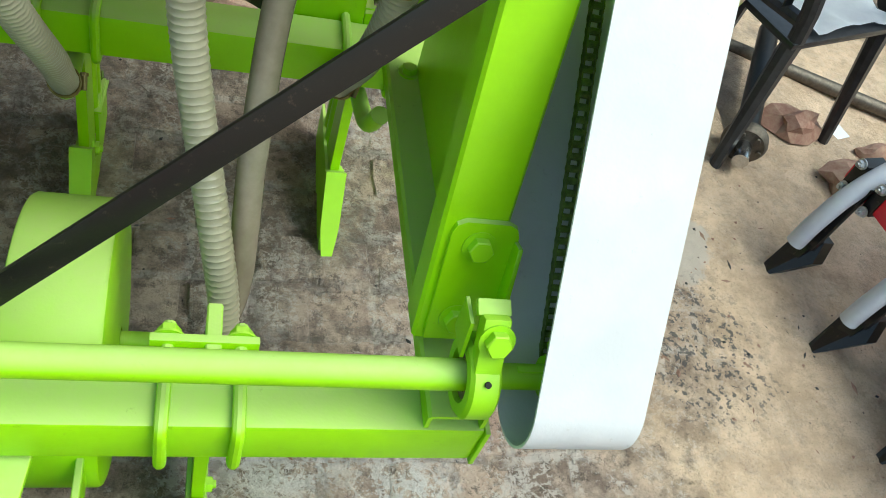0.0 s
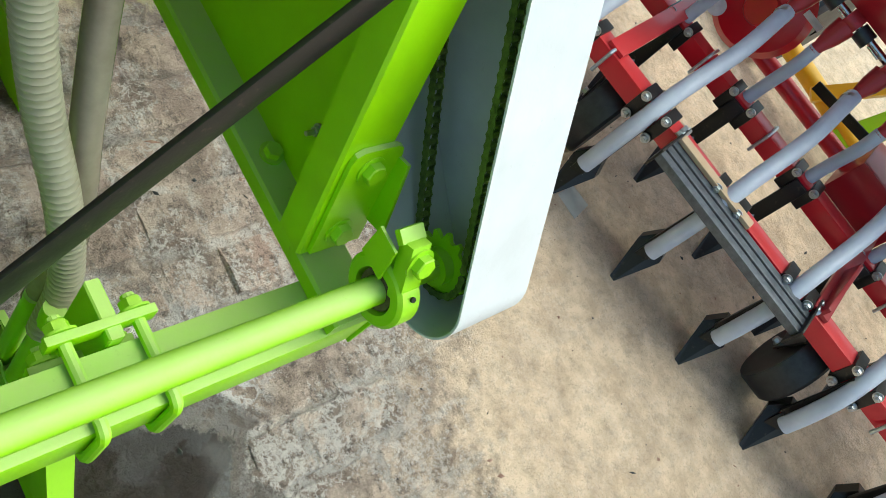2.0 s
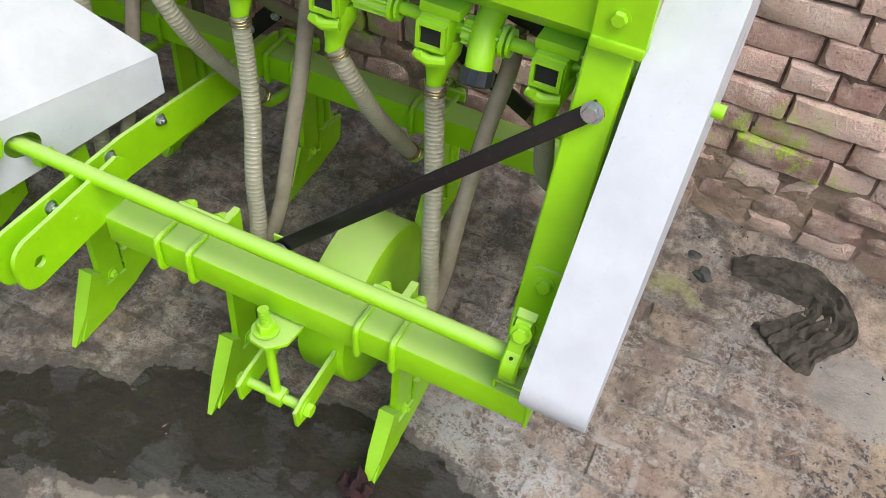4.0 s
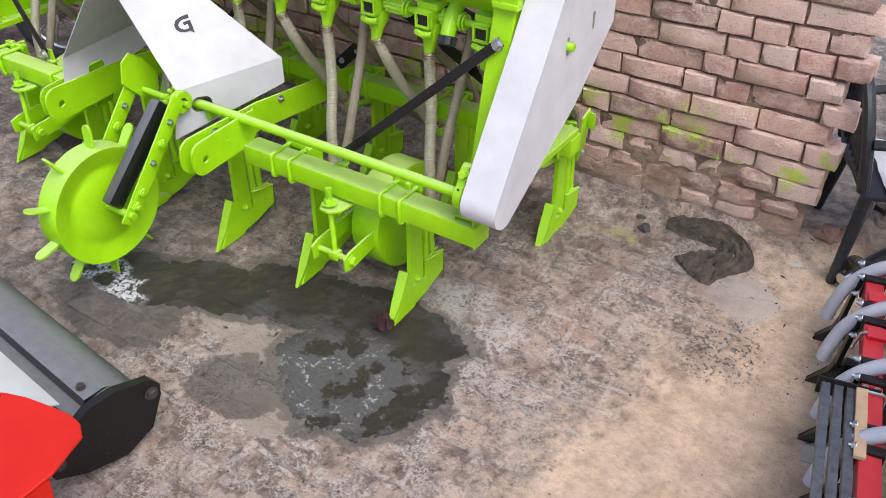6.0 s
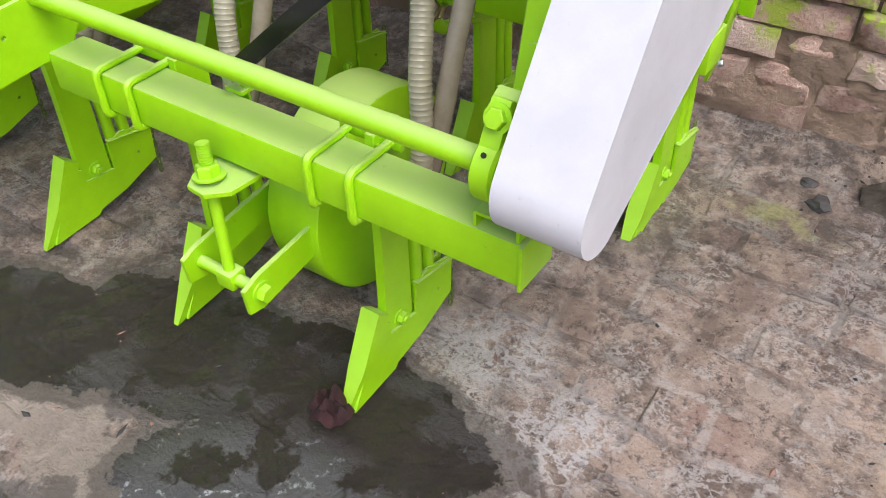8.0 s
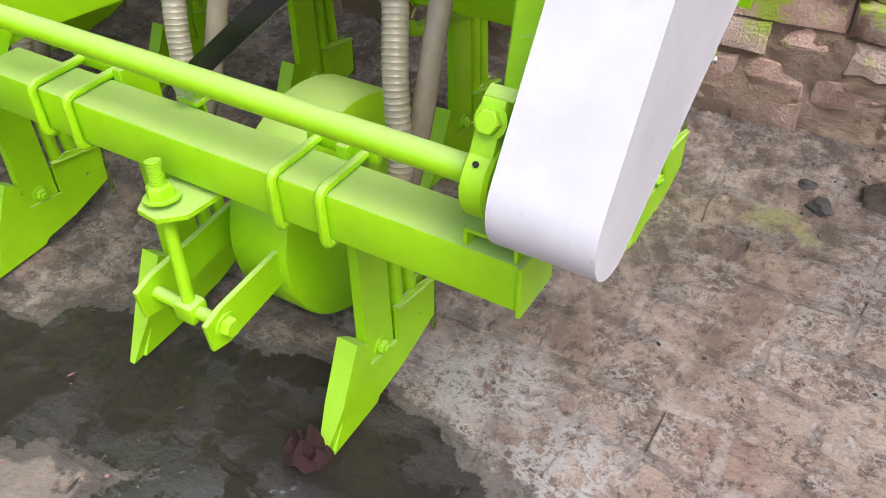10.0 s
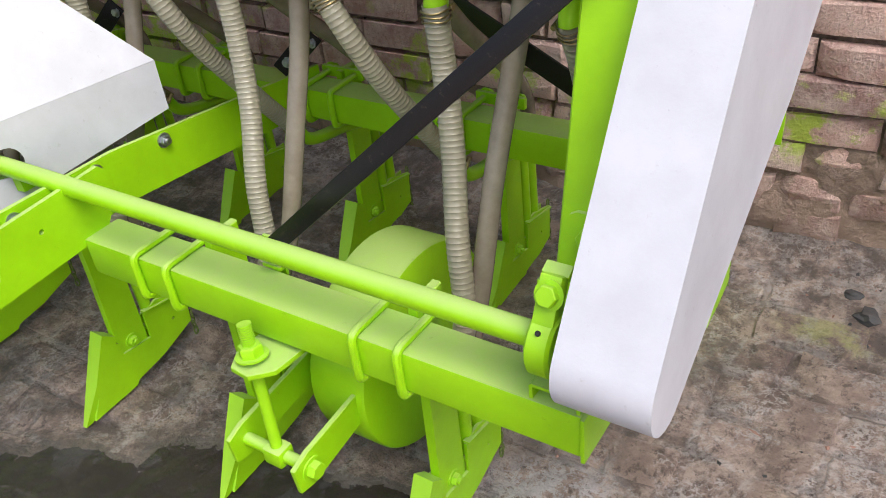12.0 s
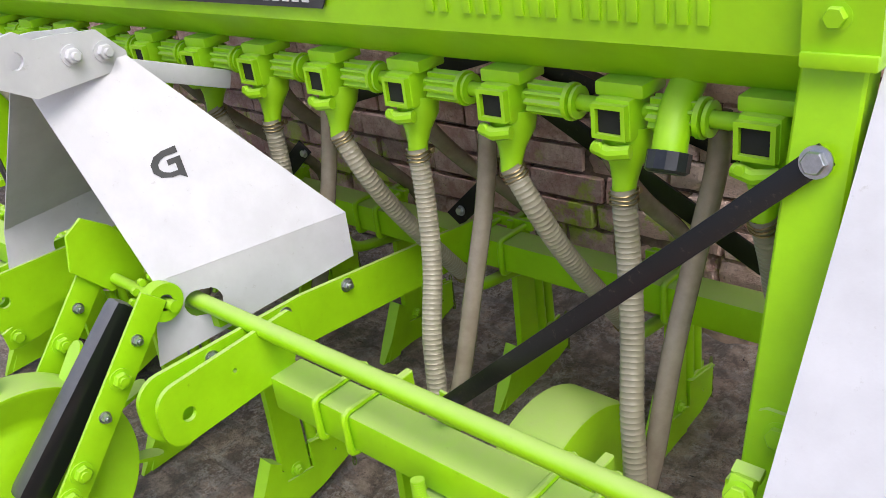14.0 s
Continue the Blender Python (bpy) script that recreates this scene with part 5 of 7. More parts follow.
def ground_wheel():
    cx0, cx1, cy, cz, r = -1.42, -1.325, -0.375, 0.350, 0.22
    bm = bmesh.new()
    prof = [(0.010, 0.0), (0.010, 0.125), (0.016, 0.135), (0.016, 0.160), (0.006, 0.178), (0.004, r - 0.012), (0.0, r - 0.006), (0.0, r)]
    n = cx1 - cx0
    prof = prof + [(n - a, b) for a, b in prof[::-1]]
    lathe(bm, (cx0, cy, cz), (1, 0, 0), prof, 64)
    w = part("ground_wheel", bm, LIME, drill, "pressed steel ground drive wheel")
    for k in range(10):
        q = 2 * math.pi * k / 10 + 0.25
        d = Vector((0, math.cos(q), math.sin(q)))
        c = Vector(((cx0 + cx1) / 2, cy, cz))
        bm = bmesh.new()
        side = Vector((1, 0, 0)).cross(d)
        pts = []
        for u, v in ((-0.004, -0.020), (0.064, -0.022), (0.080, -0.013), (0.085, 0.0), (0.080, 0.013), (0.064, 0.022), (-0.004, 0.020)):
            pts.append(c + d * (r + u) + Vector((1, 0, 0)) * v)
        a = [bm.verts.new(p + side * 0.004) for p in pts]
        b = [bm.verts.new(p - side * 0.004) for p in pts]
        bm.faces.new(a), bm.faces.new(b[::-1])
        for j in range(len(a)):
            bm.faces.new((a[j], b[j], b[(j + 1) % len(a)], a[(j + 1) % len(a)]))
        part("grip_lug", bm, LIME, w)
    top = Vector((0, -0.075, 0.68))
    hub = Vector((0, cy, cz))
    for x in (-1.215, -1.455):
        bm = bmesh.new()
        bar(bm, (x, hub.y - 0.02, hub.z - 0.03), (x, top.y, top.z), 0.008, 0.060, (0, 1, 0.5))
        a = part("wheel_arm", bm, LIME, drill, "flat arm of the ground wheel")
        for f in (0.08, 0.20, 0.45, 0.62, 0.80):
            p = hub.lerp(top, f)
            bm = bmesh.new()
            big = f in (0.08, 0.20, 0.62)
            hexnut(bm, (x + 0.004, p.y, p.z), (1, 0, 0), 0.017 if big else 0.009, 0.012, True, 0.012 if f < 0.1 else 0.004)
            part("bolt", bm, LIME_CAST if big else ZINC, a)
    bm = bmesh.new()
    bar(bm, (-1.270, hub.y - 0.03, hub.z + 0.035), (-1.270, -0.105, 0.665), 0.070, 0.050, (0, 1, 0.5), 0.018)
    part("chain_case", bm, GLOSS_BLACK_SHEEN, drill, "black chain channel along the wheel arm")
    bm = bmesh.new()
    cyl(bm, (-1.475, hub.y, hub.z), (-1.195, hub.y, hub.z), 0.014, n=14)
    part("axle", bm, LIME_CAST, w)
    bm = bmesh.new()
    plate(bm, [(-0.13, 0.70), (-0.115, 0.775), (-0.075, 0.80), (-0.02, 0.76), (0.03, 0.68), (0.02, 0.62), (-0.06, 0.62)], "x", -1.445, 0.008, (), 0.001)
    part("pivot_plate", bm, LIME, drill)
    bm = bmesh.new()
    cyl(bm, (-1.475, -0.045, 0.645), (-1.20, -0.045, 0.645), 0.012, n=16)
    lathe(bm, (-1.245, -0.055, 0.655), (1, 0, 0), [(0, 0.017), (0, 0.040), (0.03, 0.040), (0.03, 0.017)], 24)
    for k in range(13):
        q = 2 * math.pi * k / 13
        cyl(bm, (-1.262, -0.055 + 0.045 * math.cos(q), 0.655 + 0.045 * math.sin(q)), (-1.252, -0.055 + 0.045 * math.cos(q), 0.655 + 0.045 * math.sin(q)), 0.008, n=8)
    part("pivot_shaft", bm, LIME_CAST, drill)
    bm = bmesh.new()
    for x in (-1.36, -1.33):
        bar(bm, (x, 0.0, 0.60), (x, 0.16, 0.46), 0.008, 0.05, (0, 1, 1))
    bar(bm, (-1.40, 0.05, 0.55), (-1.18, 0.05, 0.58), 0.05, 0.03)
    part("pivot_bracket", bm, LIME, drill)


def rear_stays():
    """Black angle stays behind the seed box and the walk board bracket at the rear bar."""
    for x0, z0, x1, z1 in ((-0.30, 0.70, -1.06, 0.93), (-1.06, 0.93, -1.75, 0.72)):
        bm = bmesh.new()
        bar(bm, (x0, 0.86, z0), (x1, 0.86, z1), 0.006, 0.045, (0, 0, 1))
        bar(bm, (x0, 0.88, z0 + 0.02), (x1, 0.88, z1 + 0.02), 0.040, 0.005, (0, 0, 1))
        part("rear_stay", bm, BLACK, drill, "black angle iron stay")
    for x in (-1.085, flip(-1.085)):
        bm = bmesh.new()
        bar(bm, (x - 0.05, 0.70, 0.535), (x + 0.045, 0.73, 0.630), 0.006, 0.05, (0, 0, 1))
        b = part("stay_strap", bm, BLACK, drill, "black flat strap")
        for f in (0.2, 0.8):
            bm = bmesh.new()
            hexnut(bm, (x - 0.05 + 0.11 * f, 0.696 + 0.04 * f, 0.545 + 0.08 * f), (0, -1, 0.1), 0.010, 0.008)
            part("bolt", bm, ZINC, b)
    bm = bmesh.new()
    box(bm, (-0.30, 0.760, 0.50), (-0.13, 0.768, 0.575), 0.002)
    box(bm, (-0.30, 0.760, 0.50), (-0.13, 0.83, 0.508), 0.002)
    a = part("step_bracket", bm, LIME, drill)
    bm = bmesh.new()
    hexnut(bm, (-0.275, 0.759, 0.545), (0, -1, 0), 0.010, 0.009)
    part("bolt", bm, ZINC, a)
    bm = bmesh.new()
    bar(bm, (-0.28, 0.73, 0.55), (-1.06, 0.83, 0.88), 0.006, 0.05, (0, 0, 1))
    part("rear_stay", bm, BLACK, drill, "black angle iron stay")
    # bent bracket plate on the end of the rear bar
    bm = bmesh.new()
    bar(bm, (-0.022, 0.765, 0.590), (-0.070, 0.850, 0.360), 0.008, 0.062, (0, 1, 0.3))
    bar(bm, (-0.010, 0.790, 0.585), (-0.014, 0.800, 0.515), 0.006, 0.030, (1, 0, 0))
    k = part("end_bracket", bm, LIME, drill, "slanting bracket plate at the rear corner")
    bm = bmesh.new()
    hexnut(bm, (-0.058, 0.842, 0.385), (1, 0.2, 0.2), 0.009, 0.008)
    part("bolt", bm, ZINC, k)


frame_bars()
hitch()
tines()
drive_shaft()
end_posts()
chain_guard()
roller_chain()
seed_box()
seed_meters()
hoses()
depth_wheel()
hitch_cover()
ground_wheel()
rear_stays()

# ---------------------------------------------------------------- the red seed drill beside it
RO, RE1, RE2 = Vector((1.19, 0.0, 0)), Vector((0.19, -0.98, 0)).normalized(), Vector((0.98, 0.19, 0)).normalized()


def rp(along, deep, z):
    return RO + RE1 * along + RE2 * deep + Vector((0, 0, z))


red_drill = thing("seed_drill", RO + RE2 * 0.4, "glossy red seed drill with black tines and grey plastic hoses", "seed drill")


def red_bars():
    for deep, z, w, a0, a1 in ((0.0, 0.300, 0.056, -0.80, 1.15), (0.37, 0.300, 0.056, -0.90, 1.15)):
        bm = bmesh.new()
        bar(bm, rp(a0, deep, z), rp(a1, deep, z), w, w, (0, 0, 1), 0.005)
        part("tool_bar", bm, RED, red_drill, "square red tool bar")
    bm = bmesh.new()
    cyl(bm, rp(-0.9, 0.60, 0.33), rp(1.15, 0.60, 0.33), 0.026, n=20)
    part("round_bar", bm, RED, red_drill)
    for a in (-0.60, -0.42, 0.36, 1.0):
        bm = bmesh.new()
        bar(bm, rp(a, -0.02, 0.335), rp(a, 0.66, 0.335), 0.05, 0.012, (0, 0, 1))
        part("cross_bar", bm, MAROON if a > 0 else RED, red_drill)
    # upright gusset frames below the seed box
    for a in (-0.62, 1.05):
        bm = bmesh.new()
        bar(bm, rp(a, 0.35, 0.33), rp(a, 0.62, 0.66), 0.05, 0.035, RE2, 0.004)
        bar(bm, rp(a, 0.64, 0.33), rp(a, 0.66, 0.66), 0.05, 0.035, RE2, 0.004)
        part("box_support", bm, RED, red_drill)


def red_seed_box():
    bm = bmesh.new()
    prof = [(0.44, 0.655), (0.36, 0.74), (0.33, 1.05), (0.86, 1.05), (0.84, 0.74), (0.74, 0.655)]
    ends = []
    for a in (-0.70, 1.25):
        ends.append([bm.verts.new(rp(a, d, z)) for d, z in prof])
    bm.faces.new(ends[0]), bm.faces.new(ends[1][::-1])
    for k in range(6):
        bm.faces.new((ends[0][k], ends[1][k], ends[1][(k + 1) % 6], ends[0][(k + 1) % 6]))
    b = part("seed_box", bm, MAROON, red_drill, "red sheet metal seed box")
    for name, mat, a0, a1, d, z0, z1, o in (("label_border", WHITE_LABEL, 0.02, 0.95, 0.349, 0.80, 1.0, 0.003), ("label", GREEN_LABEL, 0.04, 0.93, 0.347, 0.815, 0.985, 0.005)):
        bm = bmesh.new()
        pts = [rp(a, 0.36 - (z - 0.74) * 0.097 - o, z) for a, z in ((a0 + 0.02, z0), (a1, z0), (a1, z1), (a0 + 0.02, z1), (a0, z1 - 0.03), (a0, z0 + 0.03))]
        sheet(bm, pts, 0.002)
        part(name, bm, mat, b, "", 0)


def red_meters():
    bm = bmesh.new()
    cyl(bm, rp(-0.68, 0.46, 0.625), rp(1.2, 0.46, 0.625), 0.010, n=12)
    part("metering_shaft", bm, STEEL, red_drill)
    for a in sorted([p[0] for p in RED_TINES] + RED_REAR):
        bm = bmesh.new()
        c = rp(a, 0.45, 0.625)
        lathe(bm, c - RE1 * 0.02, RE1, [(0, 0), (0, 0.034), (0.04, 0.034), (0.04, 0)], 18)
        lathe(bm, rp(a, 0.44, 0.61), -RE2 * 0.45 + Vector((0, 0, -0.9)), [(0, 0.03), (0.04, 0.026), (0.075, 0.0165), (0.095, 0.0165)], 14)
        m = part("seed_meter", bm, MAROON, red_drill)
        bm = bmesh.new()
        lathe(bm, c + RE1 * 0.025, RE1, [(0, 0.008), (0, 0.024), (0.04, 0.024), (0.04, 0.008)], 12)
        part("fluted_roller", bm, PLASTIC_BLACK, m)
        bm = bmesh.new()
        bar(bm, c + RE1 * 0.07 - RE2 * 0.02, c + RE1 * 0.11 - RE2 * 0.02, 0.012, 0.006)
        part("gate", bm, STEEL, m)


RED_REAR = [-0.40 + 0.268 * k for k in range(5)]
RED_TINES = [(-0.74, 0), (-0.52, 0), (-0.25, 0), (0.02, 0), (0.285, 0), (0.55, 0), (0.82, 0)]


def red_tines():
    for a, _ in RED_TINES:
        bm = bmesh.new()
        bar(bm, rp(a, -0.035, 0.315), rp(a, -0.055, 0.11), 0.045, 0.014, RE2)
        bar(bm, rp(a, -0.055, 0.12), rp(a, -0.075, 0.05), 0.035, 0.014, RE2)
        t = part("tine", bm, BLACK, red_drill, "black flat tine")
        bm = bmesh.new()
        pts = [(a - 0.006, -0.145, 0.0), (a - 0.042, -0.05, 0.085), (a - 0.018, -0.03, 0.13), (a + 0.018, -0.03, 0.13), (a + 0.042, -0.05, 0.085), (a + 0.006, -0.145, 0.0)]
        f = [bm.verts.new(rp(*p)) for p in pts]
        g = [bm.verts.new(rp(p[0], p[1] + 0.035, max(0.0, p[2] - 0.006))) for p in pts]
        bm.faces.new(f), bm.faces.new(g[::-1])
        for k in range(6):
            bm.faces.new((f[k], g[k], g[(k + 1) % 6], f[(k + 1) % 6]))
        part("share", bm, BLACK, t, "worn black share", 20)
        # clamp with zinc bolts
        bm = bmesh.new()
        for s in (-1, 1):
            bar(bm, rp(a + s * 0.038, -0.032, 0.30), rp(a + s * 0.038, 0.034, 0.30), 0.03, 0.075, (0, 0, 1))
        c = part("tine_clamp", bm, BLACK, red_drill)
        for s in (-1, 1):
            for z in (0.335, 0.265):
                bm = bmesh.new()
                hexnut(bm, rp(a + s * 0.038, -0.036, z), -RE2, 0.0095, 0.010, True, 0.006)
                part("bolt", bm, ZINC, c)
    for k in range(5):
        a = -0.40 + 0.268 * k
        bm = bmesh.new()
        bar(bm, rp(a, 0.335, 0.32), rp(a, 0.31, 0.09), 0.045, 0.014, RE2)
        t = part("tine", bm, BLACK, red_drill, "black flat tine")
        bm = bmesh.new()
        pts = [(a - 0.006, 0.20, 0.0), (a - 0.042, 0.30, 0.085), (a - 0.018, 0.32, 0.13), (a + 0.018, 0.32, 0.13), (a + 0.042, 0.30, 0.085), (a + 0.006, 0.20, 0.0)]
        f = [bm.verts.new(rp(*p)) for p in pts]
        g = [bm.verts.new(rp(p[0], p[1] + 0.035, max(0.0, p[2] - 0.006))) for p in pts]
        bm.faces.new(f), bm.faces.new(g[::-1])
        for j in range(6):
            bm.faces.new((f[j], g[j], g[(j + 1) % 6], f[(j + 1) % 6]))
        part("share", bm, BLACK, t, "", 20)
        bm = bmesh.new()
        for s in (-1, 1):
            bar(bm, rp(a + s * 0.036, 0.336, 0.30), rp(a + s * 0.036, 0.404, 0.30), 0.028, 0.072, (0, 0, 1))
        c = part("tine_clamp", bm, BLACK, red_drill)
        for s in (-1, 1):
            bm = bmesh.new()
            hexnut(bm, rp(a + s * 0.036, 0.332, 0.332), -RE2, 0.0095, 0.010, True, 0.006)
            part("bolt", bm, ZINC, c)
    # pale wire U-bolts on the bars
    for deep, places in ((0.0, (-0.42, -0.16, 0.66, 0.95)), (0.37, (-0.28, -0.02, 0.52, 0.78))):
        for a in places:
            bm = bmesh.new()
            h = 0.034
            loop = [rp(a, deep - h - 0.012, 0.3 - h), rp(a, deep - h, 0.3 + h - 0.006), rp(a, deep - h + 0.008, 0.3 + h), rp(a, deep + h - 0.008, 0.3 + h), rp(a, deep + h, 0.3 + h - 0.006), rp(a, deep + h, 0.3 - h - 0.012)]
            sweep(bm, loop, 0.005, 8)
            part("u_bolt", bm, ZINC, red_drill)


def red_hoses():
    for k, (a, _) in enumerate(RED_TINES):
        top = rp(a, 0.402, 0.535)
        for s in (0.0,):
            bm = bmesh.new()
            ctrl = [top + RE1 * s * 1.3, rp(a + 0.01 + s, 0.22, 0.465), rp(a + s, 0.03, 0.368), rp(a + s * 0.9, -0.055, 0.285), rp(a + s * 0.7, -0.088, 0.195), rp(a + s * 0.6, -0.100, 0.120)]
            sweep(bm, curve_points(ctrl, 0.012), 0.0215 if s == 0 else 0.0165, 14)
            part("hose", bm, HOSE_GREY, red_drill, "grey plastic seed hose")
        bm = bmesh.new()
        d = (rp(a, 0.27, 0.47) - top).normalized()
        lathe(bm, top + d * 0.012, d, [(0, 0.019), (0, 0.023), (0.012, 0.023), (0.012, 0.019)], 14)
        part("hose_clip", bm, ZINC, red_drill)
    for k in range(5):
        a = -0.40 + 0.268 * k
        bm = bmesh.new()
        ctrl = [rp(a, 0.402, 0.535), rp(a + 0.004, 0.39, 0.47), rp(a, 0.385, 0.36), rp(a, 0.345, 0.22), rp(a, 0.315, 0.12)]
        sweep(bm, curve_points(ctrl, 0.012), 0.018, 14)
        part("hose", bm, HOSE_GREY, red_drill, "grey plastic seed hose")


def red_fittings():
    # step board of three black angle strips
    for k, d in enumerate((-0.118, -0.085, -0.052)):
        bm = bmesh.new()
        bar(bm, rp(-0.165, d, 0.328), rp(0.345, d, 0.328), 0.024, 0.004, (0, 0, 1))
        bar(bm, rp(-0.165, d - 0.010, 0.318), rp(0.345, d - 0.010, 0.318), 0.004, 0.022, (0, 0, 1))
        part("step_strip", bm, STEP_SHEEN, red_drill, "black angle strip of the step board")
    for a in (-0.165, 0.345):
        bm = bmesh.new()
        bar(bm, rp(a, -0.14, 0.315), rp(a, 0.02, 0.315), 0.006, 0.06, (0, 0, 1))
        p = part("step_end", bm, BLACK, red_drill)
        for d in (-0.02, 0.01):
            bm = bmesh.new()
            hexnut(bm, rp(a, d, 0.335), RE1 if a > 0 else -RE1, 0.0095, 0.010)
            part("bolt", bm, ZINC, p)
    bm = bmesh.new()
    bar(bm, rp(-0.16, -0.028, 0.337), rp(0.10, -0.028, 0.337), 0.03, 0.012, (0, 0, 1))
    part("wooden_batten", bm, plain("pale_wood", (0.55, 0.40, 0.26), 0.7, (0.45, 0.30, 0.18), 12), red_drill, "pale wooden batten")
    # press wheels
    for a, d in ((0.44, 0.06), (-0.36, 0.06), (0.95, 0.08)):
        bm = bmesh.new()
        lathe(bm, rp(a - 0.02, d, 0.145), RE1, [(0, 0.01), (0.004, 0.07), (0.0, 0.118), (0.008, 0.122), (0.075, 0.122), (0.083, 0.116), (0.07, 0.07), (0.075, 0.01)], 32)
        w = part("press_wheel", bm, RUBBER, red_drill, "black depth wheel")
        bm = bmesh.new()
        bar(bm, rp(a - 0.03, d, 0.145), rp(a - 0.03, 0.0, 0.27), 0.006, 0.04, RE2)
        part("wheel_arm", bm, BLACK, w)
        bm = bmesh.new()
        hexnut(bm, rp(a - 0.034, d, 0.15), -RE1, 0.010, 0.01)
        part("bolt", bm, ZINC, w)
    # gear case and ground drive
    bm = bmesh.new()
    lathe(bm, rp(-0.30, 0.62, 0.42), -RE2 + Vector((0, 0, 0.2)), [(0, 0), (0, 0.135), (0.05, 0.14), (0.075, 0.12), (0.085, 0.05), (0.10, 0.045), (0.10, 0)], 36)
    g = part("gear_case", bm, RED, red_drill, "rounded red gear case")
    bm = bmesh.new()
    c = rp(-0.38, 0.50, 0.36)
    lathe(bm, c, -RE2 + Vector((0, 0, 0.3)), [(0, 0), (0, 0.026), (0.002, 0.026), (0.002, 0)], 20)
    part("round_label", bm, WHITE_LABEL, g)
    bm = bmesh.new()
    bar(bm, rp(-0.22, 0.50, 0.535), rp(-0.16, 0.50, 0.535), 0.02, 0.004, RE2)
    part("small_label", bm, WHITE_LABEL, g)
    bm = bmesh.new()
    bar(bm, rp(-0.05, 0.50, 0.44), rp(0.16, 0.47, 0.47), 0.006, 0.03, (0, 0, 1))
    part("lever", bm, BLACK, red_drill)
    bm = bmesh.new()
    box(bm, (-0.11, -0.09, -0.07), (0.11, 0.09, 0.07), 0.012, Matrix.Translation(rp(0.30, 0.56, 0.36)) @ Matrix.Rotation(radians(-80), 4, "Z"))
    part("gear_box", bm, MAROON, red_drill, "ribbed dark red gear box")
    bm = bmesh.new()
    bar(bm, rp(0.36, -0.02, 0.34), rp(0.36, 0.20, 0.36), 0.012, 0.05, (0, 0, 1))
    part("stay", bm, MAROON, red_drill)


red_bars()
red_seed_box()
red_meters()
red_tines()
red_hoses()
red_fittings()


# ---------------------------------------------------------------- implements further off
def far_drill():
    t = thing("cultivator", (2.75, -0.35, 0), "lime green and yellow cultivator parked beyond the red drill", "cultivator")
    for y in (0.55, -0.10, -0.75, -1.4):
        bm = bmesh.new()
        bar(bm, (2.3, y + 0.12, 0.10), (2.75, y, 0.62), 0.05, 0.09, (0, 1, 0))
        part("side_plate", bm, LIME_CLEAN, t)
        bm = bmesh.new()
        bar(bm, (2.3, y + 0.3, 0.15), (2.68, y - 0.05, 0.70), 0.05, 0.05, (0, 1, 0))
        part("yellow_tube", bm, YELLOW, t, "yellow painted tube")
    for x, z in ((2.35, 0.16), (2.55, 0.42), (2.75, 0.66)):
        bm = bmesh.new()
        cyl(bm, (x, 0.75, z), (x, -1.6, z), 0.035, n=16)
        part("yellow_tube", bm, YELLOW, t, "yellow painted tube")
    for y in (0.2, -0.5):
        bm = bmesh.new()
        box(bm, (2.60, y - 0.22, 0.44), (2.64, y + 0.22, 0.58), 0.004)
        part("lime_panel", bm, LIME_CLEAN, t)
    bm = bmesh.new()
    box(bm, (2.25, -0.62, 0.26), (2.262, -0.18, 0.32), 0.001)
    lab = part("caution_strip", bm, YELLOW, t, "brown and yellow printed strip")
    bm = bmesh.new()
    for k in range(9):
        box(bm, (2.246, -0.59 + 0.044 * k, 0.275), (2.25, -0.565 + 0.044 * k, 0.305), 0)
    part("printed_bar", bm, OLD_STEEL, lab)
    for y in (0.4, -0.3, -1.0):
        bm = bmesh.new()
        lathe(bm, (2.5, y, 0.20), (0, 1, 0), [(0, 0.02), (0.01, 0.19), (0.03, 0.2), (0.05, 0.19), (0.06, 0.02)], 28)
        part("ground_wheel", bm, RUBBER, t)


def disc_harrow():
    t = thing("disc_harrow", (1.75, 2.45, 0), "dark green disc harrow with black discs standing behind the chair", "disc harrow")
    for p, q in (((1.05, 2.0, 0.40), (2.5, 1.55, 0.40)), ((1.15, 2.45, 0.42), (2.6, 2.0, 0.42)), ((1.1, 2.0, 0.41), (1.2, 2.5, 0.41)), ((2.4, 1.55, 0.41), (2.5, 2.05, 0.41))):
        bm = bmesh.new()
        bar(bm, p, q, 0.07, 0.07, (0, 0, 1), 0.005)
        part("frame_bar", bm, DARKGREEN, t)
    for k in range(6):
        bm = bmesh.new()
        c = Vector((1.18 + 0.23 * k, 2.16 - 0.07 * k, 0.24))
        lathe(bm, c, (1, -0.25, 0), [(0.0, 0), (0.0, 0.05), (0.05, 0.24), (0.056, 0.24), (0.012, 0.05), (0.012, 0)], 30)
        part("disc", bm, BLACK, t, "black dished disc")
    bm = bmesh.new()
    cyl(bm, (1.1, 2.19, 0.24), (2.5, 1.75, 0.24), 0.02, n=12)
    part("gang_shaft", bm, BLACK, t)
    for x, y in ((1.3, 2.12), (2.25, 1.82)):
        bm = bmesh.new()
        bar(bm, (x, y, 0.25), (x, y, 0.40), 0.05, 0.012, (0, 1, 0))
        part("hanger", bm, DARKGREEN, t)


far_drill()
disc_harrow()


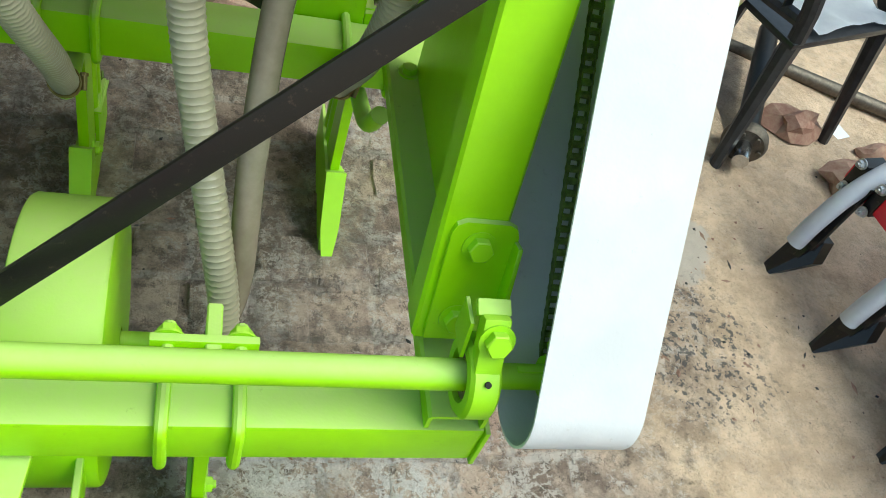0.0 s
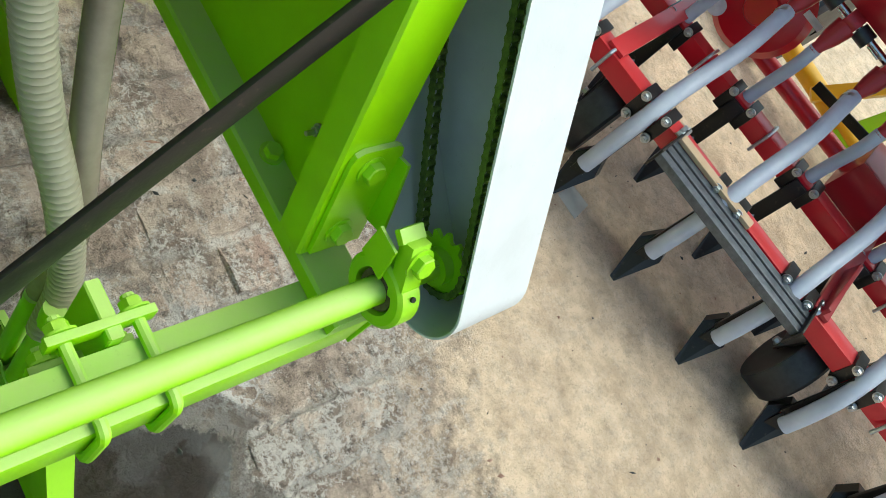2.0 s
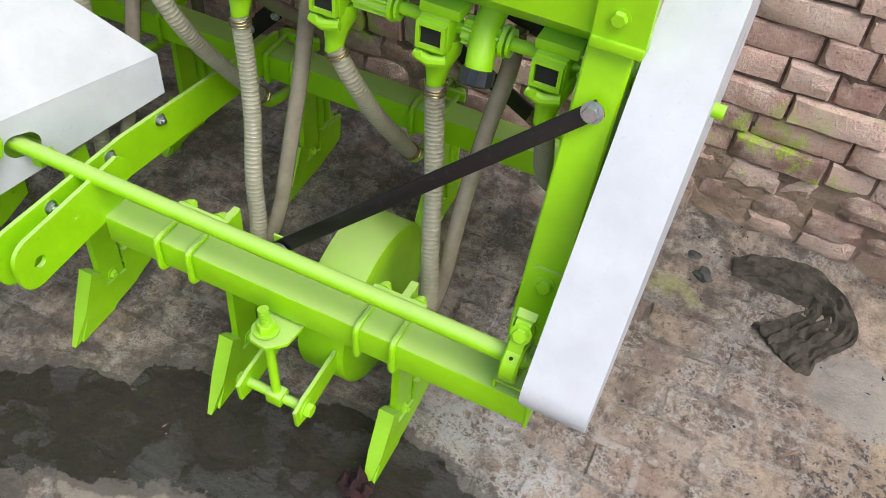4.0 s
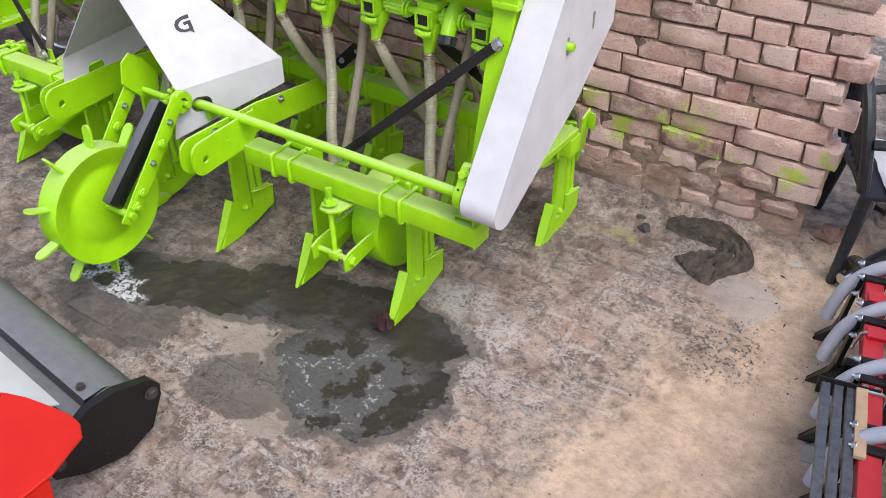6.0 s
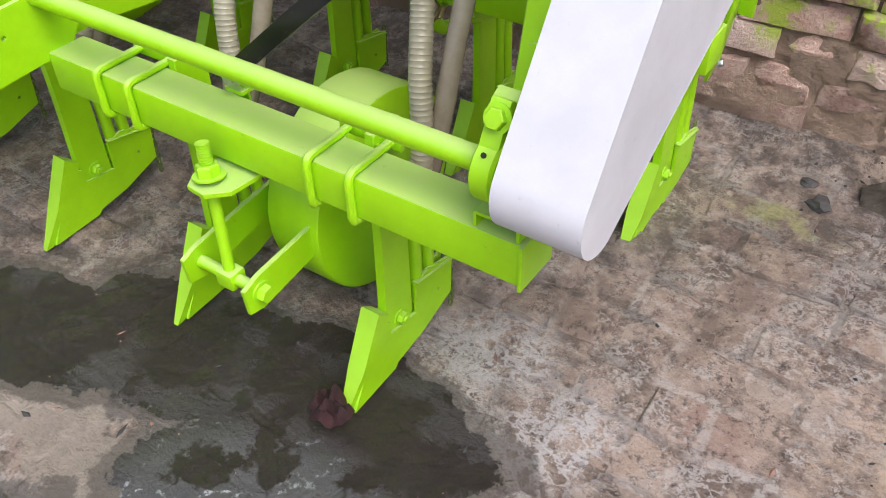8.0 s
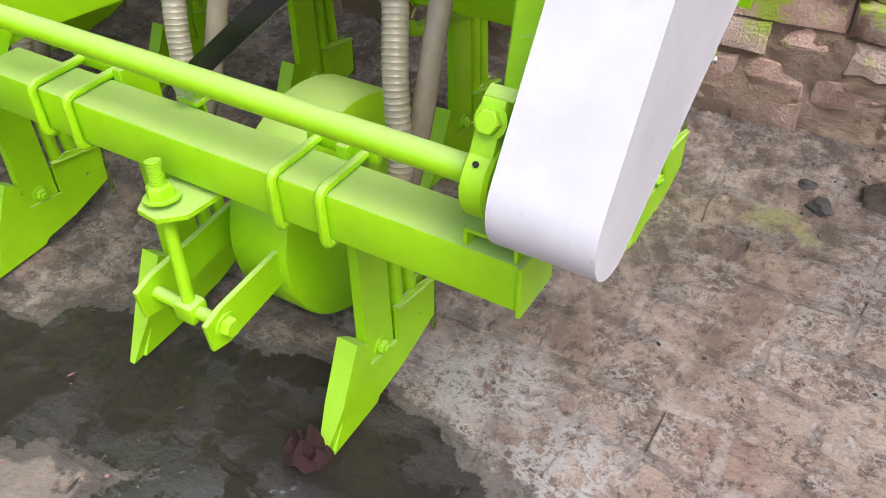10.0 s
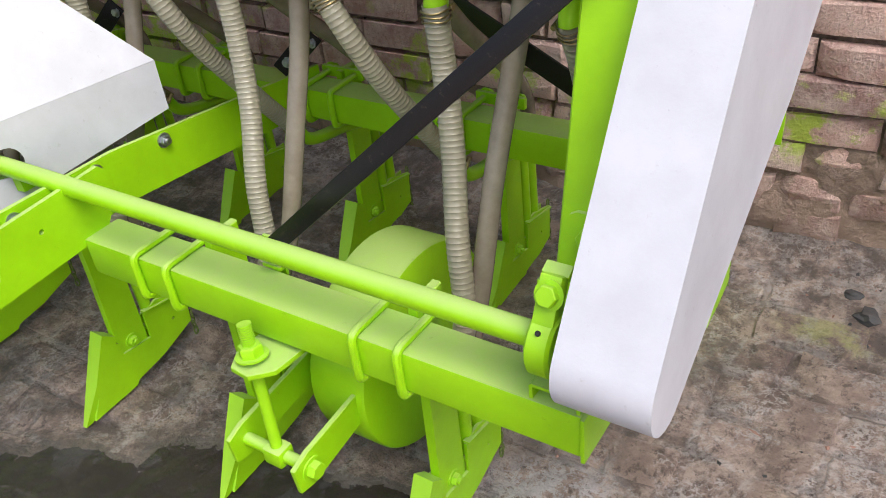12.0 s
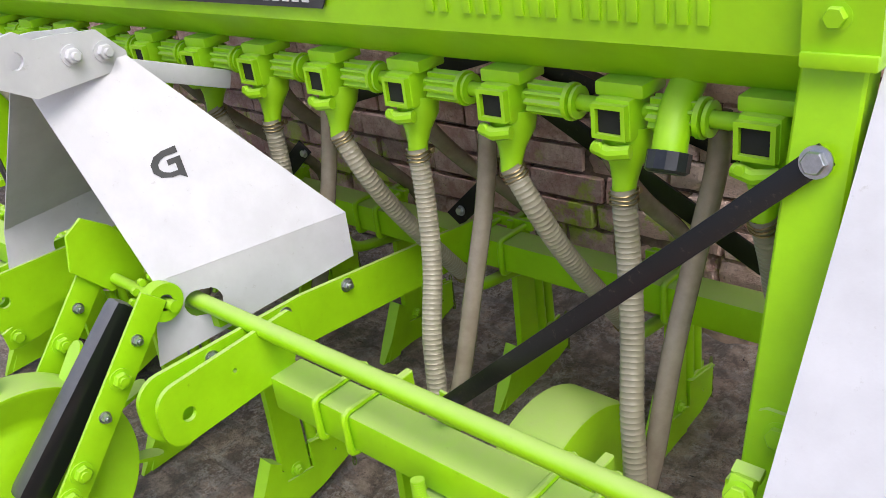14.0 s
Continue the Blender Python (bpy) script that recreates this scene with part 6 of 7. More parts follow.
# ---------------------------------------------------------------- tiller in the foreground
def tiller():
    d = Vector((-0.993, 0.118, 0))
    s = Vector((-0.118, -0.993, 0))     # towards the street side
    o = Vector((-0.63, -0.86, 0))

    def q(a, b, z):
        return o + d * a + s * b + Vector((0, 0, z))
    t = thing("rotary_tiller", o + d * 0.8 + s * 0.2, "rotary tiller with glossy black beam, white hood and orange plate", "tiller")

    def loft(name, prof, a0, a1, mat, label=""):
        bm = bmesh.new()
        ends = [[bm.verts.new(q(a, b, z)) for b, z in prof] for a in (a0, a1)]
        bm.faces.new(ends[0]), bm.faces.new(ends[1][::-1])
        n = len(prof)
        for k in range(n):
            bm.faces.new((ends[0][k], ends[1][k], ends[1][(k + 1) % n], ends[0][(k + 1) % n]))
        return part(name, bm, mat, t, label, 40)
    loft("beam", [(0.085 - 0.10 * math.cos(x), 0.17 + 0.085 * math.sin(x)) for x in (2 * math.pi * k / 28 for k in range(28))], 0.03, 2.4, GLOSS_BLACK_SHEEN, "wet glossy black beam")
    b = loft("beam_seam", [(0.06, 0.250), (0.09, 0.262), (0.15, 0.258), (0.16, 0.236), (0.09, 0.240)], 0.05, 2.4, GLOSS_BLACK_SHEEN)
    loft("edge_strip", [(0.152, 0.225), (0.21, 0.245), (0.215, 0.238), (0.155, 0.215)], 0.02, 2.4, GLOSS_BLACK_SHEEN)
    loft("hood", [(0.20, 0.250), (0.36, 0.345), (0.62, 0.38), (0.62, 0.374), (0.36, 0.338), (0.20, 0.244)], 0.10, 2.4, WHITE, "white painted hood")
    bm = bmesh.new()
    prof = [(-0.05, 0.16), (-0.055, 0.20), (-0.03, 0.235), (0.02, 0.25), (0.08, 0.27), (0.17, 0.265), (0.22, 0.235), (0.30, 0.20), (0.33, 0.16), (0.31, 0.10), (0.22, 0.05), (0.10, 0.02), (0.0, 0.06)]
    ends = [[bm.verts.new(q(a, b_, z)) for b_, z in prof] for a in (0.0, 0.03)]
    bm.faces.new(ends[0]), bm.faces.new(ends[1][::-1])
    for k in range(len(prof)):
        bm.faces.new((ends[0][k], ends[1][k], ends[1][(k + 1) % len(prof)], ends[0][(k + 1) % len(prof)]))
    e = part("end_flange", bm, BLACK, t, "black end flange", 30)
    for b_, z in ((-0.02, 0.19), (0.29, 0.15)):
        bm = bmesh.new()
        hexnut(bm, q(-0.002, b_, z), -d, 0.016, 0.012)
        part("bolt", bm, OLD_STEEL, e)
    bm = bmesh.new()
    hexnut(bm, q(0.10, 0.13, 0.262), (0, 0, 1), 0.011, 0.010)
    part("bolt", bm, OLD_STEEL, t)
    bm = bmesh.new()
    rim = [(-1.02, -1.30), (-0.875, -1.203), (-0.792, -1.155), (-0.73, -1.132), (-0.664, -1.122), (-0.58, -1.108), (-0.531, -1.114), (-0.49, -1.14), (-0.45, -1.26), (-0.44, -1.6), (-1.02, -1.6)]
    plate(bm, rim, "z", 0.352, 0.012, (), 0.003)
    sp = part("side_plate", bm, ORANGE, t, "bright orange side plate", 30)
    bm = bmesh.new()
    sheet(bm, [(-0.452, -1.27, 0.352), (-0.452, -1.595, 0.352), (-0.452, -1.595, 0.02), (-0.452, -1.30, 0.02)], 0.006)
    part("plate_fold", bm, ORANGE, sp, "", 30)
    for a, b_, z in ((0.13, 0.335, 0.3605), (0.02, 0.42, 0.3605)):
        bm = bmesh.new()
        cyl(bm, q(a, b_, z), q(a, b_, z + 0.004), 0.012, n=14)
        part("bolt_hole", bm, CAVITY, sp)
    bm = bmesh.new()
    box(bm, (-0.03, -0.03, 0), (0.03, 0.03, 0.10), 0.004, Matrix.Translation(q(1.6, 0.1, -0.004)))
    box(bm, (-0.03, -0.03, 0), (0.03, 0.03, 0.10), 0.004, Matrix.Translation(q(0.3, 0.1, -0.004)))
    part("rest_block", bm, BLACK, t)


tiller()


# ---------------------------------------------------------------- chair, motorcycle and loose things
def plastic_chair():
    t = thing("chair", (1.02, 1.33, 0), "black moulded plastic garden chair with a white cloth on the seat", "chair")
    m = Matrix.Translation((1.02, 1.33, 0)) @ Matrix.Rotation(radians(-68), 4, "Z")

    def w(x, y, z):
        return m @ Vector((x, y, z))
    # local: faces +y
    for sx in (-1, 1):
        for y, top in ((0.20, 0.40), (-0.19, 0.40)):
            bm = bmesh.new()
            a, b = w(sx * 0.19, y * 0.9, top), w(sx * 0.235, y * 1.18, 0.0)
            x, yv, z = frame_of(b - a)
            sweep(bm, [a.lerp(b, k / 5) for k in range(6)], lambda run, k: 0.026 - 0.002 * k, 8)
            part("leg", bm, PLASTIC_BLACK, t)
    bm = bmesh.new()
    box(bm, (-0.215, -0.20, 0.385), (0.215, 0.215, 0.405), 0.012, m)
    part("seat", bm, PLASTIC_BLACK, t)
    bm = bmesh.new()
    arch = [w(0.21 * math.cos(a), -0.20 - 0.05 * math.sin(a), 0.42 + 0.36 * math.sin(a)) for a in (math.pi * k / 16 for k in range(17))]
    sweep(bm, arch, 0.022, 10)
    sweep(bm, [w(-0.20, -0.205, 0.46), w(0, -0.225, 0.45), w(0.20, -0.205, 0.46)], 0.018, 8)
    b = part("backrest", bm, PLASTIC_BLACK, t)
    for k in range(7):
        x = -0.15 + 0.05 * k
        bm = bmesh.new()
        h = 0.42 + 0.36 * math.sqrt(max(0.0, 1 - (x / 0.21) ** 2))
        bar(bm, w(x, -0.215, 0.455), w(x, -0.20 - 0.045, h), 0.020, 0.007, (0, 1, 0))
        part("back_slat", bm, PLASTIC_BLACK, b)
    for sx in (-1, 1):
        bm = bmesh.new()
        sweep(bm, curve_points([w(sx * 0.205, -0.21, 0.60), w(sx * 0.235, -0.05, 0.615), w(sx * 0.235, 0.14, 0.605), w(sx * 0.225, 0.20, 0.56), w(sx * 0.205, 0.18, 0.41)], 0.03), 0.019, 8)
        part("armrest", bm, PLASTIC_BLACK, t)
    # white cloth lying on the seat
    bm = bmesh.new()
    n = 12
    rnd = random.Random(3)
    vs = [[bm.verts.new(w(-0.19 + 0.40 * i / n, -0.12 + 0.34 * j / n, 0.412 + 0.022 * (noise.noise(Vector((i * 0.45, j * 0.45, 7))) + 0.5) - (0.03 if j == n else 0))) for i in range(n + 1)] for j in range(n + 1)]
    for j in range(n):
        for i in range(n):
            bm.faces.new((vs[j][i], vs[j][i + 1], vs[j + 1][i + 1], vs[j + 1][i]))
    bmesh.ops.solidify(bm, geom=bm.faces[:], thickness=0.004)
    solid("cloth", bm, CLOTH_WHITE, "crumpled white cloth lying on the plastic chair", "cloth")


def motorcycle():
    t = thing("motorcycle", (-3.75, 0.62, 0), "parked red motorcycle with black tyres beyond the seed drill", "motorcycle")
    m = Matrix.Translation((-3.75, 0.62, 0)) @ Matrix.Rotation(radians(20), 4, "Z")

    def w(x, y, z):
        return m @ Vector((x, y, z))
    for x, side in ((0.55, 1), (-0.60, -1)):
        bm = bmesh.new()
        ring = [w(x + 0.25 * math.cos(a), 0, 0.30 + 0.25 * math.sin(a)) for a in (2 * math.pi * k / 32 for k in range(33))]
        sweep(bm, ring, 0.048, 12, False)
        wh = part("tyre", bm, RUBBER, t)
        bm = bmesh.new()
        ring = [w(x + 0.205 * math.cos(a), 0, 0.30 + 0.205 * math.sin(a)) for a in (2 * math.pi * k / 32 for k in range(33))]
        sweep(bm, ring, 0.016, 8, False)
        for k in range(10):
            a = 2 * math.pi * k / 10
            cyl(bm, w(x, 0, 0.30), w(x + 0.2 * math.cos(a), 0, 0.30 + 0.2 * math.sin(a)), 0.004, n=5)
        cyl(bm, w(x, -0.06, 0.30), w(x, 0.06, 0.30), 0.04, n=14)
        part("rim", bm, STEEL, wh)
        bm = bmesh.new()
        arc = [w(x + 0.30 * math.cos(a), 0, 0.30 + 0.32 * math.sin(a)) for a in (radians(20) + radians(130) * k / 12 for k in range(13))]
        sweep(bm, arc, 0.045, 10)
        part("fender", bm, RED, t, "red mudguard")
    bm = bmesh.new()
    lathe(bm, w(0.30, 0, 0.80), m.to_3x3() @ Vector((-1, 0, -0.1)), [(0, 0), (0.02, 0.08), (0.12, 0.14), (0.30, 0.13), (0.44, 0.07), (0.46, 0)], 20)
    part("tank", bm, RED, t, "red fuel tank")
    bm = bmesh.new()
    bar(bm, w(-0.12, 0, 0.80), w(-0.68, 0, 0.84), 0.20, 0.07, (0, 0, 1), 0.03)
    part("seat", bm, RUBBER, t)
    bm = bmesh.new()
    for sy in (-0.07, 0.07):
        cyl(bm, w(0.55, sy, 0.30), w(0.36, sy, 0.92), 0.018, n=10)
    cyl(bm, w(0.33, -0.33, 1.0), w(0.33, 0.33, 1.0), 0.014, n=10)
    part("fork", bm, STEEL, t)
    bm = bmesh.new()
    lathe(bm, w(0.40, 0, 0.86), m.to_3x3() @ Vector((1, 0, 0)), [(0, 0), (0, 0.06), (0.06, 0.09), (0.10, 0.09), (0.11, 0.0)], 20)
    part("headlamp", bm, RED, t)
    bm = bmesh.new()
    box(bm, (-0.20, -0.12, 0.25), (0.22, 0.12, 0.55), 0.04, m)
    cyl(bm, w(-0.1, -0.16, 0.26), w(-0.75, -0.16, 0.34), 0.035, n=12)
    part("engine", bm, OLD_STEEL, t)


def loose_things():
    def rag(name, cx, cy, rx, ry, mat, label, seed, lift=0.02, turn=0.0):
        bm = bmesh.new()
        n, mring = 30, 9
        rings = [[bm.verts.new((cx, cy, ground_height(cx, cy) + lift))]]
        for j in range(1, mring + 1):
            row = []
            for k in range(n):
                a = 2 * math.pi * k / n
                rr = (j / mring) * (1 + 0.30 * noise.noise(Vector((2.2 * math.cos(a) + seed, 2.2 * math.sin(a), seed))))
                u, v = rx * rr * math.cos(a), ry * rr * math.sin(a)
                x, y = cx + u * math.cos(turn) - v * math.sin(turn), cy + u * math.sin(turn) + v * math.cos(turn)
                fold = abs(noise.noise(Vector((x * 24 + seed, y * 11, seed)))) + 0.5 * abs(noise.noise(Vector((x * 60, y * 40, seed))))
                z = 0.016 + yard_slope(x, y) + lift * fold * 1.6 * (1 - 0.75 * (j / mring) ** 4)
                row.append(bm.verts.new((x, y, max(0.002, z))))
            rings.append(row)
        for k in range(n):
            bm.faces.new((rings[0][0], rings[1][k], rings[1][(k + 1) % n]))
        for a, b in zip(rings[1:], rings[2:]):
            for k in range(n):
                bm.faces.new((a[k], b[k], b[(k + 1) % n], a[(k + 1) % n]))
        bmesh.ops.solidify(bm, geom=bm.faces[:], thickness=0.004)
        return solid(name, bm, mat, label, "rag")
    # a long rag thrown down in a hooked heap, with folds along it
    way = curve_points([(0.26, 1.03, 0), (0.37, 1.05, 0), (0.50, 1.04, 0), (0.555, 0.97, 0), (0.50, 0.89, 0), (0.44, 0.80, 0)], 0.0085)
    bm, rows, m = bmesh.new(), [], 20
    for k, p in enumerate(way):
        u = k / (len(way) - 1)
        d = (way[min(k + 1, len(way) - 1)] - way[max(k - 1, 0)]).normalized()
        side = Vector((-d.y, d.x, 0))
        half = 0.034 + 0.030 * math.sin(math.pi * min(1, u * 1.2)) + 0.065 * max(0, u - 0.45) / 0.55 + 0.010 * noise.noise(Vector((u * 9, 0, 2)))
        row = []
        for j in range(m + 1):
            v = 2 * j / m - 1
            fold = abs(noise.noise(Vector((u * 5, v * 3.6, 4)))) * 1.5 + 0.6 * abs(noise.noise(Vector((u * 15, v * 7, 9))))
            q = p + side * half * v * (1 + 0.16 * noise.noise(Vector((u * 12, v * 2, 1))))
            row.append(bm.verts.new((q.x, q.y, ground_height(q.x, q.y) + 0.004 + 0.040 * fold * (1 - v ** 6))))
        rows.append(row)
    for ra, rb in zip(rows, rows[1:]):
        for j in range(m):
            bm.faces.new((ra[j], rb[j], rb[j + 1], ra[j + 1]))
    bmesh.ops.solidify(bm, geom=bm.faces[:], thickness=0.004)
    solid("rag", bm, CLOTH_DARK, "grimy grey-brown rag lying in a folded hook on sandy ground", "rag")
    rag("rag", ROWS[1] - 0.016, -0.060, 0.046, 0.034, CLOTH_RED, "muddy maroon rag caught under a tine point", 9.1, 0.06)

    def lump(name, at, size, mat, label, category, seed, group=""):
        bm = bmesh.new()
        bmesh.ops.create_icosphere(bm, subdivisions=2, radius=1)
        for v in bm.verts:
            k = 0.72 + 0.5 * noise.noise(v.co * 1.1 + Vector((seed, 0, 0))) + 0.12 * noise.noise(v.co * 3 + Vector((0, seed, 0)))
            v.co = Vector((v.co.x * size[0] * k, v.co.y * size[1] * k, max(-0.6, v.co.z) * size[2] * k))
        lo = min(v.co.z for v in bm.verts)
        base = ground_height(at[0], at[1])
        for v in bm.verts:
            v.co += Vector((at[0], at[1], base - lo - 0.003))
        return solid(name, bm, mat, label, category, group, "", 22)
    lump("stone", (0.15, 1.018), (0.030, 0.022, 0.014), STONE, "small flat chip of black slag on the ground", "stone", 1.0, "slag chips")
    lump("stone", (0.19, 0.960), (0.038, 0.030, 0.018), STONE, "small flat chip of black slag on the ground", "stone", 2.0, "slag chips")
    lump("stone", (0.20, 0.88), (0.016, 0.012, 0.008), STONE, "small flat chip of black slag on the ground", "stone", 3.0, "slag chips")
    lump("brick_lump", (0.83, 1.24), (0.070, 0.055, 0.045), CLAY, "broken red brick lump at the end of the wall", "brick", 5.0)
    lump("boulder", (1.33, 1.02), (0.13, 0.09, 0.06), CLAY, "broken brown stone by the chair legs", "stone", 6.0, "stones by the chair")
    lump("boulder", (1.22, 1.22), (0.12, 0.08, 0.06), CLAY, "broken brown stone by the chair legs", "stone", 7.0, "stones by the chair")
    lump("boulder", (1.48, 1.16), (0.07, 0.05, 0.04), CLAY, "small broken stone by the chair legs", "stone", 8.0, "stones by the chair")
    lump("stone", (0.77, 1.06), (0.035, 0.025, 0.006), PAPER, "flat grey stone disc on the sandy ground", "stone", 11.0)
    # card on the sand
    bm = bmesh.new()
    sheet(bm, [(1.035, 0.205, 0.010), (1.105, 0.215, 0.012), (1.120, 0.150, 0.010), (1.045, 0.130, 0.011)], 0.003)
    solid("card", bm, PAPER, "grey card lying on the sand beside a red drill tine", "card")
    bm = bmesh.new()
    sheet(bm, [(1.36, 1.28, 0.012), (1.42, 1.30, 0.013), (1.44, 1.24, 0.012), (1.39, 1.22, 0.012)], 0.003)
    solid("paper_scrap", bm, CLOTH_WHITE, "white paper scrap on the dirt by the chair", "paper")
    # pipe on the ground behind the chair
    bm = bmesh.new()
    cyl(bm, (1.05, 1.62, 0.03), (1.75, 1.30, 0.03), 0.022, n=16)
    pipe = solid("pipe", bm, OLD_STEEL, "dusty steel pipe lying on the dirt behind the chair", "pipe")
    # hub with a bright stub axle
    h = thing("axle_hub", (0.98, 1.1, 0.03), "black greasy axle hub with a bright steel stub on dirt", "axle")
    d = Vector((0.46, 0.88, 0.06)).normalized()
    o = Vector((0.937, 1.0, 0.085))
    bm = bmesh.new()
    cyl(bm, o, o + d * 0.07, 0.021, n=20)
    part("stub_axle", bm, STEEL, h, "bright machined stub")
    bm = bmesh.new()
    lathe(bm, o + d * 0.06, d, [(0, 0.02), (0, 0.052), (0.012, 0.060), (0.030, 0.060), (0.040, 0.050), (0.045, 0.03)], 24)
    for k in range(6):
        a = 2 * math.pi * k / 6
        x, y, z = frame_of(d)
        hexnut(bm, o + d * 0.058 + (x * math.cos(a) + y * math.sin(a)) * 0.042, -d, 0.008, 0.006, False)
    part("flange", bm, OLD_STEEL, h)
    bm = bmesh.new()
    cyl(bm, o + d * 0.10, o + d * 0.62, 0.030, n=18)
    part("axle_tube", bm, BLACK, h)
    # dark implement parts beyond the wall's end
    g = thing("implement_parts", (1.12, 1.75, 0), "dark steel implement shanks and discs stacked beyond the wall end", "implement")
    for k, (x, y) in enumerate(((0.95, 1.62), (1.12, 1.78), (0.92, 1.95))):
        bm = bmesh.new()
        bar(bm, (x, y, 0.01), (x + 0.06, y + 0.05, 0.55), 0.05, 0.03, (0, 1, 0))
        part("shank", bm, OLD_STEEL, g)
        bm = bmesh.new()
        lathe(bm, (x + 0.03, y - 0.02, 0.16 + 0.05 * k), (0.2, -1, 0.4), [(0, 0), (0, 0.07), (0.01, 0.08), (0.02, 0.0)], 20)
        part("disc", bm, STEEL if k == 0 else BLACK, g)


plastic_chair()
motorcycle()
loose_things()

# ---------------------------------------------------------------- pieces of the ground and the wall
def rough_brick(size, seed, jitter):
    """One worn brick with rounded, chipped edges, centred on its origin."""
    rnd = random.Random(seed)
    bm = bmesh.new()
    nx, ny = 4, 2
    sx, sy, sz = (v / 2 for v in size)
    top = []
    chips = [rnd.uniform(0, 0.022) if rnd.random() < 0.45 else 0.0 for _ in range(4)]
    for j in range(ny + 1):
        for i in range(nx + 1):
            x, y = -sx + 2 * sx * i / nx, -sy + 2 * sy * j / ny
            rim = i in (0, nx) or j in (0, ny)
            z = sz - (jitter * 0.6 if rim else 0) + rnd.uniform(-jitter, jitter) * 0.6
            inset = 0.0 if not rim else jitter * rnd.uniform(0.2, 1.2)
            if i in (0, nx) and j in (0, ny):
                chip = chips[(i > 0) + 2 * (j > 0)]
                x, y, z = x * (1 - chip / sx), y * (1 - 0.6 * chip / sy), z - chip * 0.5
            top.append(bm.verts.new((x * (1 - inset / sx), y * (1 - inset / sy), z)))
    skirt = {}
    for j in range(ny + 1):
        for i in range(nx + 1):
            if i in (0, nx) or j in (0, ny):
                x, y = -sx + 2 * sx * i / nx, -sy + 2 * sy * j / ny
                skirt[i, j] = (bm.verts.new((x, y, sz - jitter * 2.4)), bm.verts.new((x, y, -sz)))
    for j in range(ny):
        for i in range(nx):
            k = j * (nx + 1) + i
            bm.faces.new((top[k], top[k + 1], top[k + nx + 2], top[k + nx + 1]))
    loop = [(i, 0) for i in range(nx)] + [(nx, j) for j in range(ny)] + [(i, ny) for i in range(nx, 0, -1)] + [(0, j) for j in range(ny, 0, -1)]
    for a, b in zip(loop, loop[1:] + loop[:1]):
        ta, tb = top[a[1] * (nx + 1) + a[0]], top[b[1] * (nx + 1) + b[0]]
        bm.faces.new((tb, ta, skirt[a][0], skirt[b][0]))
        bm.faces.new((skirt[b][0], skirt[a][0], skirt[a][1], skirt[b][1]))
    return bm


def build_pavers():
    """Worn paving bricks that stand a little out of the dirt."""
    meshes = [mesh_of("paving_brick", rough_brick((0.226, 0.107, 0.06), 40 + k, 0.007), PAVER, 50) for k in range(7)]
    rnd = random.Random(5)
    count = 0
    y, row = -1.12, 0
    while y < 1.13:
        x = -2.15 + (0.12 if row % 2 else 0)
        while x < 0.62:
            if count < 298 and rnd.random() > 0.06 and pool_depth(x, y) > 1.25 and not (x > 0.42 + 0.4 * y):
                ob = place("paving_brick", meshes[rnd.randrange(7)], ground, (x + rnd.uniform(-0.006, 0.006), y + rnd.uniform(-0.005, 0.005), -0.0315 + yard_slope(x, y) + rnd.uniform(-0.009, 0.004)))
                ob.rotation_euler = ((0.06 if y > 0.1 else 0.0) + rnd.uniform(-0.04, 0.04), rnd.uniform(-0.03, 0.03), rnd.uniform(-0.05, 0.05))
                count += 1
            x += 0.236
        y += 0.117
        row += 1


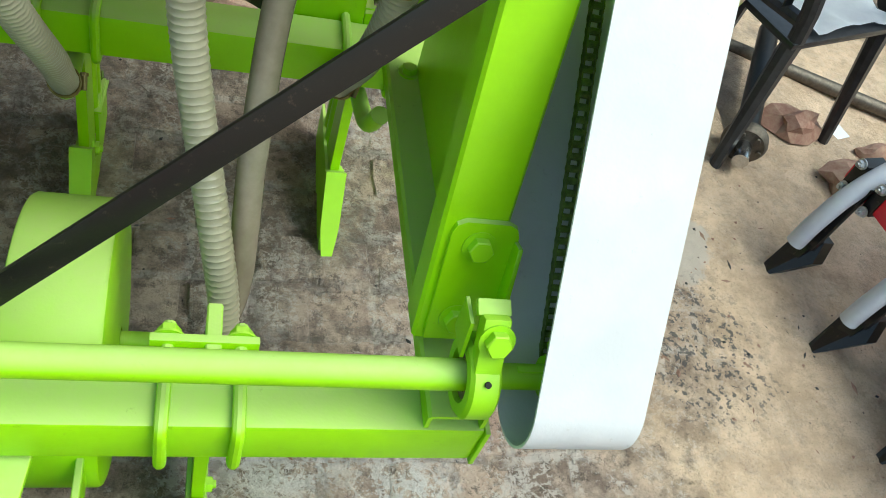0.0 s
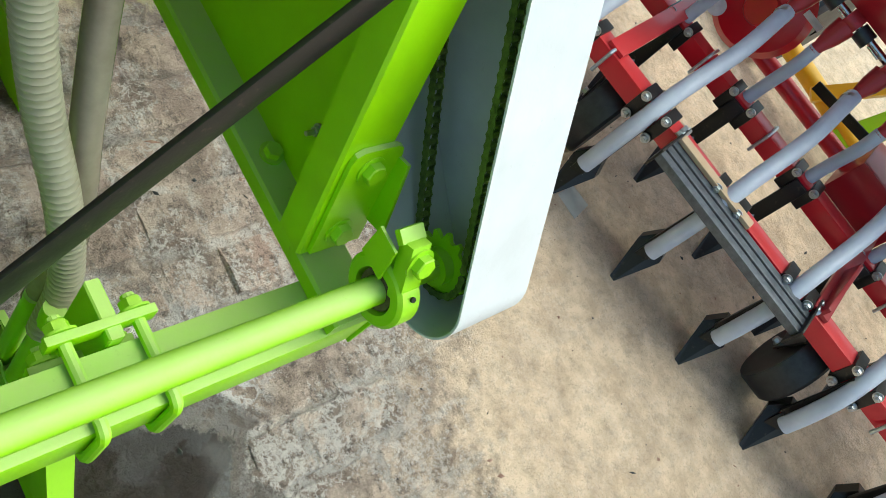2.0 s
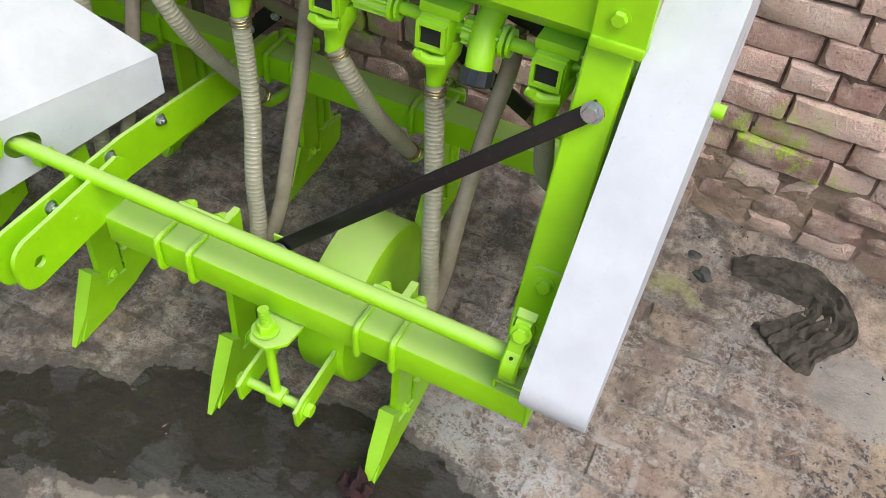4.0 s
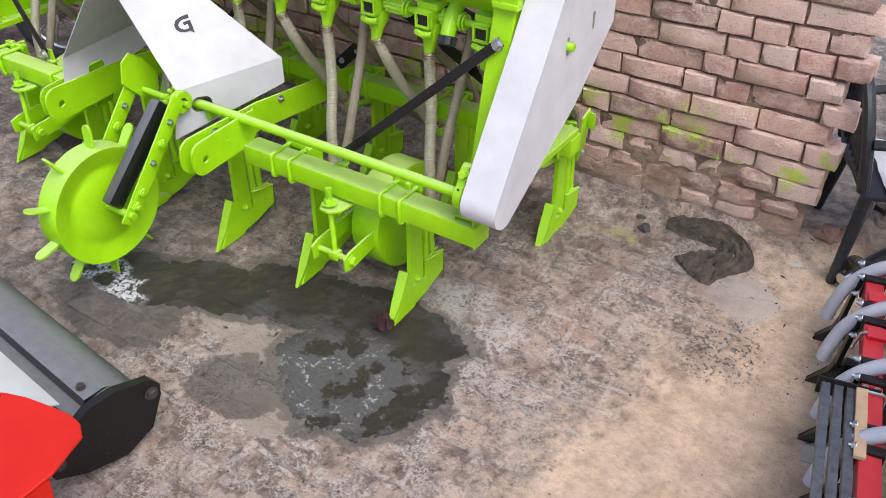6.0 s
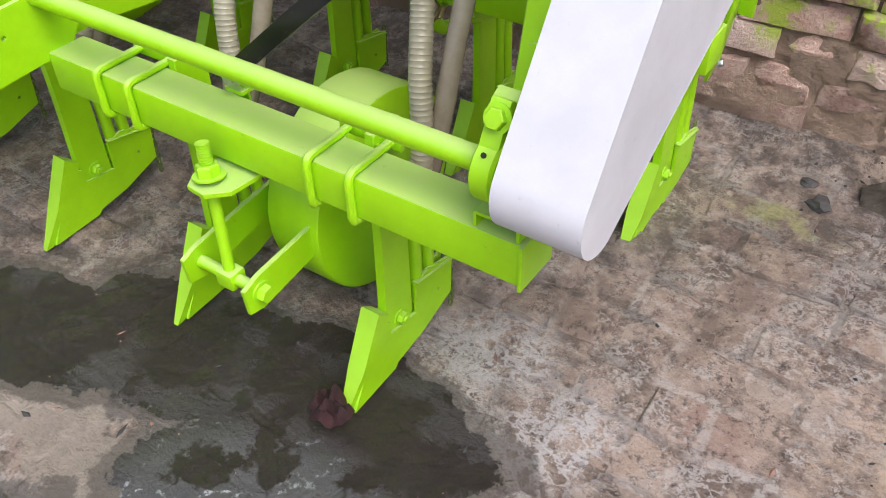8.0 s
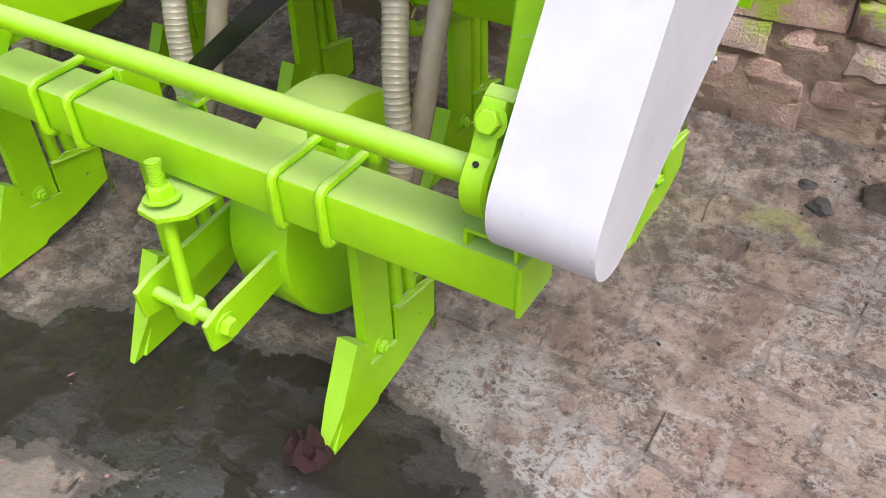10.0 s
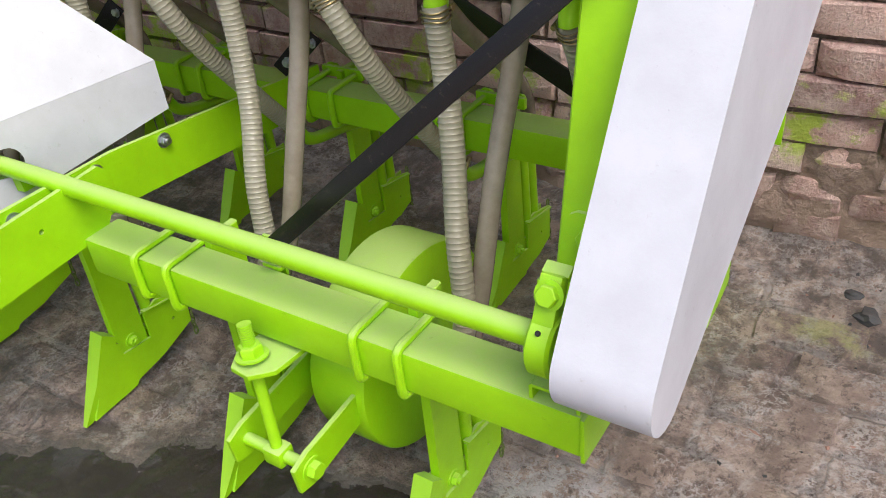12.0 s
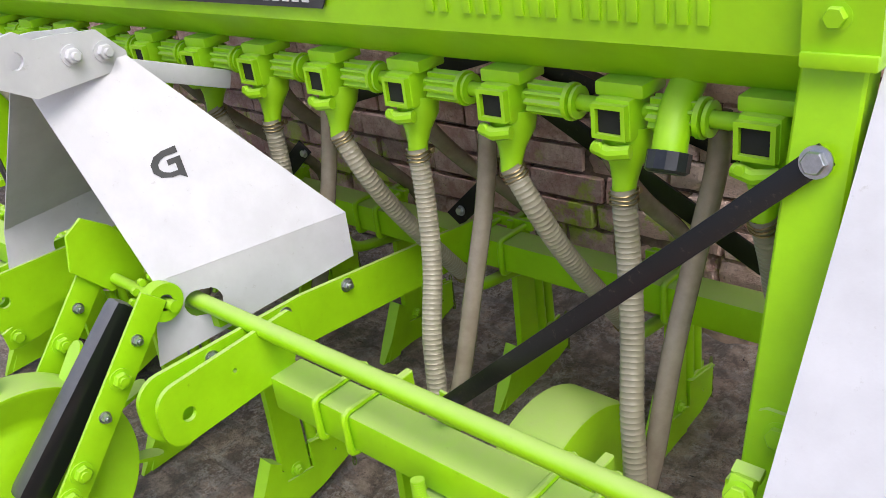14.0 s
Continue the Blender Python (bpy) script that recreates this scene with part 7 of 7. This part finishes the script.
def build_wall_bricks():
    """Courses of long and short bricks with raked, ragged joints; the far stretch is one joined piece."""
    long_me = [mesh_of("brick", rough_brick((0.249, 0.0765, 0.10), 70 + k, 0.0065), WALL_BRICK, 28) for k in range(6)]
    low_me = [mesh_of("brick", rough_brick((0.155, 0.082, 0.10), 110 + k, 0.010), WALL_BRICK, 24) for k in range(6)]
    short_me = [mesh_of("brick", rough_brick((0.119, 0.0765, 0.10), 90 + k, 0.0065), WALL_BRICK, 28) for k in range(5)]
    rnd = random.Random(11)
    stand = Euler((radians(90), 0, 0)).to_matrix().to_4x4()
    far = bmesh.new()
    count = 0
    for c in range(34):
        z = 0.035 + c * 0.084
        end = WALL_END + (0.045 if c % 2 else 0.0) - max(0, 5 - c) * 0.022 + rnd.uniform(-0.025, 0.025)
        x = end
        k = 0
        while x > -7.0:
            is_long = rnd.random() < (0.62 if c % 2 else 0.5)
            w = (0.257 if is_long else 0.127) if c > 3 else 0.158
            cx = x - w / 2
            x -= w
            near = cx > -1.05 and z < 1.10
            loose = 1.8 if c < 4 else 1.0
            proud = rnd.uniform(-0.012, 0.010) - (rnd.uniform(0, 0.02) if c < 4 else 0)
            if c < 3 and rnd.random() < 0.08 or c == 0 and rnd.random() < 0.5:
                continue
            if near and count < 300:
                me = (low_me if c < 4 else long_me if is_long else short_me)[rnd.randrange(5)]
                ob = place("brick", me, wall_back, (cx, WALL_Y + 0.05 - proud, z + rnd.uniform(-0.005, 0.005)), stand)
                ob.rotation_mode = "XYZ"
                ob.rotation_euler = (radians(90) + rnd.uniform(-0.05, 0.05) * loose, rnd.uniform(-0.022, 0.022) * loose, rnd.uniform(-0.035, 0.035) * loose)
                count += 1
            elif cx > -5.0 and z < 2.4:
                size = Vector((w - 0.008, 0.1, 0.0765)) / 2
                vs = [far.verts.new((cx + sx * size.x * (0.97 if sy < 0 else 1), WALL_Y + 0.05 - proud + sy * size.y, z + sz * size.z * (0.9 if sy < 0 else 1))) for sx in (-1, 1) for sy in (-1, 1) for sz in (-1, 1)]
                for f in ((0, 1, 5, 4), (0, 4, 6, 2), (1, 3, 7, 5), (0, 2, 3, 1), (4, 5, 7, 6)):
                    far.faces.new([vs[i] for i in f])
    rest = place("brickwork", mesh_of("brickwork", far, WALL_BRICK, 0), wall_back)
    tagged(rest, "farther weathered red brickwork", "", "", "stuff")


def build_joint_filling():
    """Crumbling mortar that fills the joints unevenly and swells over the lowest courses as washed earth."""
    xs, zs = np.arange(-1.25, WALL_END - 0.03, 0.016), np.arange(-0.02, 1.30, 0.016)
    verts, faces = [], []
    for z in zs:
        low = max(0.0, min(1.0, (0.34 - z) / 0.16))
        for x in xs:
            lump = noise.fractal(Vector((x * 7, z * 9, 2.0)), 0.8, 2.0, 5)
            deep = 0.023 - 0.013 * lump - low * (0.004 + 0.014 * noise.noise(Vector((x * 5, z * 11, 9.0))))
            verts.append((x, WALL_Y + deep, z))
    w = len(xs)
    for j in range(len(zs) - 1):
        for i in range(w - 1):
            faces.append((j * w + i, j * w + i + 1, (j + 1) * w + i + 1, (j + 1) * w + i))
    me = bpy.data.meshes.new("mortar")
    me.from_pydata(verts, [], faces)
    me.materials.append(MORTAR)
    place("mortar", me, wall_back)


def build_debris():
    """Grit, twigs and crumbs scattered over the yard."""
    rnd = random.Random(23)
    for name, mat, count, label in (("grit", STONE, 420, "dark grit and cinders strewn on the sand"), ("brick_crumbs", CLAY, 320, "reddish crumbs of broken brick on the ground")):
        verts, faces = [], []
        for k in range(count):
            x, y = rnd.uniform(-0.9, 2.1), rnd.uniform(-1.3, 1.2)
            if rnd.random() < 0.35:
                x, y = rnd.uniform(0.05, 1.0), rnd.uniform(0.3, 1.15)
            r, long = 0.0015 + 0.0045 * rnd.random() ** 3, rnd.choice((1, 1, 1.6, 3.5))
            a = rnd.uniform(0, 6.3)
            c, s, z = math.cos(a), math.sin(a), max(ground_height(x, y), -0.003)
            base = len(verts)
            for u, v, w in ((-long, 0, 0.2), (0, -1, 0), (long, 0.2, 0.1), (0, 1, 0), (0.1, 0.1, 1.0), (0, 0, -1)):
                u, v, w = (q * rnd.uniform(0.7, 1.3) * r for q in (u, v, w))
                verts.append((x + u * c - v * s, y + u * s + v * c, z + w))
            faces += [tuple(base + q for q in f) for f in ((0, 1, 4), (1, 2, 4), (2, 3, 4), (3, 0, 4), (1, 0, 5), (2, 1, 5), (3, 2, 5), (0, 3, 5))]
        me = bpy.data.meshes.new(name)
        me.from_pydata(verts, [], faces)
        me.materials.append(mat)
        tagged(new(name, me), label, "debris", "", "stuff")


build_debris()
build_pavers()
build_wall_bricks()
build_joint_filling()
